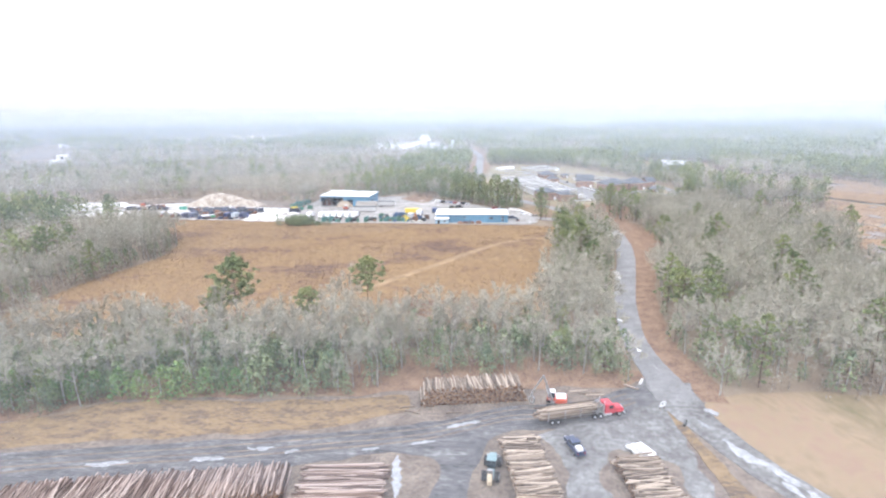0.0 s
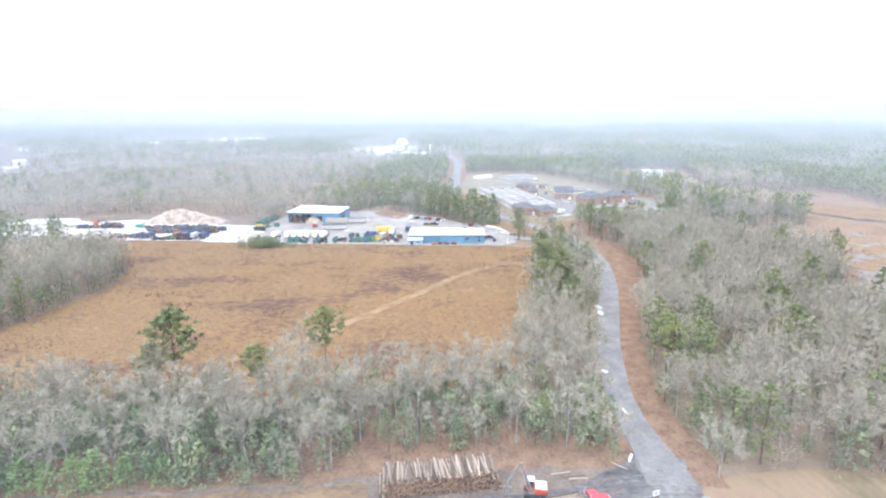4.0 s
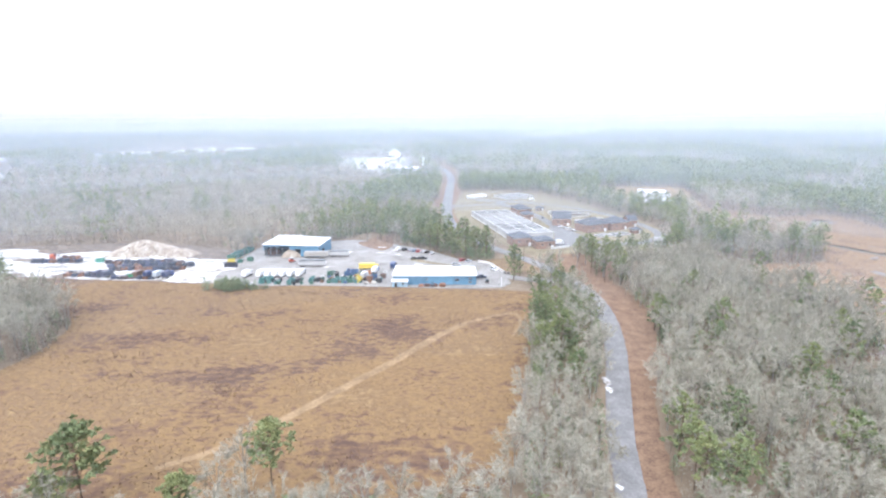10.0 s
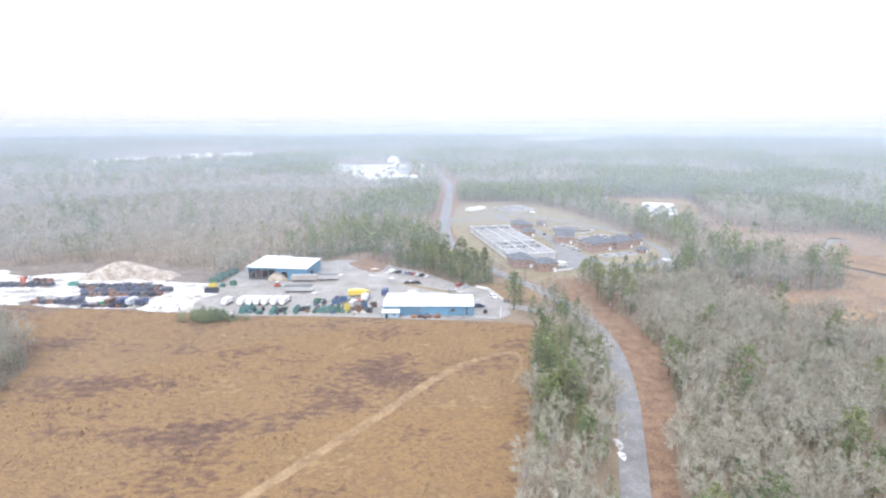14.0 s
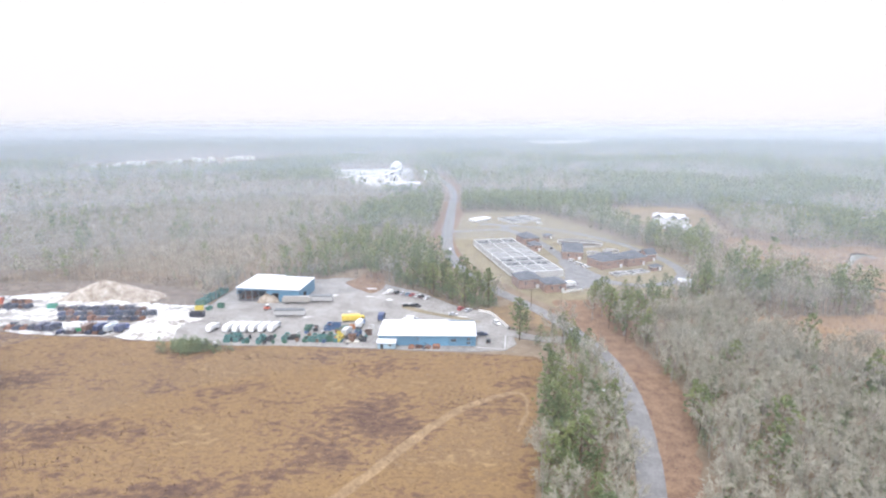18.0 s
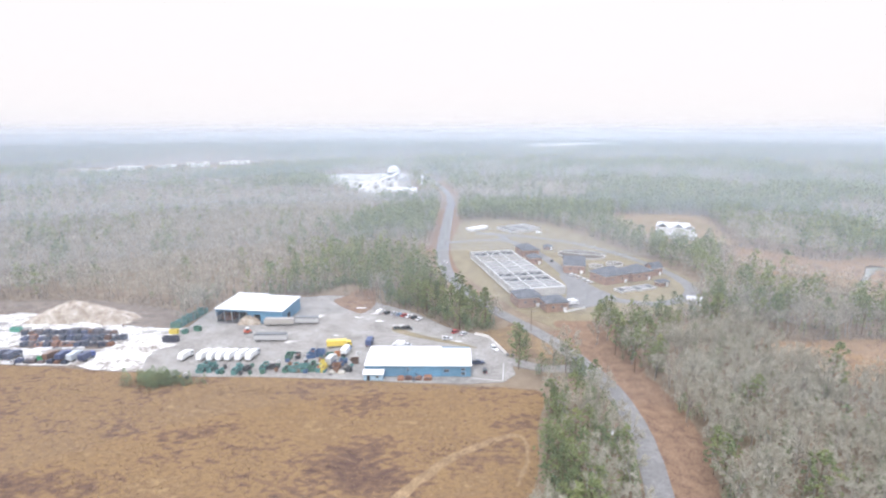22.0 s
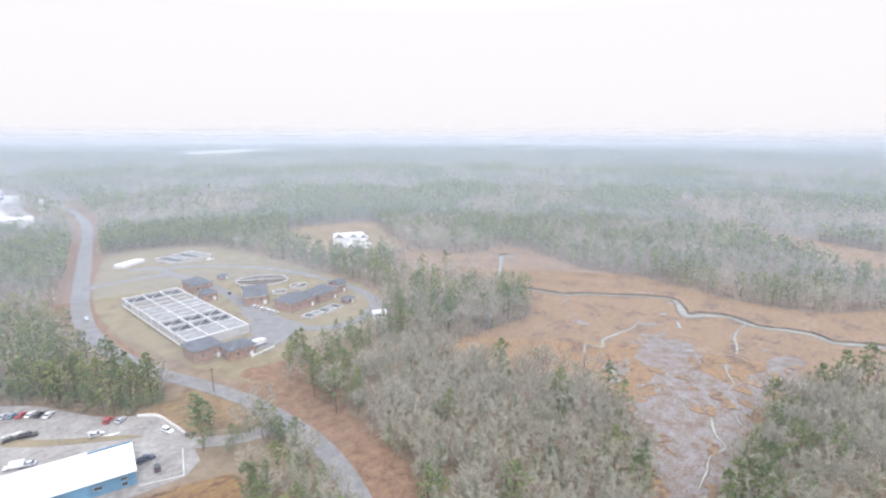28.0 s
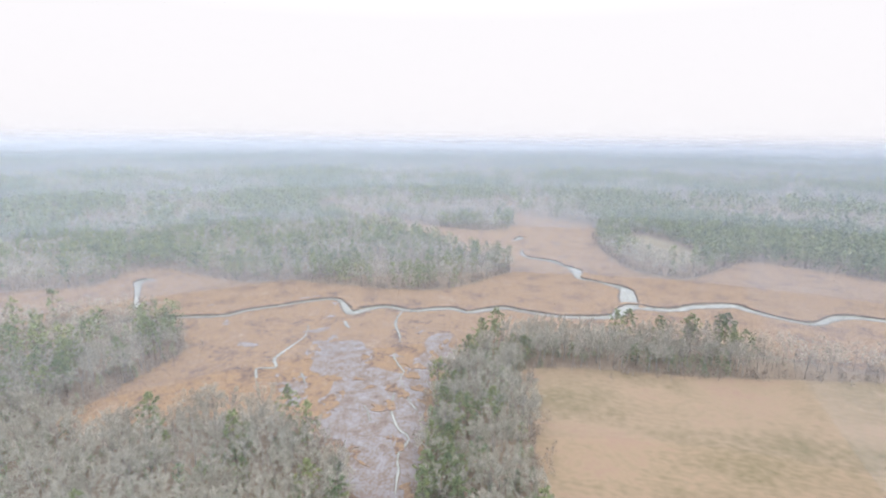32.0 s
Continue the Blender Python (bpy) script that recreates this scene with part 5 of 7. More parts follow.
# blue building by the field
blue = thing("metal_building", "long blue metal workshop with a white sheet roof", "building")
X0, X1, XS, Y0, Y1 = -19.2, 22.9, 11.0, 300.0, 318.5
bm = bmesh.new()
for a in ((X0, X1, Y0, Y0 + 0.25, -0.2, 4.75), (X0, X1, Y1 - 0.25, Y1, -0.2, 4.75), (X0, X0 + 0.25, Y0 + 0.253, Y1 - 0.253, -0.2, 4.74), (X1 - 0.25, X1, Y0 + 0.253, Y1 - 0.253, -0.2, 4.74)):
    box(*a, bm=bm)
part("wall", bm, M_BLUEWALL, blue)
for nm, a, b, back in (("roof", X0 - 0.4, XS, Y1 + 1.4), ("roof", XS + 0.02, X1 + 0.4, Y1 - 0.3)):
    bm = bmesh.new()
    back -= 1.2
    ym = (Y0 + back) / 2
    hexa(bm, [(a, Y0 - 0.5, 4.76), (b, Y0 - 0.5, 4.76), (b, ym, 5.1), (a, ym, 5.1)], [(a, Y0 - 0.5, 4.92), (b, Y0 - 0.5, 4.92), (b, ym, 5.28), (a, ym, 5.28)])
    hexa(bm, [(a, ym + 0.004, 5.1), (b, ym + 0.004, 5.1), (b, back, 4.76), (a, back, 4.76)], [(a, ym + 0.004, 5.28), (b, ym + 0.004, 5.28), (b, back, 4.92), (a, back, 4.92)])
    rf = part(nm, bm, M_WHITEROOF, blue, "white sheet metal roof")
    for k in range(int((b - a) / 3)):
        part("roof_seam", hexa(bmesh.new(), [(a + 1.5 + 3 * k, Y0 - 0.5, 4.921), (a + 1.58 + 3 * k, Y0 - 0.5, 4.921), (a + 1.58 + 3 * k, ym, 5.281), (a + 1.5 + 3 * k, ym, 5.281)],
                               [(a + 1.5 + 3 * k, Y0 - 0.5, 4.98), (a + 1.58 + 3 * k, Y0 - 0.5, 4.98), (a + 1.58 + 3 * k, ym, 5.34), (a + 1.5 + 3 * k, ym, 5.34)]), M_WHITEROOF, rf)
part("gutter", box(X0, X1, Y0 - 0.62, Y0 - 0.5, 4.65, 4.78), paint(0.3, 0.42, 0.52), blue)
for x, z, w, h in ((13.2, 2.6, 2.2, 1.2), (19.8, 3.2, 1.6, 1.0), (19.8, 1.4, 1.6, 1.2), (-2, 3.0, 1.2, 1.0)):
    window_on(blue, x, Y0 - 0.02, z, w, h)
part("panel", box(-2.0, 11.0, Y0 - 0.05, Y0 - 0.003, 0.2, 4.6), surf("sun_bleached_blue_sheet", ramp2((0.135, 0.30, 0.45), (0.18, 0.36, 0.52)), 2, 9, 0.5), blue, "paler bleached wall panel")
for y in (304, 309, 314):
    window_on(blue, X1 + 0.02, y, 2.2, 1.4, 1.4, "x")
door_on(blue, -13.5, Y0 - 0.03, 0, 1.1, 2.1, paint(0.7, 0.7, 0.7))
for k in range(14):
    part("wall_rib", box(X0 + 1.2 + 3 * k, X0 + 1.28 + 3 * k, Y0 - 0.09, Y0 - 0.051, 0.0, 4.7), M_BLUEWALL, blue)

annex = thing("lean_to", "pale blue lean-to with a white roof before the workshop", "shed")
part("wall", box(-19.4, -11.8, 296.6, 299.7, -0.2, 2.7), M_LIGHTBLUE, annex)
bm = hexa(bmesh.new(), [(-19.8, 296.0, 2.72), (-11.4, 296.0, 2.72), (-11.4, 299.72, 3.3), (-19.8, 299.72, 3.3)], [(-19.8, 296.0, 2.86), (-11.4, 296.0, 2.86), (-11.4, 299.72, 3.44), (-19.8, 299.72, 3.44)])
part("roof", bm, M_WHITEROOF, annex)
door_on(annex, -17.5, 296.57, 0, 1.2, 2.1, M_DARK)
window_on(annex, -14, 296.57, 1.6, 1.2, 0.9)

# open recycling shed
SX0, SX1, SY0, SY1, SH = -107.0, -67.5, 358.0, 382.0, 7.4
shed = thing("transfer_shed", "large open-fronted blue metal shed with white roof", "building")
part("back_wall", box(SX0, SX1, SY1 - 0.3, SY1, -0.2, 7.62), M_BLUEWALL, shed)
part("side_wall", box(SX1 - 0.3, SX1, SY0, SY1 - 0.303, -0.2, SH), M_BLUEWALL, shed)
part("side_wall", box(SX0, SX0 + 0.3, SY0, SY1 - 0.303, 3.2, SH), M_BLUEWALL, shed)
part("push_wall", box(SX0, SX0 + 0.6, SY0 + 0.5, SY1 - 0.31, -0.2, 3.197), M_CONC, shed)
bm = box(-88, -84.8, SY0, SY0 + 0.3, -0.2, SH)
box(-84.797, -80.5, SY0, SY0 + 0.3, 5.0, SH, bm=bm)
box(-80.497, SX1 - 0.303, SY0, SY0 + 0.3, -0.2, SH, bm=bm)
part("front_wall", bm, M_BLUEWALL, shed)
part("header_panel", box(SX0 + 0.303, -88.003, SY0, SY0 + 0.3, 6.2, SH), M_BLUEWALL, shed)
bm = hexa(bmesh.new(), [(SX0 - 0.6, SY0 - 0.8, SH + 0.01), (SX1 + 0.6, SY0 - 0.8, SH + 0.01), (SX1 + 0.6, SY1 + 0.6, SH + 0.28), (SX0 - 0.6, SY1 + 0.6, SH + 0.28)],
          [(SX0 - 0.6, SY0 - 0.8, SH + 0.25), (SX1 + 0.6, SY0 - 0.8, SH + 0.25), (SX1 + 0.6, SY1 + 0.6, SH + 0.52), (SX0 - 0.6, SY1 + 0.6, SH + 0.52)])
rf = part("roof", bm, M_WHITEROOF, shed, "white sheet metal roof")
bm = hexa(bmesh.new(), [(SX0 - 0.6, SY1 + 0.61, SH + 0.28), (-88, SY1 + 0.61, SH + 0.28), (-88, SY1 + 2.6, SH + 0.4), (SX0 - 0.6, SY1 + 2.6, SH + 0.4)],
          [(SX0 - 0.6, SY1 + 0.61, SH + 0.52), (-88, SY1 + 0.61, SH + 0.52), (-88, SY1 + 2.6, SH + 0.64), (SX0 - 0.6, SY1 + 2.6, SH + 0.64)])
part("roof_step", bm, M_WHITEROOF, rf)
for k in range(5):
    part("column", box(SX0 + 0.5 + k * 4.4, SX0 + 0.85 + k * 4.4, SY0 + 0.02, SY0 + 0.37, -0.2, 6.197), M_STEEL, shed)
# darker slab and an added dark back sheet paint the shade inside the shed
part("slab", box(SX0 + 0.61, SX1 - 0.31, SY0 - 1, SY1 - 0.31, -0.2, 0.17), M_MUD, shed)
part("lining", box(SX0 + 0.61, SX1 - 0.31, SY1 - 0.45, SY1 - 0.303, 0.18, 7.2), M_DARK, shed, "dark inner sheet imitating the shade inside the shed")
part("side_door", box(SX1 - 0.01, SX1 + 0.05, 364, 368, 0.2, 4.2), M_DARK, shed)

shed.matrix_basis = Matrix.Translation((-87.2, 357.5, 0)) @ pose(0, 0, 0, 0, 0, -6.5) @ Matrix.Diagonal((0.9, 0.95, 0.95, 1)) @ Matrix.Translation((87.2, -358, 0))

# white house in the clearing, and the plant's small white sheds
def white_house(x, y, w, d, h, turn, label, wings=()):
    b = thing("white_house", label, "house", pose(x, y, 0, 0, 0, turn))
    part("wall", wall_ring(w, d, h), paint(0.8, 0.8, 0.8, 0.6), b)
    part("roof", gable_roof(w, d, h + 0.2, d * 0.28), M_WHITEROOF, b)
    for ox, oy, ww, dd, hh in wings:
        part("wing", box(ox - ww / 2, ox + ww / 2, oy - dd / 2, oy + dd / 2, -0.2, hh), paint(0.8, 0.8, 0.8, 0.6), b)
        bm = gable_roof(dd, ww, hh + 0.2, ww * 0.4)
        bm.transform(pose(ox, oy, 0, 0, 0, 90))
        part("wing_roof", bm, M_WHITEROOF, b)
    for k in range(3):
        window_on(b, (-0.3 + 0.3 * k) * w, -d / 2 - 0.02, h * 0.6, 1.3, 1.6, frame_mat=paint(0.6, 0.6, 0.6))
    return b


white_house(222, 585, 27, 14, 7.0, -18, "large white house with several gables in a clearing", ((-10, -6, 9, 11, 8.2), (3, -8, 8, 12, 8.8), (13, -5, 8, 10, 7.2)))
white_house(228, 562, 9, 6, 3.2, -10, "small white outbuilding near the house")
white_house(214, 569, 6, 5, 3.0, 20, "small white shed near the house")
white_house(152, 389, 7, 5, 3.0, -18, "small white shed at the plant's corner")

# far industry
dome = thing("storage_dome", "big white storage dome on a solid dark base", "dome", pose(-99, 1184, 0))
bm = bmesh.new()
bmesh.ops.create_uvsphere(bm, u_segments=32, v_segments=16, radius=13)
bmesh.ops.translate(bm, vec=(0, 0, 8), verts=bm.verts)
bmesh.ops.delete(bm, geom=[v for v in bm.verts if v.co.z < 7], context="VERTS")
part("shell", bm, M_WHITEROOF, dome)
# solid ring; its dark colour imitates the shaded opening below the dome
part("base_ring", tube((0, 0, -0.2), (0, 0, 9), 12.4, n=32), M_SLATE, dome, "solid dark ring painted as the shaded opening")
part("rim_beam", tube((0, 0, 7.6), (0, 0, 8.3), 13.2, n=32), M_WHITEROOF, dome)
part("vent", tube((0, 0, 20.8), (0, 0, 22.2), 1.2), M_STEEL, dome)


def plain_hall(x, y, w, d, h, turn, mat, label, name="industrial_hall"):
    b = thing(name, label, "building", pose(x, y, 0, 0, 0, turn))
    part("wall", wall_ring(w, d, h), mat, b)
    part("roof", gable_roof(w, d, h + 0.3, d * 0.08), M_WHITEROOF, b)
    part("gate", box(-w * 0.1, w * 0.1, -d / 2 - 0.15, -d / 2 + 0.05, 0, min(h * 0.7, 5)), M_DARK, b)
    return b


WHITEWALL = paint(0.78, 0.78, 0.78, 0.6)
plain_hall(-53.5, 873, 41, 22, 9, 0, WHITEWALL, "white industrial hall beside the far road")
plain_hall(-133, 980, 22, 11, 7.5, 0, WHITEWALL, "low white process hall")
plain_hall(-84, 985, 13, 10, 9, 10, M_CONC, "grey process block among white stone")
plain_hall(-104, 960, 9, 8, 6, -8, M_CONC, "small grey process shed")
plain_hall(-98, 1100, 30, 16, 8, -5, WHITEWALL, "white hall below the dome")
silo = thing("silo", "slim pale silo beside the far road", "silo", pose(-31, 1005, 0))
part("shell", tube((0, 0, -0.2), (0, 0, 17), 3.0, n=20), WHITEWALL, silo)
part("cap", tube((0, 0, 17), (0, 0, 19), 3.1, 0.6, n=20), M_STEEL, silo)
conv = thing("conveyor", "long slanting white conveyor gallery", "conveyor", pose(-100, 1050, 0, 0, 0, 62))
part("gallery", hexa(bmesh.new(), [(-45, -1.5, 1), (-45, 1.5, 1), (45, 1.5, 13), (45, -1.5, 13)], [(-45, -1.5, 3), (-45, 1.5, 3), (45, 1.5, 15), (45, -1.5, 15)]), WHITEWALL, conv)
for k in range(4):
    part("trestle", box(-30 + k * 22, -29 + k * 22, -1.5, 1.5, -0.2, 3.2 + k * 2.9), M_STEEL, conv)
plain_hall(535, 2450, 500, 60, 22, 38, WHITEWALL, "very long white warehouse in the far mist", "warehouse")
random.seed(9)
for k in range(17):
    f = k / 16
    x, y = -785 + 250 * f + random.uniform(-24, 24), 1258 + 300 * f + random.uniform(-20, 20)
    plain_hall(x, y, random.uniform(12, 26), random.uniform(9, 14), random.uniform(7, 12), random.uniform(0, 90), WHITEWALL, "white far-off house in a row beyond the woods", "far_house")
for x, y, w in ((-640, 800, 16), (-560, 690, 20), (-905, 1140, 18), (-440, 1830, 40), (-330, 1950, 60), (190, 2100, 30)):
    plain_hall(x, y, w, 12, 7, 20, WHITEWALL, "white building far off in the mist", "far_house")

# ---------------------------------------------------------------- vehicles


def wheels(parent, xs, y, r, w=0.25, dual=False):
    for x in xs:
        for s in (-1, 1):
            yy = s * y
            t = part("wheel", tube((x, yy - w / 2, r), (x, yy + w / 2, r), r, n=14), M_TYRE, parent)
            part("rim", tube((x, yy + s * (w / 2 - 0.02), r), (x, yy + s * (w / 2 + 0.02), r), r * 0.58, n=10), M_RIM, t)


def lamps(parent, x0, x1, y, z):
    for s in (-1, 1):
        part("headlight", box(x1 - 0.06, x1 + 0.02, s * y - 0.16, s * y + 0.16, z - 0.08, z + 0.08), M_LAMP, parent)
        part("tail_light", box(x0 - 0.02, x0 + 0.05, s * y - 0.12, s * y + 0.12, z - 0.05, z + 0.15), paint(0.45, 0.03, 0.03), parent)


def car(x, y, turn, col, label, kind="sedan"):
    c = thing({"sedan": "car", "van": "van", "suv": "car"}[kind], label, {"sedan": "car", "van": "van", "suv": "car"}[kind], pose(x, y, 0.13, 0, 0, turn), "parked vehicles")
    p = paint(*col, 0.3)
    L, W = (4.7, 1.85) if kind != "van" else (5.6, 2.0)
    low = [(-L / 2, 0.35), (L / 2, 0.35), (L / 2 + 0.02, 0.62), (L / 2 - 0.25, 0.82), (0.85, 0.98), (-1.7, 1.0), (-L / 2 + 0.05, 0.95), (-L / 2 - 0.02, 0.6)]
    part("body", prism(low, -W / 2, W / 2, bevel=0.05), p, c)
    if kind == "sedan":
        cab, rf = [(-1.9, 1.0), (0.95, 0.98), (0.25, 1.42), (-1.25, 1.42)], [(-1.25, 1.423), (0.25, 1.423), (0.15, 1.47), (-1.15, 1.47)]
    elif kind == "suv":
        cab, rf = [(-2.2, 1.0), (1.0, 0.98), (0.45, 1.62), (-2.0, 1.62)], [(-2.0, 1.623), (0.45, 1.623), (0.35, 1.7), (-1.9, 1.7)]
    else:
        cab, rf = [(-2.7, 1.0), (1.9, 0.98), (1.2, 1.95), (-2.65, 1.95)], [(-2.65, 1.953), (1.2, 1.953), (1.1, 2.05), (-2.55, 2.05)]
    part("windows", prism(cab, -W / 2 + 0.12, W / 2 - 0.12, bevel=0.03), M_GLASS if kind != "van" else p, c)
    part("roof", prism(rf, -W / 2 + 0.14, W / 2 - 0.14), p, c)
    if kind == "van":
        part("windshield", hexa(bmesh.new(), [(1.86, -0.8, 1.03), (1.93, -0.8, 1.03), (1.93, 0.8, 1.03), (1.86, 0.8, 1.03)], [(1.24, -0.75, 1.9), (1.3, -0.75, 1.9), (1.3, 0.75, 1.9), (1.24, 0.75, 1.9)]), M_GLASS, c)
    for s in (-1, 1):
        part("pillar", box(-0.45, -0.33, s * (W / 2 - 0.13) - 0.02, s * (W / 2 - 0.13) + 0.02, 0.98, 1.42), p, c)
    part("bumper", box(L / 2 - 0.02, L / 2 + 0.1, -W / 2 + 0.1, W / 2 - 0.1, 0.35, 0.52, bevel=0.02), p, c)
    wheels(c, (-1.45, 1.45), W / 2 - 0.1, 0.34, 0.22)
    lamps(c, -L / 2, L / 2, W / 2 - 0.28, 0.68)
    return c


def pickup(x, y, turn, col, label, load=None, z=0.13):
    c = thing("pickup_truck", label, "pickup truck", pose(x, y, z, 0, 0, turn), "parked vehicles")
    p = paint(*col, 0.3)
    part("body", prism([(-2.85, 0.5), (2.85, 0.5), (2.9, 0.85), (2.7, 1.08), (1.2, 1.18), (-2.85, 1.15)], -0.97, 0.97, bevel=0.05), p, c)
    part("cab", prism([(-0.75, 1.18), (1.35, 1.18), (0.75, 1.85), (-0.6, 1.85)], -0.86, 0.86, bevel=0.04), M_GLASS, c)
    part("roof", prism([(-0.62, 1.853), (0.75, 1.853), (0.65, 1.93), (-0.55, 1.93)], -0.84, 0.84), p, c)
    part("bed_floor", box(-2.75, -0.85, -0.8, 0.8, 1.151, 1.17), M_DARK, c)
    for s in (-1, 1):
        part("bed_side", box(-2.83, -0.8, s * 0.88 - 0.07, s * 0.88 + 0.07, 1.153, 1.42), p, c)
    part("tailgate", box(-2.86, -2.78, -0.8, 0.8, 1.153, 1.42), p, c)
    if load:
        part("load", box(-2.5, -1.1, -0.6, 0.6, 1.172, 1.75, 0.1, 0.1, bevel=0.05), paint(*load), c)
    part("bumper", box(2.85, 2.98, -0.9, 0.9, 0.5, 0.72, bevel=0.02), M_RIM, c)
    wheels(c, (-1.75, 1.8), 0.86, 0.4, 0.27)
    lamps(c, -2.85, 2.88, 0.72, 0.95)
    return c


def box_truck(x, y, turn, cabcol, boxcol, label, L=8.0, kind="box_truck"):
    """Cab forward of a tall body; the body rounded for refuse trucks."""
    c = thing(kind, label, "truck", pose(x, y, 0.13, 0, 0, turn), "trucks in the yard")
    p, q = paint(*cabcol), paint(*boxcol)
    part("chassis", box(-L / 2, L / 2 - 0.3, -0.45, 0.45, 0.55, 0.9), M_STEEL, c)
    part("cab", prism([(L / 2 - 2.1, 0.7), (L / 2, 0.7), (L / 2, 1.7), (L / 2 - 0.35, 2.75), (L / 2 - 2.1, 2.75)], -1.15, 1.15, bevel=0.06), p, c)
    part("windshield", hexa(bmesh.new(), [(L / 2 - 0.04, -1.0, 1.72), (L / 2 + 0.03, -1.0, 1.72), (L / 2 + 0.03, 1.0, 1.72), (L / 2 - 0.04, 1.0, 1.72)],
                            [(L / 2 - 0.33, -0.95, 2.6), (L / 2 - 0.26, -0.95, 2.6), (L / 2 - 0.26, 0.95, 2.6), (L / 2 - 0.33, 0.95, 2.6)]), M_GLASS, c)
    for s in (-1, 1):
        part("side_window", box(L / 2 - 1.6, L / 2 - 0.7, s * 1.15 - 0.02, s * 1.15 + 0.02, 1.75, 2.45), M_GLASS, c)
        part("mirror", box(L / 2 - 0.3, L / 2 - 0.2, s * 1.35 - 0.08, s * 1.35 + 0.08, 1.6, 2.2), M_DARK, c)
    if kind == "refuse_truck":
        part("hopper", prism([(-L / 2 + 1.4, 0.95), (L / 2 - 2.3, 0.95), (L / 2 - 2.3, 3.2), (L / 2 - 2.8, 3.45), (-L / 2 + 1.4, 3.45)], -1.25, 1.25, bevel=0.15), q, c)
        part("tail_gate", prism([(-L / 2 - 0.3, 0.8), (-L / 2 + 1.38, 0.8), (-L / 2 + 1.38, 3.4), (-L / 2 + 0.7, 3.3), (-L / 2 - 0.2, 1.9)], -1.2, 1.2, bevel=0.08), q, c)
        for k in range(4):
            part("body_rib", box(-L / 2 + 2.0 + k * 1.0, -L / 2 + 2.1 + k * 1.0, -1.29, 1.29, 1.0, 3.3), q, c)
    else:
        part("cargo_box", box(-L / 2, L / 2 - 2.25, -1.25, 1.25, 0.95, 3.5, bevel=0.06), q, c)
        part("rear_door", box(-L / 2 - 0.04, -L / 2 - 0.003, -1.1, 1.1, 1.05, 3.4), q, c)
    part("bumper", box(L / 2 - 0.02, L / 2 + 0.15, -1.1, 1.1, 0.5, 0.75), M_STEEL, c)
    wheels(c, (L / 2 - 1.2, -L / 2 + 1.3, -L / 2 + 2.5), 1.0, 0.5, 0.3)
    lamps(c, -L / 2, L / 2, 0.95, 0.95)
    return c


def trailer(x, y, turn, L, H, col, topcol, label, rear=True):
    c = thing("semi_trailer", label, "trailer", pose(x, y, 0.13, 0, 0, turn), "parked trailers")
    p = paint(*col)
    part("floor", box(-L / 2, L / 2, -1.25, 1.25, 1.0, 1.2), M_STEEL, c)
    for s in (-1, 1):
        w = part("side_wall", box(-L / 2, L / 2, s * 1.27 - 0.05, s * 1.27 + 0.05, 1.0, H), p, c)
        for k in range(int(L / 0.9)):
            part("side_post", box(-L / 2 + 0.5 + k * 0.9, -L / 2 + 0.6 + k * 0.9, s * 1.36 - 0.035, s * 1.36 + 0.035, 1.0, H - 0.02), p, w)
    for s in (-1, 1):
        part("end_wall", box(s * (L / 2 - 0.06) - 0.05, s * (L / 2 - 0.06) + 0.05, -1.2, 1.2, 1.2, H), p, c)
    part("tarp", prism([(-L / 2 + 0.02, H + 0.003), (L / 2 - 0.02, H + 0.003), (L / 2 - 0.6, H + 0.7), (-L / 2 + 0.6, H + 0.7)], -1.28, 1.28), paint(*topcol, 0.9), c, "dark tarpaulin cover")
    wheels(c, (-L / 2 + 1.2, -L / 2 + 2.5), 1.05, 0.5, 0.35)
    for s in (-1, 1):
        part("landing_leg", box(L / 2 - 3.2, L / 2 - 3.0, s * 0.9 - 0.08, s * 0.9 + 0.08, 0, 1.0), M_STEEL, c)
    return c


def dumpster(x, y, turn, col, label, L=4.0, W=2.0, H=1.7, filled=None, z=0.13):
    c = thing("dumpster", label, "dumpster", pose(x, y, z, 0, 0, turn), "dumpsters")
    p = paint(*col)
    bm = bmesh.new()
    for s in (-1, 1):
        box(-L / 2, L / 2, s * (W / 2 - 0.05) - 0.05, s * (W / 2 - 0.05) + 0.05, 0.15, H, bm=bm)
        box(s * (L / 2 - 0.05) - 0.05, s * (L / 2 - 0.05) + 0.05, -W / 2 + 0.103, W / 2 - 0.103, 0.15, H, bm=bm)
    part("sides", bm, p, c)
    part("bottom", box(-L / 2, L / 2, -W / 2, W / 2, 0.0, 0.147), p, c)
    part("rim", wall_ring(L + 0.12, W + 0.12, H + 0.09, 0.12, H - 0.03), p, c)
    for k in range(max(2, int(L / 1.0))):
        for s in (-1, 1):
            part("rib", box(-L / 2 + 0.4 + k, -L / 2 + 0.5 + k, s * (W / 2 + 0.04) - 0.035, s * (W / 2 + 0.04) + 0.035, 0.15, H - 0.05), p, c)
    part("contents", box(-L / 2 + 0.11, L / 2 - 0.11, -W / 2 + 0.11, W / 2 - 0.11, 0.16, H * 0.7, 0.2, 0.2, bevel=0.1), filled or M_DARK, c)
    return c


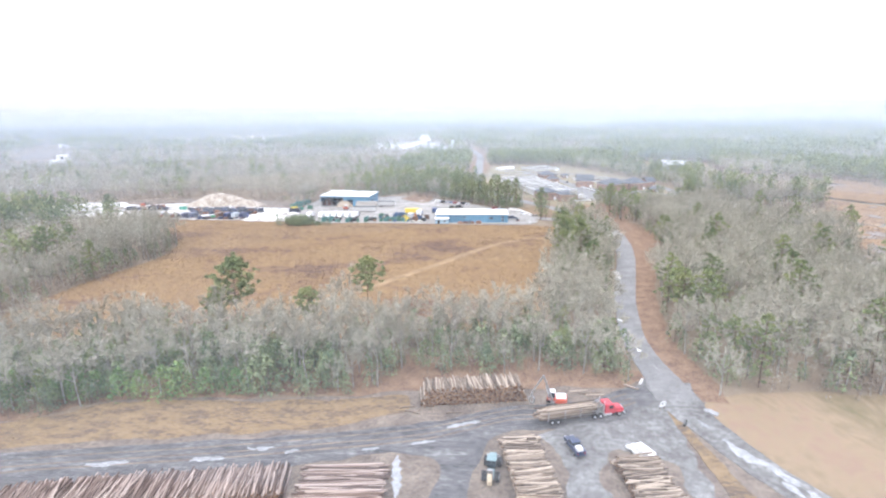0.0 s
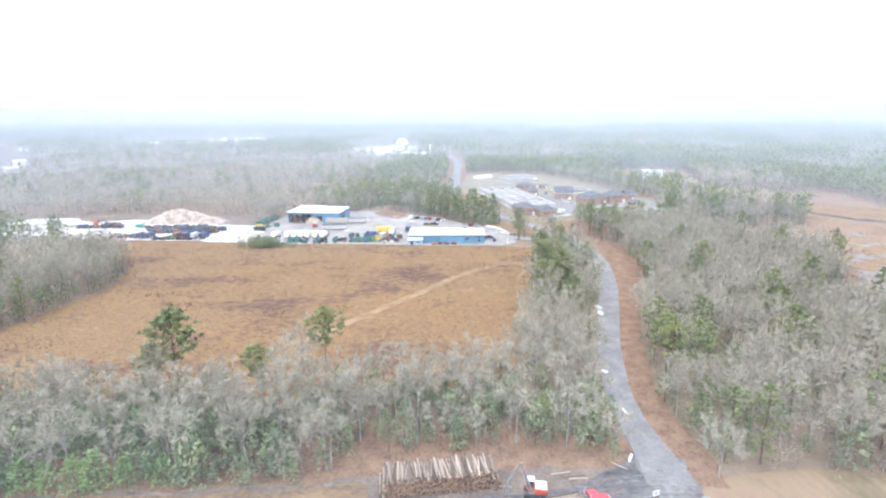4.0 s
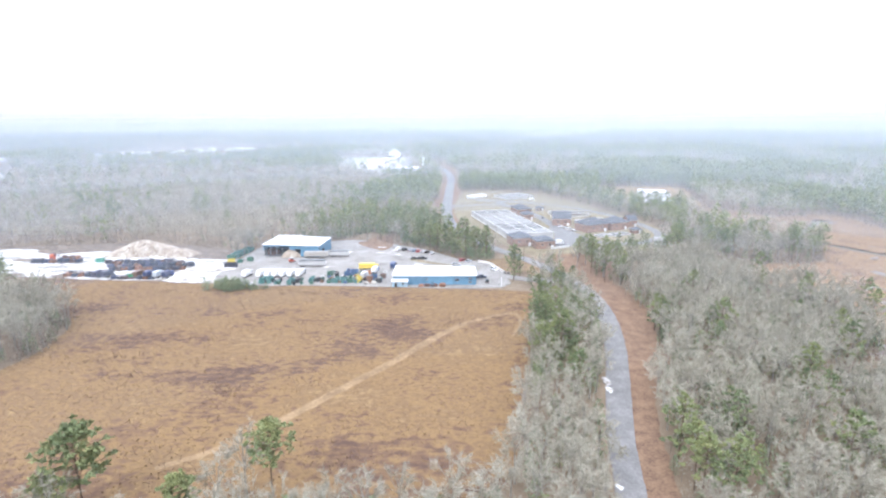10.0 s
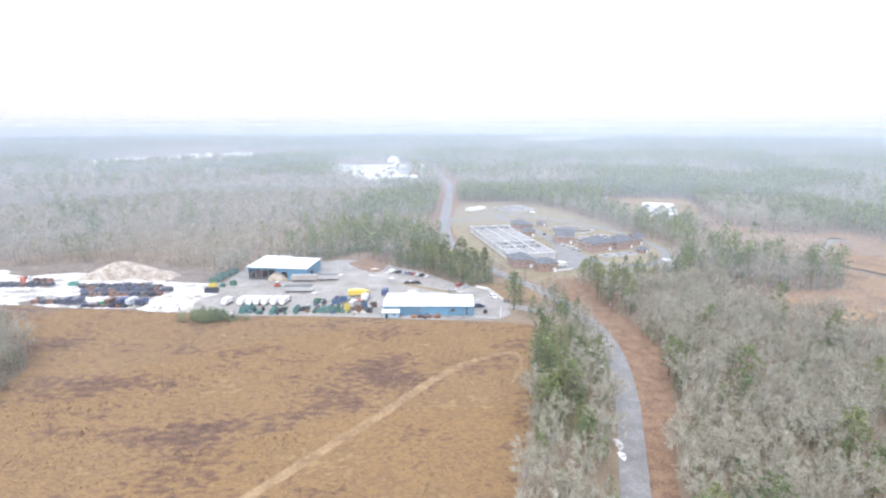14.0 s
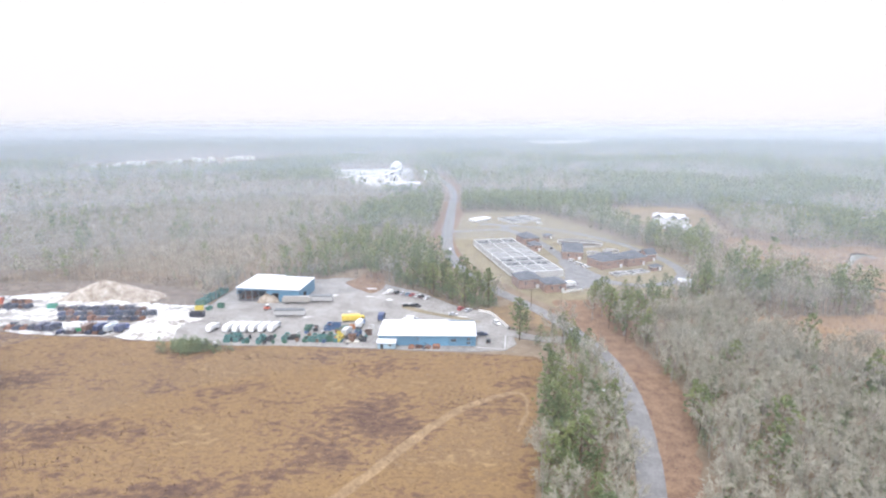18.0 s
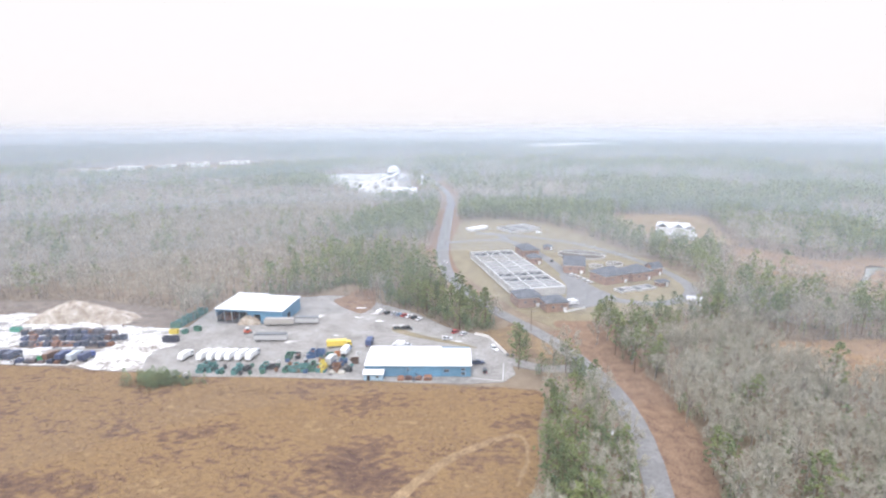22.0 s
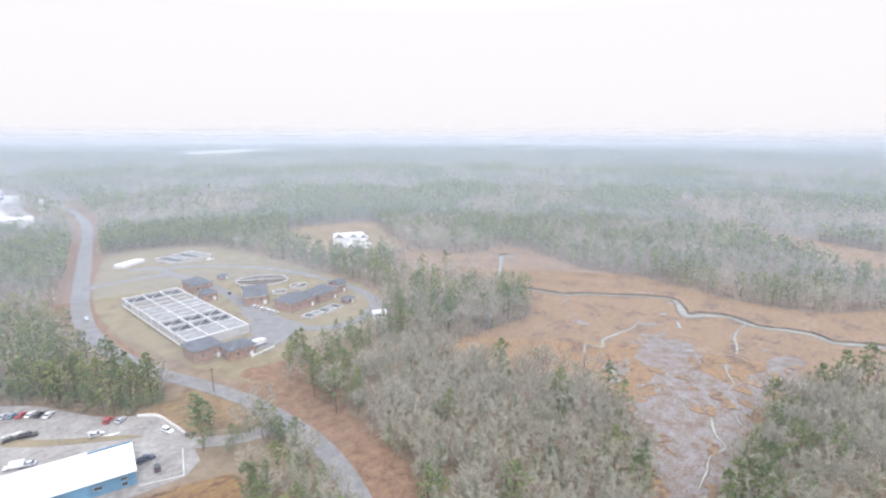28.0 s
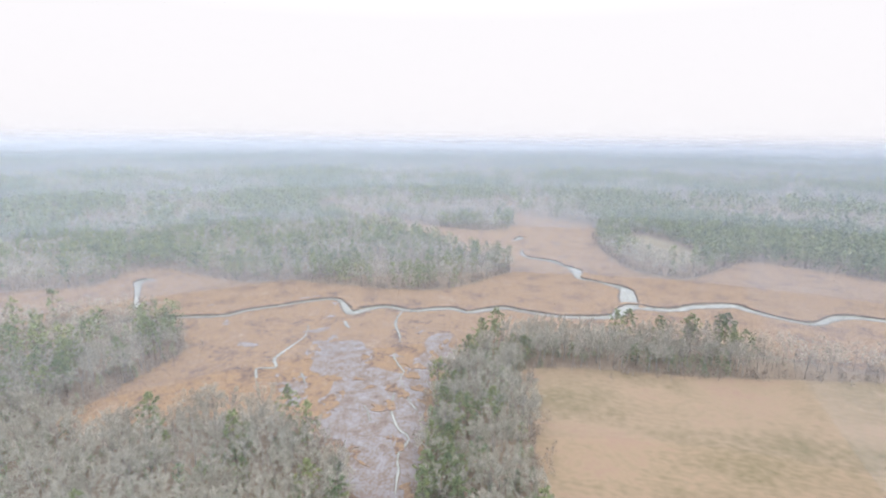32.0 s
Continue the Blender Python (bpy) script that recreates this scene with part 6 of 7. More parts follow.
# parking row and cars in the yard
WHITE, RED, BLUE_, DARK, SILVER, NAVY, TAN, BLACK = (0.8, 0.8, 0.8), (0.4, 0.06, 0.06), (0.18, 0.27, 0.37), (0.05, 0.055, 0.06), (0.5, 0.51, 0.53), (0.035, 0.05, 0.10), (0.45, 0.38, 0.28), (0.03, 0.03, 0.035)
for x, y, col, kind, nm in ((-22.5, 372.5, WHITE, "van", "white"), (-18.4, 371.4, DARK, "suv", "dark grey"), (-14.8, 370.4, SILVER, "sedan", "silver"), (-12.0, 369.2, BLUE_, "sedan", "blue"),
                            (-9.3, 368.0, RED, "sedan", "red"), (-6.6, 366.6, WHITE, "sedan", "white"), (-3.8, 364.6, DARK, "suv", "dark"), (-1.0, 362.6, WHITE, "sedan", "white"),
                            (17.4, 345.5, RED, "suv", "red"), (21.2, 343.2, SILVER, "sedan", "silver")):
    car(x, y, 60 if y > 350 else 55, col, f"{nm} {'van' if kind == 'van' else 'car'} parked along the yard's tree line", kind)
car(34.4, 326, -62, WHITE, "white car parked beside the pale wall at the gate", "suv")
car(13.5, 337, 5, SILVER, "grey car parked on the yard's grass edge", "sedan")
car(-8.6, 330.5, 172, WHITE, "white van parked behind the blue workshop", "van")
car(-5.2, 329.4, 172, SILVER, "silver car parked behind the blue workshop", "sedan")
car(28.8, 304.5, 88, DARK, "dark car parked beside the workshop's end", "suv")
pickup(26.2, 311.3, 8, NAVY, "dark blue pickup parked at the workshop's end")
pickup(-6.4, 349.5, -4, BLACK, "black pickup standing on the yard's grass island")
car(-11.2, 350, 15, DARK, "small dark car on the grass island", "sedan")
for x, y in ((39.6, 319.4), (41.6, 319.0)):
    dumpster(x, y, 10, (0.2, 0.2, 0.2), "small dark bin beside the gate", 1.2, 0.9, 1.0, z=0.05)
# plant cars
for x, y in ((97.6, 446), (100.2, 439), (102.4, 433.5), (104.2, 428.5)):
    car(x, y, TURN + 12, WHITE, "white service car parked before the brick office", "suv")
car(90.5, 483, 75, DARK, "dark car in the plant's drive", "suv")
car(98.6, 588, 20, WHITE, "white van at the far filter tank", "van")
box_truck(83.2, 386, TURN + 5, WHITE, WHITE, "white service truck beside the brick house", 7.0)
fence = thing("white_fence", "short white board fence beside the brick house", "fence", pose(76.1, 373.3, 0, 0, 0, 25.5))
for k in range(7):
    part("post", box(2.3 * k - 0.1, 2.3 * k + 0.1, -0.1, 0.1, -0.2, 1.5), WHITEWALL, fence)
    if k < 6:
        part("board", box(2.3 * k + 0.11, 2.3 * k + 2.19, -0.04, 0.04, 0.35, 1.4), WHITEWALL, fence)
car(149.5, 430, 30, SILVER, "silver car at the plant's edge", "sedan")
car(12.2, 478, 100, WHITE, "white car on the far road", "sedan").location.z = 0.2

# trucks and trailers
trailer(-68.8, 335, 2, 15, 3.2, (0.5, 0.5, 0.5), (0.16, 0.17, 0.18), "long grey open-top trailer with dark cover")
trailer(-71.0, 354.4, 2, 14.6, 3.2, (0.42, 0.4, 0.37), (0.4, 0.38, 0.36), "tan open-top trailer before the shed")
trailer(-57.6, 357, 0, 11.4, 3.2, (0.5, 0.5, 0.5), (0.2, 0.21, 0.22), "short grey trailer with dark cover at the shed's corner")
box_truck(-35.4, 328.3, 8, (0.68, 0.5, 0.06), (0.75, 0.56, 0.1), "yellow box truck in the yard", 11, "box_truck")
for k, (x, y) in enumerate(((-91.3, 316.5), (-87.0, 316.8), (-83.2, 316.8), (-79.4, 316.8), (-75.0, 316.8), (-70.6, 317.0))):
    box_truck(x, y, 80, WHITE if k < 5 else (0.5, 0.52, 0.55), WHITE, "white refuse truck in a parked row", 8.4, "refuse_truck")
box_truck(-99, 316, 75, WHITE, WHITE, "white tank-bodied truck at the yard's edge", 7.0, "refuse_truck")
box_truck(-31, 321.5, 82, (0.12, 0.25, 0.5), WHITE, "blue truck with a white box body", 7.5)
box_truck(-22, 331, 86, (0.045, 0.07, 0.16), (0.05, 0.08, 0.18), "dark blue truck beside the workshop", 7.0)
box_truck(-35.5, 312, 80, WHITE, (0.5, 0.5, 0.5), "white and grey truck among the dumpsters", 7.0)
for k in range(6):
    box_truck(-141 - k * 5.2 - (12 if k > 3 else 0), 314.5 + 0.25 * k, 82 + 3 * (k % 3), [(0.06, 0.1, 0.3), (0.5, 0.55, 0.62), (0.05, 0.08, 0.25), (0.2, 0.13, 0.09), (0.05, 0.06, 0.12), (0.08, 0.09, 0.15)][k],
              [(0.05, 0.065, 0.13), (0.5, 0.55, 0.6), (0.055, 0.075, 0.16), (0.17, 0.11, 0.085), (0.06, 0.07, 0.12), (0.08, 0.08, 0.13)][k], "old dark truck parked on the white ground", 7.0)

# dumpsters
GREEN, TEAL, DBLUE, YEL, ORANGE = (0.075, 0.17, 0.125), (0.10, 0.225, 0.215), (0.07, 0.125, 0.24), (0.6, 0.48, 0.1), (0.45, 0.2, 0.09)
random.seed(12)
for x, y, col, nm, n in ((-87, 303, TEAL, "teal", 3), (-83, 304, TEAL, "teal", 2), (-72, 302, TEAL, "teal", 2), (-62, 304.5, TEAL, "teal", 2), (-54.3, 316, GREEN, "green", 2), (-51, 317, DARK, "dark", 1),
                         (-52, 304.5, GREEN, "green", 1), (-48.6, 304, TEAL, "teal", 2), (-45.2, 304, TEAL, "teal", 2), (-42, 304.5, GREEN, "green", 2), (-39, 305, TEAL, "teal", 1), (-37.4, 304.5, YEL, "yellow", 3),
                         (-45.5, 317, DBLUE, "blue", 2), (-42, 318.5, DBLUE, "blue", 2), (-37, 318, GREEN, "green", 1), (-30.6, 310, DBLUE, "blue", 2), (-27, 304.5, DARK, "dark", 1), (-68.9, 304.8, DARK, "dark", 1),
                         (-57.8, 306.8, DARK, "dark", 1), (-32, 304.5, (0.2, 0.11, 0.07), "rusty", 2), (-26, 312, (0.14, 0.09, 0.07), "rusty", 1), (-113.5, 344, (0.08, 0.2, 0.16), "green", 1), (-108.5, 347, GREEN, "green", 1),
                         (-34, 319.5, ORANGE, "orange", 1)):
    for k in range(n):
        dumpster(x + random.uniform(-0.4, 0.4), y + k * 2.7, random.uniform(-14, 14) + (90 if random.random() < 0.4 else 0), col, f"{nm} steel dumpster standing in the yard", random.uniform(2.6, 4.4), 2.0, random.uniform(1.4, 2.3),
                 M_DARK if random.random() < 0.6 else M_RUST)
for k in range(11):
    dumpster(-121.5 + 0.32 * k + random.uniform(-0.5, 0.5), 351 + 2.3 * k, random.uniform(-8, 8), TEAL if k % 3 else GREEN, "teal dumpster in a row beside the shed", 5.0, 2.0, random.uniform(1.8, 2.8), z=0.12)
dumpster(-118.5, 343.5, 5, YEL, "yellow steel container by the scrap", 4, 2, 2.0, z=0.12)
dumpster(-115, 334, 0, (0.05, 0.055, 0.08), "dark roll-off container on white ground", 6.8, 2.5, 2.4, z=0.12)
for x, y, c, nm in ((-92.6, 297.5, (0.7, 0.5, 0.1), "yellow"), (-91, 299.2, WHITE, "white"), (-89.5, 297, DARK, "dark"), (-94.2, 299, WHITE, "white")):
    dumpster(x, y, 20, c, f"small {nm} bin at the yard's edge", 1.3, 1.0, 1.2, z=0.12)
dumpster(-160, 313, 0, (0.05, 0.3, 0.14), "bright green container on the white ground", 3, 2, 1.8, z=0.12)
dumpster(-197, 345.5, 0, (0.06, 0.28, 0.2), "green container among the black heaps", 4.5, 2.2, 2, z=0.12)


for k in range(46):
    x, y = random.uniform(-58, -25), random.uniform(302, 320)
    col = random.choice([GREEN, TEAL, DBLUE, DARK, (0.22, 0.12, 0.07), (0.55, 0.55, 0.54), (0.3, 0.27, 0.22), TEAL])
    dumpster(x, y, random.uniform(0, 180), col, "small battered bin among the stored dumpsters", random.uniform(1.0, 1.9), random.uniform(0.8, 1.3), random.uniform(0.9, 1.5), random.choice((M_DARK, M_RUST)))
for k in range(14):
    x, y = random.uniform(-90, -60), random.uniform(301, 309)
    dumpster(x, y, random.uniform(0, 180), random.choice([TEAL, GREEN, DARK]), "small green bin beside the refuse trucks", random.uniform(1.2, 2.0), 1.2, random.uniform(1.0, 1.5))
random.seed(77)
for k in range(34):
    x, y = random.uniform(-285, -112), random.uniform(316, 356)
    a, b = random.uniform(4, 14), random.uniform(1.4, 3.6)
    patch("wheel_dirt", [(x + a * math.cos(q), y + b * math.sin(q)) for q in (0, 0.8, 1.6, 2.4, 3.2, 4, 4.8, 5.5)], 0.1305 + 0.0006 * k, M_YARD if k % 3 else M_DIRT, "greyish worn wheel marks on the white ground", wob=2.4, size=3)
for k in range(12):
    x, y = random.uniform(-60, 20), random.uniform(332, 385)
    if inside(np.array([x]), np.array([y]), YARD)[0]:
        patch("worn_spot", [(x + random.uniform(1.5, 4) * math.cos(q), y + random.uniform(0.5, 1.4) * math.sin(q)) for q in (0, 0.8, 1.6, 2.4, 3.2, 4, 4.8, 5.5)], 0.15 + 0.0006 * k, M_LIME, "pale dusty spot on the yard's asphalt", wob=0.8, size=2)

# ---------------------------------------------------------------- heaps in the yard


def mound(name, pts_x, pts_y, w, d, h, mat, label, category, turn=0.0, rough=0.25, seed=1):
    """A loose heap: a low cone with an uneven skin."""
    n, m = 28, 8
    bm = bmesh.new()
    rng_ = random.Random(seed)
    rings = []
    for j in range(m):
        f = j / (m - 1)
        ring = []
        for i in range(n):
            a = 2 * math.pi * i / n
            k = (1 - f) * (1 + 0.14 * math.sin(3 * a + seed) + 0.08 * math.sin(7 * a))
            z = h * (1 - (1 - f) ** 1.6) * (1 + 0.22 * math.sin(2 * a + seed * 2) * (1 - f)) + (rng_.uniform(-rough, rough) if 0 < j else 0)
            ring.append(bm.verts.new((w / 2 * k * math.cos(a), d / 2 * k * math.sin(a), z - (0.3 if j == 0 else 0))))
        rings.append(ring)
    for a, b in zip(rings, rings[1:]):
        for i in range(n):
            bm.faces.new((a[i], a[(i + 1) % n], b[(i + 1) % n], b[i]))
    bm.faces.new(rings[-1])
    return tagged(part(name, bm, mat, m=pose(pts_x, pts_y, 0, 0, 0, turn)), label, category)


mound("chip_heap", -181, 366, 50, 22, 8.6, M_SAND, "big tan heap of wood chips behind the white yard", "heap", 4, 0.5, 2)
mound("chip_heap", -160, 362, 30, 16, 4.2, M_SAND, "lower tan heap of wood chips", "heap", 0, 0.5, 5)
mound("coal_heap", -238, 1072, 56, 40, 9.0, M_MUD, "long dark grey heap beside the far plant", "heap", 60, 0.4, 17)
mound("dirt_heap", -236, 374, 44, 18, 3.6, M_DIRT, "low brown dirt heap behind the yard", "heap", 0, 0.4, 7)
mound("rubble_heap", -87, 358, 13, 9, 4.4, M_SAND, "pale rubble heap inside the open shed", "heap", 0, 0.5, 9)
mound("rubble_heap", -101, 366, 11, 9, 4.0, M_RUST, "dark refuse heap inside the open shed", "heap", 0, 0.6, 11)
mound("lime_heap", -116, 328, 12, 4, 1.3, M_LIME, "low white stone heap", "heap", 20, 0.2, 13)

TYRE_ME = []
for k in range(3):
    bm = bmesh.new()
    n, m_ = 12, 5
    R, r = 0.55 + 0.12 * k, 0.17
    ring = [[bm.verts.new(((R + r * math.cos(6.2832 * j / m_)) * math.cos(6.2832 * i / n), (R + r * math.cos(6.2832 * j / m_)) * math.sin(6.2832 * i / n), r * math.sin(6.2832 * j / m_))) for j in range(m_)] for i in range(n)]
    for i in range(n):
        for j in range(m_):
            bm.faces.new((ring[i][j], ring[(i + 1) % n][j], ring[(i + 1) % n][(j + 1) % m_], ring[i][(j + 1) % m_]))
    TYRE_ME.append(finish(bm, "tyre", M_SCRAP))


def scrap_row(x0, x1, y0, y1, h, count, label, seed, mats):
    """A long low row of bales and worn tyres."""
    rg = random.Random(seed)
    row = thing("scrap_row", label, "scrap heap")
    nx = max(2, int(abs(x1 - x0) / 3.4))
    for i in range(nx):
        x = x0 + (x1 - x0) * (i + 0.5) / nx
        y = y0 + (y1 - y0) * (i + 0.5) / nx
        for k in range(1):
            L, W, H = 1.55 * rg.uniform(0.85, 1.1), 1.7 * rg.uniform(0.8, 1.1), h * rg.uniform(0.55, 1.05)
            part("bale", box(-L, L, -W, W, 0.05, H, rg.uniform(0.1, 0.5), rg.uniform(0.1, 0.6), bevel=0.15), rg.choice(mats), row, m=pose(x + rg.uniform(-0.4, 0.4), y, 0, 0, 0, rg.uniform(-9, 9)))
    for i in range(count):
        part("tyre", rg.choice(TYRE_ME), None, row, m=pose(x0 + (x1 - x0) * rg.random(), y0 + rg.uniform(-2.6, 2.6), rg.choice((0.2, 0.2, h * 0.75, h * 0.9)), rg.uniform(-30, 30), rg.uniform(-30, 30), 0))


DARKS = [M_SCRAP, M_SCRAP, paint(0.05, 0.06, 0.11, 0.8), paint(0.04, 0.045, 0.07, 0.8), M_RUST]
scrap_row(-181, -139, 328.5, 329.5, 2.3, 60, "long dark row of baled scrap and tyres on white ground", 1, DARKS)
scrap_row(-186, -137, 335.5, 336.5, 2.5, 60, "long dark row of bales with rusty pieces", 2, DARKS)
scrap_row(-192, -146, 342.5, 343.5, 2.3, 50, "dark row of tyres and scrap before the chip heap", 3, DARKS)
scrap_row(-237, -208, 344, 346, 2.8, 40, "dark heap of tyres at the yard's far end", 4, DARKS)
scrap_row(-232, -214, 352, 353, 3.4, 14, "red and rusty scrap heap", 5, [paint(0.5, 0.12, 0.06, 0.8), M_RUST, paint(0.6, 0.25, 0.18, 0.8), paint(0.65, 0.6, 0.55, 0.8)])
scrap_row(-198, -172, 317, 315, 2.4, 40, "row of dark scrap along the field's edge", 6, DARKS)
scrap_row(-170, -146, 312, 311, 1.8, 30, "low mixed scrap along the field's edge", 7, DARKS + [M_RUST, paint(0.35, 0.3, 0.25, 0.8)])
scrap_row(-7, 7.5, 298, 298, 1.4, 8, "rusty scrap lying along the blue wall", 8, [M_RUST, M_RUST, paint(0.25, 0.2, 0.17, 0.8)])
scrap_row(-35, -28, 303, 303, 1.6, 6, "mixed scrap among the dumpsters", 9, [M_RUST, paint(0.4, 0.38, 0.33, 0.8)])


def tracked_machine(x, y, turn, col, label, z=0.13, boom=True, dipper=(5.5, 6.0), grapple=True, white=False):
    """Tracked loader with cab, counterweight and a jointed boom."""
    c = thing("knuckleboom_loader", label, "loader", pose(x, y, z, 0, 0, turn))
    p = paint(*col)
    for s in (-1, 1):
        part("track", prism([(-1.9, 0.0), (1.9, 0.0), (2.2, 0.4), (1.9, 0.85), (-1.9, 0.85), (-2.2, 0.4)], s * 1.15 - 0.3, s * 1.15 + 0.3, bevel=0.05), M_TYRE, c)
    part("undercarriage", box(-1.2, 1.2, -0.84, 0.84, 0.3, 0.9), M_STEEL, c)
    part("turntable", tube((0, 0, 0.9), (0, 0, 1.15), 0.9, n=16), M_STEEL, c)
    part("engine_housing", box(-2.2, 0.3, -1.3, 1.3, 1.16, 2.3, bevel=0.12), p, c)
    part("housing_top", box(-2.0, 0.1, -1.1, 1.1, 2.302, 2.45, bevel=0.03), paint(0.78, 0.78, 0.78), c, "white top panel")
    cab = part("cab", box(0.32, 1.9, -1.25, 0.1, 1.16, 3.0, 0.1, 0.08, bevel=0.05), M_GLASS, c)
    part("cab_roof", box(0.25, 1.95, -1.3, 0.15, 3.0, 3.16, bevel=0.04), paint(0.78, 0.78, 0.78), cab)
    part("cab_base", box(0.31, 1.92, -1.27, 0.12, 1.162, 1.75), p, cab)
    if boom:
        a, b, e = Vector((0.8, 0.65, 1.5)), Vector((dipper[0] * 0.55, 0.65, dipper[1])), Vector((dipper[0], 0.65, dipper[1] * 0.42))
        part("boom", tube(a, b, 0.28, 0.2, 6), M_STEEL, c)
        part("stick", tube(b, e, 0.22, 0.16, 6), M_STEEL, c)
        part("cylinder", tube(a + Vector((0.6, 0, -0.1)), a.lerp(b, 0.6) + Vector((0.25, 0, 0)), 0.1, 0.1, 6), M_RIM, c)
        g = part("grapple", tube(e, e + Vector((0, 0, -0.9)), 0.2, 0.25, 8), M_STEEL, c)
        for s in (-1, 1):
            part("claw", prism([(0, -0.8), (s * 0.7, -1.3), (s * 0.5, -2.3), (s * 0.1, -2.7), (s * 0.35, -1.9), (s * 0.2, -1.2)], -0.25, 0.25), M_STEEL, g, m=Matrix.Translation(e))
    return c


def dozer(x, y, turn, col, label):
    c = thing("skid_loader", label, "loader", pose(x, y, 0.13, 0, 0, turn))
    p = paint(*col)
    part("body", prism([(-1.6, 0.5), (1.2, 0.5), (1.4, 1.1), (0.9, 1.5), (-1.6, 1.7)], -0.8, 0.8, bevel=0.06), p, c)
    part("cab", box(-0.7, 0.8, -0.7, 0.7, 1.6, 2.6, 0.1, 0.06, bevel=0.04), M_GLASS, c)
    part("cab_roof", box(-0.75, 0.85, -0.75, 0.75, 2.6, 2.72), paint(0.75, 0.75, 0.75), c)
    part("bucket", prism([(1.9, 0.1), (2.9, 0.1), (2.2, 0.4), (2.1, 1.0), (1.9, 1.1)], -1.1, 1.1), M_STEEL, c)
    for s in (-1, 1):
        part("arm", box(-0.6, 2.0, s * 0.95 - 0.08, s * 0.95 + 0.08, 0.8, 1.05), p, c)
    wheels(c, (-1.0, 1.0), 0.95, 0.55, 0.35)
    return c


dozer(-83.2, 344, 30, (0.55, 0.1, 0.05), "red and white loader standing before the shed")

# pale wall and kerb at the gate
gate_wall = thing("gate_wall", "low white post-and-rail wall curving at the yard's gate", "fence")
line = smooth_loop([(26.6, 343.2), (32.6, 339.4), (36.3, 330), (39.3, 320.8)], 5, closed=False)
for (x0, y0), (x1, y1) in zip(line, line[1:]):
    d = math.hypot(x1 - x0, y1 - y0)
    part("fence_panel", box(0, d - 0.05, -0.09, 0.09, -0.1, 1.05), paint(0.78, 0.76, 0.73, 0.7), gate_wall, m=pose(x0, y0, 0.1, 0, 0, math.degrees(math.atan2(y1 - y0, x1 - x0))))
for i, (x0, y0) in enumerate(line):
    part("post", box(-0.14, 0.14, -0.14, 0.14, -0.1, 1.25), paint(0.7, 0.68, 0.66, 0.7), gate_wall, m=pose(x0, y0, 0.1, 0, 0, 10 * i))
kerb_line = [(37.2, 312), (35.2, 296.3), (23.2, 298.3)]
for (x0, y0), (x1, y1) in zip(kerb_line, kerb_line[1:]):
    d = math.hypot(x1 - x0, y1 - y0)
    tagged(part("kerb", box(0, d, -0.2, 0.2, -0.1, 0.28), M_CONC, m=pose(x0, y0, 0, 0, 0, math.degrees(math.atan2(y1 - y0, x1 - x0)))), "pale concrete kerb round the parking corner", "kerb", kind="structure")
island = [(-13, 353), (-4, 346), (8, 339), (20, 333), (27, 328), (22, 329), (10, 334), (-4, 341), (-13, 347)]
patch("grass_island", island, 0.16, M_LAWN, "thin brown grass island in the yard", wob=0.3)

# pipe pile and cylinders at the plant's gate
pipes = thing("pipe_stack", "stack of white pipes beside the plant's gate", "pipes", pose(42, 606, 0, 0, 0, 42))
for k in range(12):
    part("pipe", tube((-11, (k % 6) * 1.5 - 4, 0.8 + (k // 6) * 1.3), (11, (k % 6) * 1.5 - 4, 0.8 + (k // 6) * 1.3), 0.72, n=8), WHITEWALL, pipes)

# utility pole at the bend
pole = thing("utility_pole", "wooden utility pole with a crossarm beside the road", "pole", pose(54.3, 348.6, 0))
part("shaft", tube((0, 0, -0.5), (0, 0, 10.5), 0.17, 0.12, 8), M_PINEBARK, pole)
part("crossarm", box(-1.3, 1.3, -0.07, 0.07, 9.6, 9.8), M_PINEBARK, pole)
for x in (-1.1, -0.4, 0.4, 1.1):
    part("insulator", tube((x, 0, 9.8), (x, 0, 10.05), 0.06, 0.05, 6), M_RIM, pole)

# ---------------------------------------------------------------- the log yard
patch("mud_road", [(46, 117), (38, 110), (26, 103.5), (8.5, 100), (-8.6, 94), (-30, 89.5), (-50, 86.5), (-84, 82), (-130, 73), (-130, 63), (-84, 71), (-50, 76.5), (-30, 80.5), (-12, 84), (-5, 80), (-7.5, 70), (-9, 55), (0, 55), (-0.5, 72), (2, 82), (6, 90),
                   (14, 92.5), (26, 93.5), (36, 97.5), (44, 101)], 0.075, M_MUD, "dark churned mud road through the log yard", "road", wob=1.2, size=5)
patch("gravel_lot", [(12, 89), (21, 95), (32, 97.5), (41, 103.5), (43.5, 99), (42, 88), (41, 74), (40, 55), (13, 55), (15, 74), (15, 86)], 0.095, M_GRAVEL, "pale grey gravel lot among the log piles", "ground", wob=2.2, size=5)
ribbon("gravel_road", [(46, 112), (46.3, 101), (48.6, 92), (52, 82), (57, 72), (63, 60), (72, 40), (84, 10)], [11, 8.5, 7, 6.6, 6.4, 6.4, 6.4, 6.4], 0.15, M_GRAVEL, "pale patched gravel road leaving the junction", "road", wob=0.5)
patch("dirt_strip", [(42, 100), (43.6, 98), (45, 86), (47, 74), (49, 60), (44, 60), (43, 74), (42.4, 86)], 0.12, M_BANKGRASS, "tan grass strip between lot and road", wob=0.6, size=3)
patch("bare_dirt", [(0.5, 72), (3, 82), (6, 87), (8, 84), (7, 76), (8, 60), (0, 60)], 0.085, M_DIRT, "trampled brown dirt beside the log pile", wob=0.6, size=3)
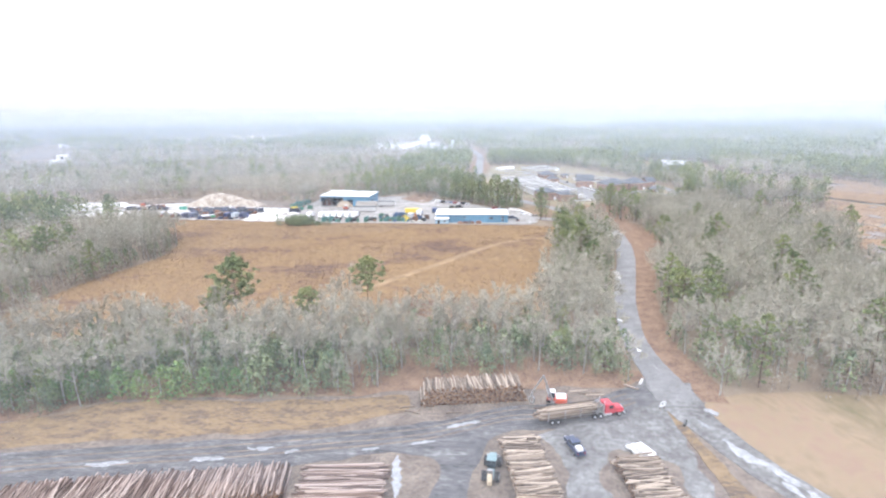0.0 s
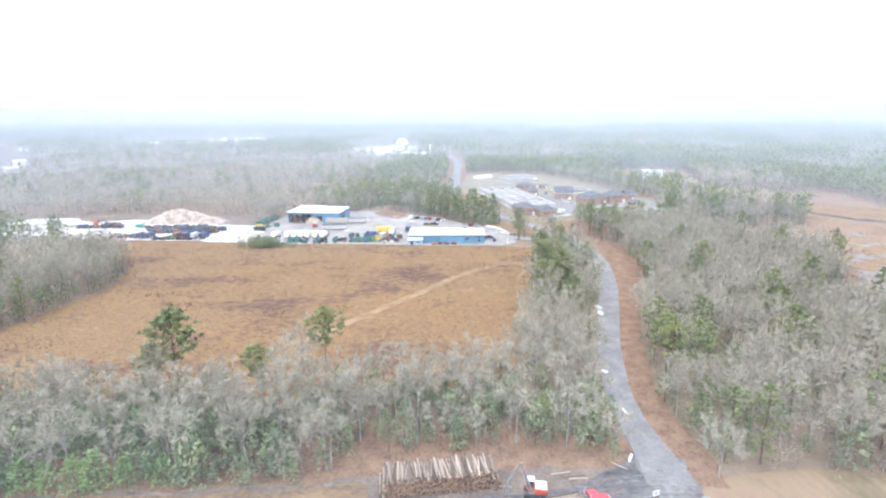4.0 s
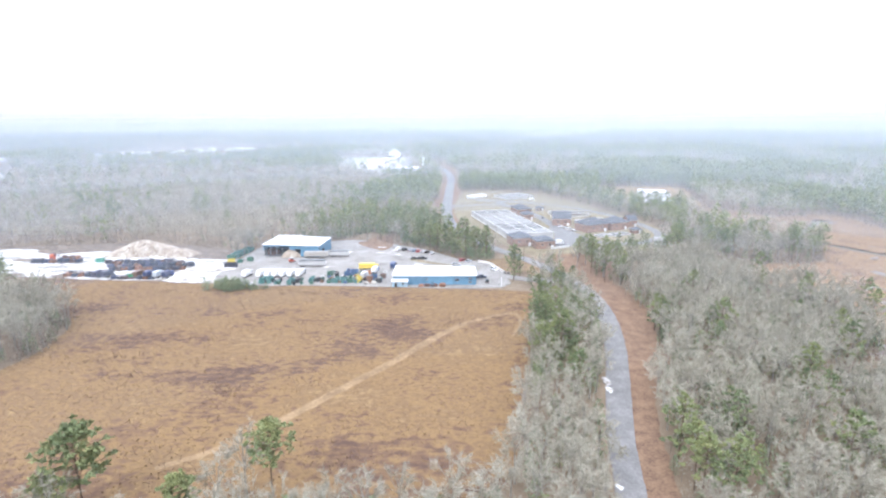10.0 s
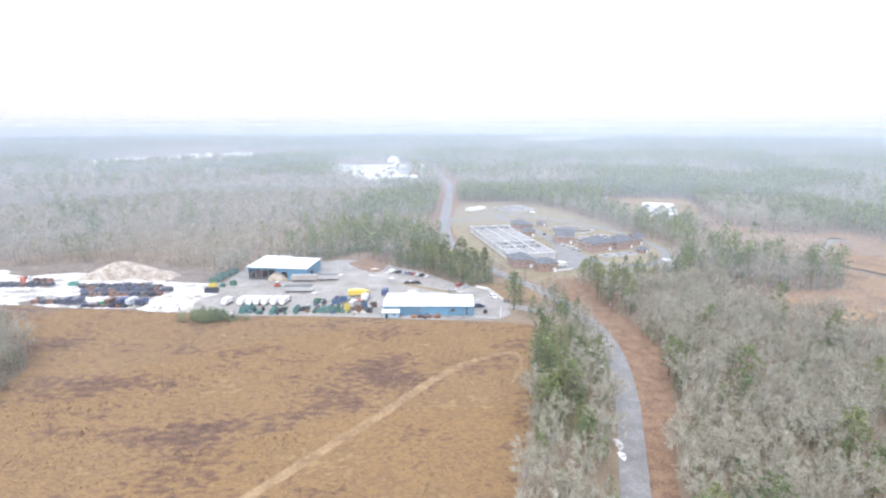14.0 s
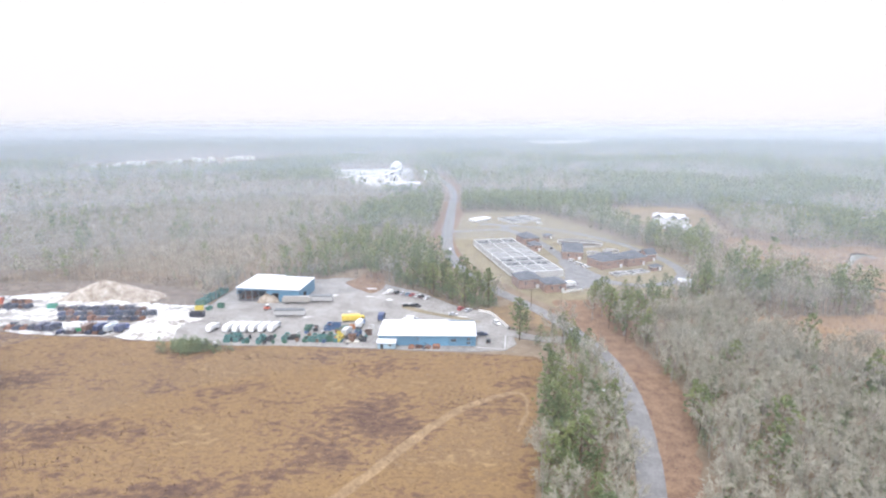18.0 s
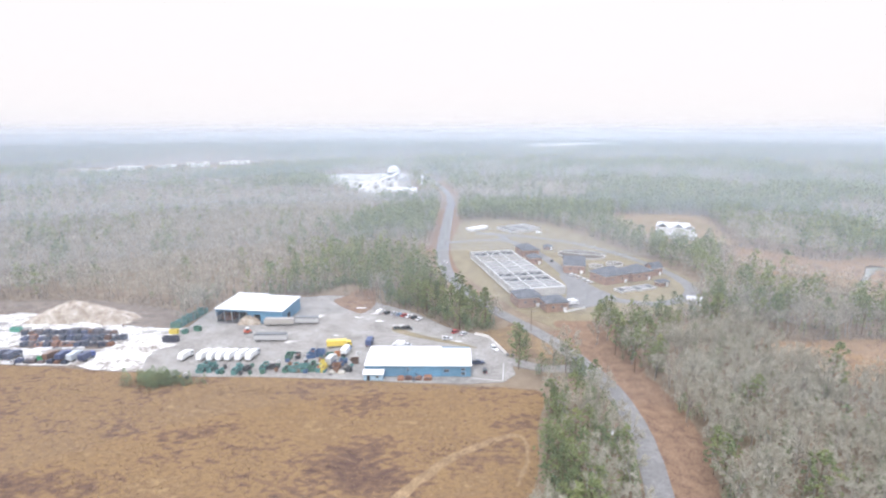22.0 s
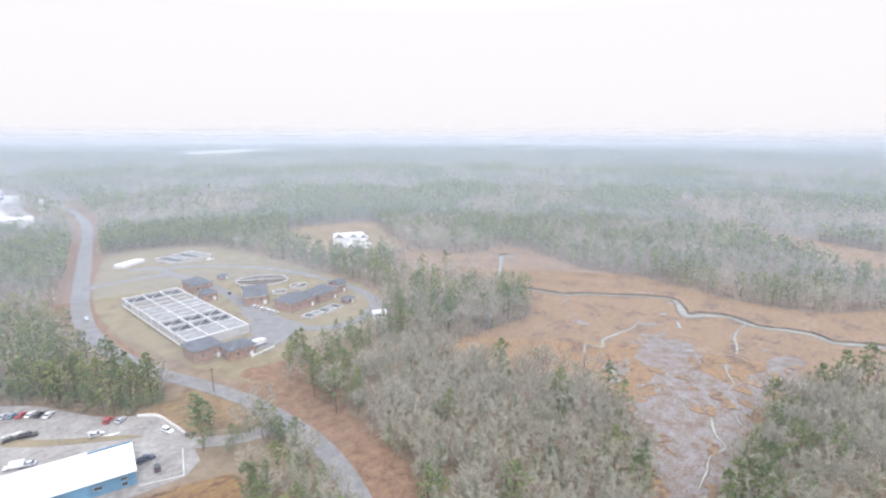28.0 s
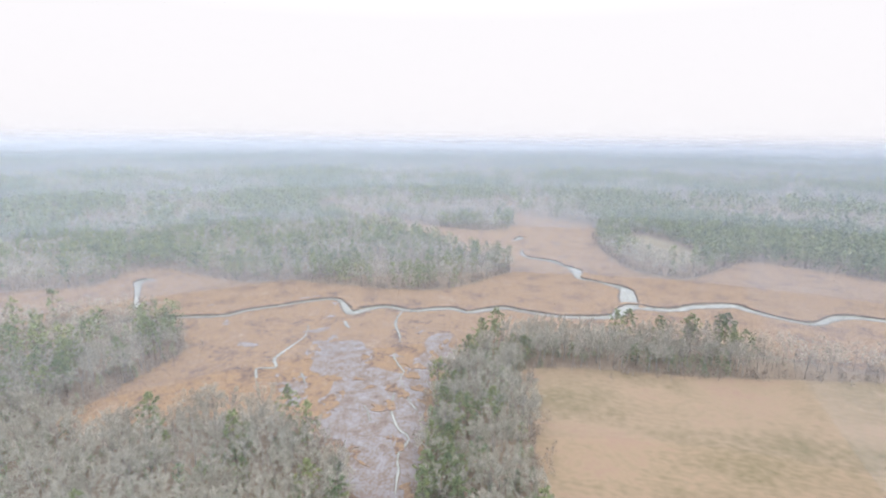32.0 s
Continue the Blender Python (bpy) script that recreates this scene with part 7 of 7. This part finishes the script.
patch("grass_bank", [(-98, 91), (-79, 100), (-50, 101), (-25, 103), (-14, 104), (-14, 98), (-30, 91.5), (-50, 88.5), (-84, 84), (-130, 76), (-180, 70), (-180, 80)], 0.07, M_BANKGRASS, "orange-brown rough grass below the wood", wob=1.6, size=6)
for k_, (x, y, a, b, t) in enumerate(((-18.6, 84.8, 1.7, 0.32, 14), (-8.6, 87.3, 2.4, 0.42, 18), (-1, 93.6, 3.6, 0.5, 22), (-33, 83.8, 1.4, 0.4, 10), (-48, 81, 3.4, 0.5, 8), (-66, 79, 4.2, 0.6, 8), (-39, 84.5, 3, 0.45, 8), (-12.5, 77.5, 0.75, 5.6, 6), (47.6, 95, 0.5, 1.6, 20), (50.6, 85.6, 1.3, 3.2, 24), (53.2, 82.6, 0.7, 1.8, 28), (54.6, 79.6, 1.0, 2.6, 26), (57, 74.5, 0.8, 2.0, 26), (54.2, 76.5, 0.6, 2.0, 20), (51.2, 99.7, 0.8, 1.4, 30), (58, 71, 1.0, 2, 30),
                      (49.5, 89.2, 0.5, 1.2, 24), (62, 64, 0.7, 2, 30))):
    c, s = math.cos(radians(t)), math.sin(radians(t))
    pts = [(x + a * math.cos(k) * c - b * math.sin(k) * s, y + a * math.cos(k) * s + b * math.sin(k) * c) for k in (0, 0.8, 1.6, 2.4, 3.1, 3.9, 4.7, 5.5)]
    patch("puddle", pts, (0.174 if x > 46 else 0.115) + 0.0012 * k_, M_POOL, "shallow grey rain puddle in the mud", "water", wob=0.6, size=1.0, steps=8)

patch("pile_dirt", [(3, 84), (8, 89.5), (14, 90), (17, 84), (17, 72), (15, 62), (6, 62), (3, 72)], 0.1, M_DIRT, "trampled brown mud round the log pile", wob=2.2, size=4)
patch("pile_dirt", [(24, 82), (28, 85), (34, 85.5), (37, 79), (37, 66), (24, 64), (23, 74)], 0.102, M_DIRT, "trampled brown mud round the log pile", wob=2.2, size=4)
for k in range(7):
    o = -3.2 + k * 1.05 + 0.3 * math.sin(k * 2.3)
    ribbon("wheel_rut", [(36 + 0.3 * o, 105 - o), (24, 99 - o), (8.5, 97.2 - o), (-8.6, 90.2 - o), (-30, 86 - o), (-50, 82.6 - o), (-84, 77.6 - o), (-120, 69 - o)], 0.32, 0.092 + 0.003 * k, M_DIRT if k % 2 else M_MUD,
           "wet wheel rut in the mud", "rut", wob=0.3, thick=0.1)


def log_mesh(seed, L, r, mat):
    """A slightly bent, tapered pole with sawn ends."""
    rg = random.Random(seed)
    bm = bmesh.new()
    n, rings = 8, []
    for j in range(4):
        f = j / 3
        rad = r * (1.1 - 0.3 * f)
        dy, dz = rg.uniform(-0.07, 0.07), rg.uniform(-0.03, 0.05)
        rings.append([bm.verts.new((L * (f - 0.5), dy + rad * math.cos(6.2832 * i / n), dz + rad * math.sin(6.2832 * i / n))) for i in range(n)])
    for a, b in zip(rings, rings[1:]):
        for i in range(n):
            bm.faces.new((a[i], a[(i + 1) % n], b[(i + 1) % n], b[i]))
    e0, e1 = bm.faces.new(rings[0][::-1]), bm.faces.new(rings[-1])
    e0.material_index = e1.material_index = 1
    me = finish(bm, "log", mat)
    me.materials.append(M_LOGEND)
    return me


def log_pile(label, m, width, height, depth_logs, L, mat, seed, r=0.17, top_mess=0.5, slope=0.35, messy=6.0):
    """Poles along local x, piled over the stretch `width` of local y; rows step in as they rise."""
    rg = random.Random(seed)
    meshes = [log_mesh(seed * 7 + k, L * rg.uniform(0.78, 1.12), r * rg.uniform(0.75, 1.3), mat) for k in range(8)]
    pile = thing("log_pile", label, "log pile", m)
    count, z, lay = 0, r, 0
    levels = int(height / (1.72 * r))
    for lay in range(levels):
        inset = slope * lay * r * 2
        n = int((width - 2 * inset) / (2.0 * r))
        outer = 3 if lay < levels - 2 else n
        for i in range(n):
            if min(i, n - 1 - i) >= outer and lay < levels - 2:
                continue
            y = -width / 2 + inset + (i + 0.5 * (lay % 2)) * (2.0 * r)
            part("log", rg.choice(meshes), None, pile, m=pose(rg.uniform(-0.55, 0.55), y, r + lay * 1.72 * r + rg.uniform(-0.03, 0.03), 0, rg.uniform(-1, 1), rg.uniform(-messy, messy) * (0.25 if lay < levels - 2 else 1) + (180 if rg.random() < 0.5 else 0)))
            count += 1
    bm = bmesh.new()
    for lay in range(levels - 2):
        inset = slope * lay * r * 2
        n = int((width - 2 * inset) / (2.0 * r))
        for i in range(3, n - 3):
            y, dx = -width / 2 + inset + (i + 0.5 * (lay % 2)) * (2.0 * r), rg.uniform(-0.35, 0.35)
            z = r + lay * 1.72 * r
            tube((-L * 0.47 + dx, y, z), (L * 0.47 + dx, y, z), r * rg.uniform(0.8, 1.05), None, 7, bm)
    for f in bm.faces:
        if len(f.verts) == 7:
            f.material_index = 1
    me = finish(bm, "log_stack", mat)
    me.materials.append(M_ENDSTUFF)
    tagged(part("log_stack", me, None, pile), kind="stuff")
    return pile


log_pile("long pile of pale pine logs with brown sawn ends", pose(0.8, 104.2, 0.05, 0, 0, 98), 23.5, 4.2, 0, 5.6, M_LOG, 1, 0.19, slope=0.28, messy=9)
log_pile("tall tan pile of pine poles in the gravel lot", pose(10.6, 78.5, 0.08, 0, 0, 8), 17.5, 2.7, 0, 6.6, M_LOG, 2, 0.17, slope=0.3, messy=11)
log_pile("tan pile of pine poles beside the white van", pose(30.4, 74.5, 0.08, 0, 0, 6), 16.5, 2.4, 0, 7.4, M_LOG, 3, 0.17, slope=0.3, messy=11)
log_pile("wide red-brown pile of long poles along the mud road", pose(-48.6, 71.6, 0.06, 0, 0, 98), 36, 2.2, 0, 8.0, M_LOGRED, 4, 0.13, slope=0.22, messy=9)
log_pile("red-brown pile of long poles at its far end", pose(-72.5, 68.4, 0.06, 0, 0, 104), 11, 1.6, 0, 7.6, M_LOGRED, 5, 0.14, slope=0.3, messy=12)
log_pile("low red-brown pile of poles beside the puddle", pose(-21.2, 73.6, 0.06, 0, 0, 3), 10.5, 1.8, 0, 14.5, M_LOGRED, 6, 0.12, slope=0.25, messy=5)
rg = random.Random(8)
for k, (x, y, a) in enumerate(((-11.8, 97.6, -25), (-13, 99.5, 12), (-10.4, 98.6, 60), (27.4, 106.6, 10), (25, 107.4, 14), (28.2, 105.8, 4), (37.4, 109.6, -40), (-3, 97.6, 8))):
    tagged(new("log", log_mesh(100 + k, rg.uniform(3, 5), rg.uniform(0.12, 0.2), M_LOG)), "loose log lying on the mud", "log").matrix_basis = pose(x, y, 0.24, 0, 0, a)

# log truck
truck = thing("log_truck", "red semi truck with a trailer loaded with pine logs", "truck", pose(23.8, 96.9, 0.1, 0, 0, 15))
REDP = paint(0.5, 0.05, 0.07, 0.35)
part("frame_rail", box(-9.5, 8.2, -0.5, 0.5, 0.85, 1.1), M_STEEL, truck)
part("hood", prism([(6.6, 0.8), (8.6, 0.8), (8.7, 1.5), (8.4, 1.75), (6.6, 2.0)], -0.95, 0.95, bevel=0.08), REDP, truck)
cabp = part("cab", prism([(4.3, 0.8), (6.58, 0.8), (6.58, 1.95), (6.15, 2.95), (4.3, 3.05)], -1.2, 1.2, bevel=0.08), REDP, truck)
part("windshield", hexa(bmesh.new(), [(6.54, -1.05, 2.0), (6.62, -1.05, 2.0), (6.62, 1.05, 2.0), (6.54, 1.05, 2.0)], [(6.16, -1.0, 2.85), (6.24, -1.0, 2.85), (6.24, 1.0, 2.85), (6.16, 1.0, 2.85)]), M_GLASS, cabp)
for s in (-1, 1):
    part("side_window", box(5.2, 6.1, s * 1.2 - 0.02, s * 1.2 + 0.02, 1.95, 2.7), M_GLASS, cabp)
    part("exhaust_stack", tube((4.1, s * 1.0, 0.9), (4.1, s * 1.0, 3.7), 0.09, n=8), M_RIM, truck)
    part("fuel_tank", tube((4.2, s * 1.0, 0.75), (5.8, s * 1.0, 0.75), 0.33, n=10), M_RIM, truck)
    part("fender", prism([(6.9, 0.9), (8.3, 0.9), (8.1, 1.25), (7.1, 1.25)], s * 1.08 - 0.16, s * 1.08 + 0.16, bevel=0.05), REDP, truck)
part("grille", box(8.7, 8.78, -0.7, 0.7, 0.9, 1.6), M_RIM, truck)
part("bumper", box(8.75, 8.95, -1.15, 1.15, 0.5, 0.8, bevel=0.03), M_RIM, truck)
part("headache_rack", box(3.7, 3.85, -1.2, 1.2, 1.1, 3.0), M_STEEL, truck)
wheels(truck, (7.6, 3.4, 2.1, -6.0, -7.3), 1.05, 0.52, 0.32)
for x in (2.6, -1.2, -4.6, -8.2):
    for s in (-1, 1):
        part("stake", box(x - 0.08, x + 0.08, s * 1.25 - 0.06, s * 1.25 + 0.06, 1.0, 3.0), M_STEEL, truck)
    part("bolster", box(x - 0.12, x + 0.12, -1.3, 1.3, 1.1, 1.3), M_STEEL, truck)
rg = random.Random(21)
load = [log_mesh(200 + k, rg.uniform(10.5, 14.0), rg.uniform(0.12, 0.21), M_LOG) for k in range(6)]
for lay in range(6):
    for i in range(7):
        part("log", rg.choice(load), None, truck, m=pose(-3.6 + rg.uniform(-1.0, 0.8), -0.96 + i * 0.32 + 0.08 * (lay % 2), 1.48 + lay * 0.29 + rg.uniform(-0.05, 0.05), 0, rg.uniform(-0.7, 0.7), rg.uniform(-2, 2)))

tracked_machine(19.0, 101.4, 172, (0.55, 0.09, 0.04), "red and white log loader with its grey boom raised", 0.08, True, (5.2, 7.2))

# skidder tractor
sk = thing("log_skidder", "green log skidder with large tyres beside the pile", "tractor", pose(4.2, 79.2, 0.08, 0, 0, 82))
GP = paint(0.17, 0.25, 0.26)
part("front_frame", prism([(0.4, 0.9), (3.0, 0.9), (3.1, 1.5), (2.9, 2.0), (0.4, 2.2)], -0.65, 0.65, bevel=0.08), GP, sk)
part("cab", box(-0.9, 0.6, -0.75, 0.75, 1.5, 3.0, 0.08, 0.06, bevel=0.05), M_GLASS, sk)
part("cab_roof", box(-1.0, 0.7, -0.85, 0.85, 3.0, 3.12, bevel=0.03), GP, sk)
part("rear_frame", box(-3.2, -0.95, -0.6, 0.6, 0.9, 1.5, bevel=0.06), GP, sk)
part("arch", prism([(-3.4, 1.5), (-2.6, 1.5), (-3.2, 3.0), (-3.6, 3.0)], -0.5, 0.5), M_STEEL, sk)
part("grapple", prism([(-3.9, 0.2), (-3.5, 0.2), (-3.3, 1.2), (-3.6, 2.4), (-4.1, 1.2)], -0.4, 0.4, bevel=0.04), paint(0.6, 0.5, 0.36), sk)
part("blade", prism([(3.2, 0.3), (3.4, 0.3), (3.6, 1.1), (3.4, 1.1)], -1.2, 1.2), M_STEEL, sk)
wheels(sk, (2.0, -2.2), 1.15, 0.85, 0.75)

pickup(20.0, 86.2, 104, NAVY, "dark blue pickup with a white load standing on the gravel", (0.75, 0.75, 0.75), 0.1)
car(31.7, 84.6, 118, WHITE, "white car parked at the end of the log pile", "van").location.z = 0.1
sg = thing("notice_board", "small white notice board at the junction", "sign", pose(41.2, 100.4, 0.05, 0, 0, 20))
part("panel", box(-0.7, 0.7, -0.04, 0.04, 0.8, 1.9, bevel=0.01), paint(0.8, 0.8, 0.8), sg)
for s in (-0.55, 0.55):
    part("post", box(s - 0.05, s + 0.05, 0.043, 0.14, -0.3, 1.9), M_PINEBARK, sg)
for k in range(2):
    part("text_bar", box(-0.5, 0.5 - 0.2 * k, -0.052, -0.042, 1.55 - 0.35 * k, 1.68 - 0.35 * k), paint(0.2, 0.2, 0.22), sg)
for x, y, col, nm in ((40.5, 112.2, (0.75, 0.75, 0.74), "white"), (43.9, 95.2, (0.06, 0.06, 0.06), "black")):
    t = thing("road_barrier", f"{nm} low barrier beside the junction", "barrier", pose(x, y, 0.05, 0, 0, 60))
    part("beam", prism([(-1.2, 0.0), (1.2, 0.0), (1.1, 0.45), (-1.1, 0.45)], -0.25, 0.25, bevel=0.05), paint(*col), t)
    part("cap", box(-1.1, 1.1, -0.12, 0.12, 0.452, 0.6, bevel=0.03), paint(*col), t)
st = thing("marker_post", "small orange marker post on the verge", "post", pose(56.3, 137.2, 0.05))
part("shaft", tube((0, 0, -0.3), (0, 0, 1.1), 0.06, n=6), paint(0.65, 0.3, 0.05), st)
part("reflector", box(-0.12, 0.12, -0.08, -0.06, 0.8, 1.05), paint(0.75, 0.6, 0.1), st)
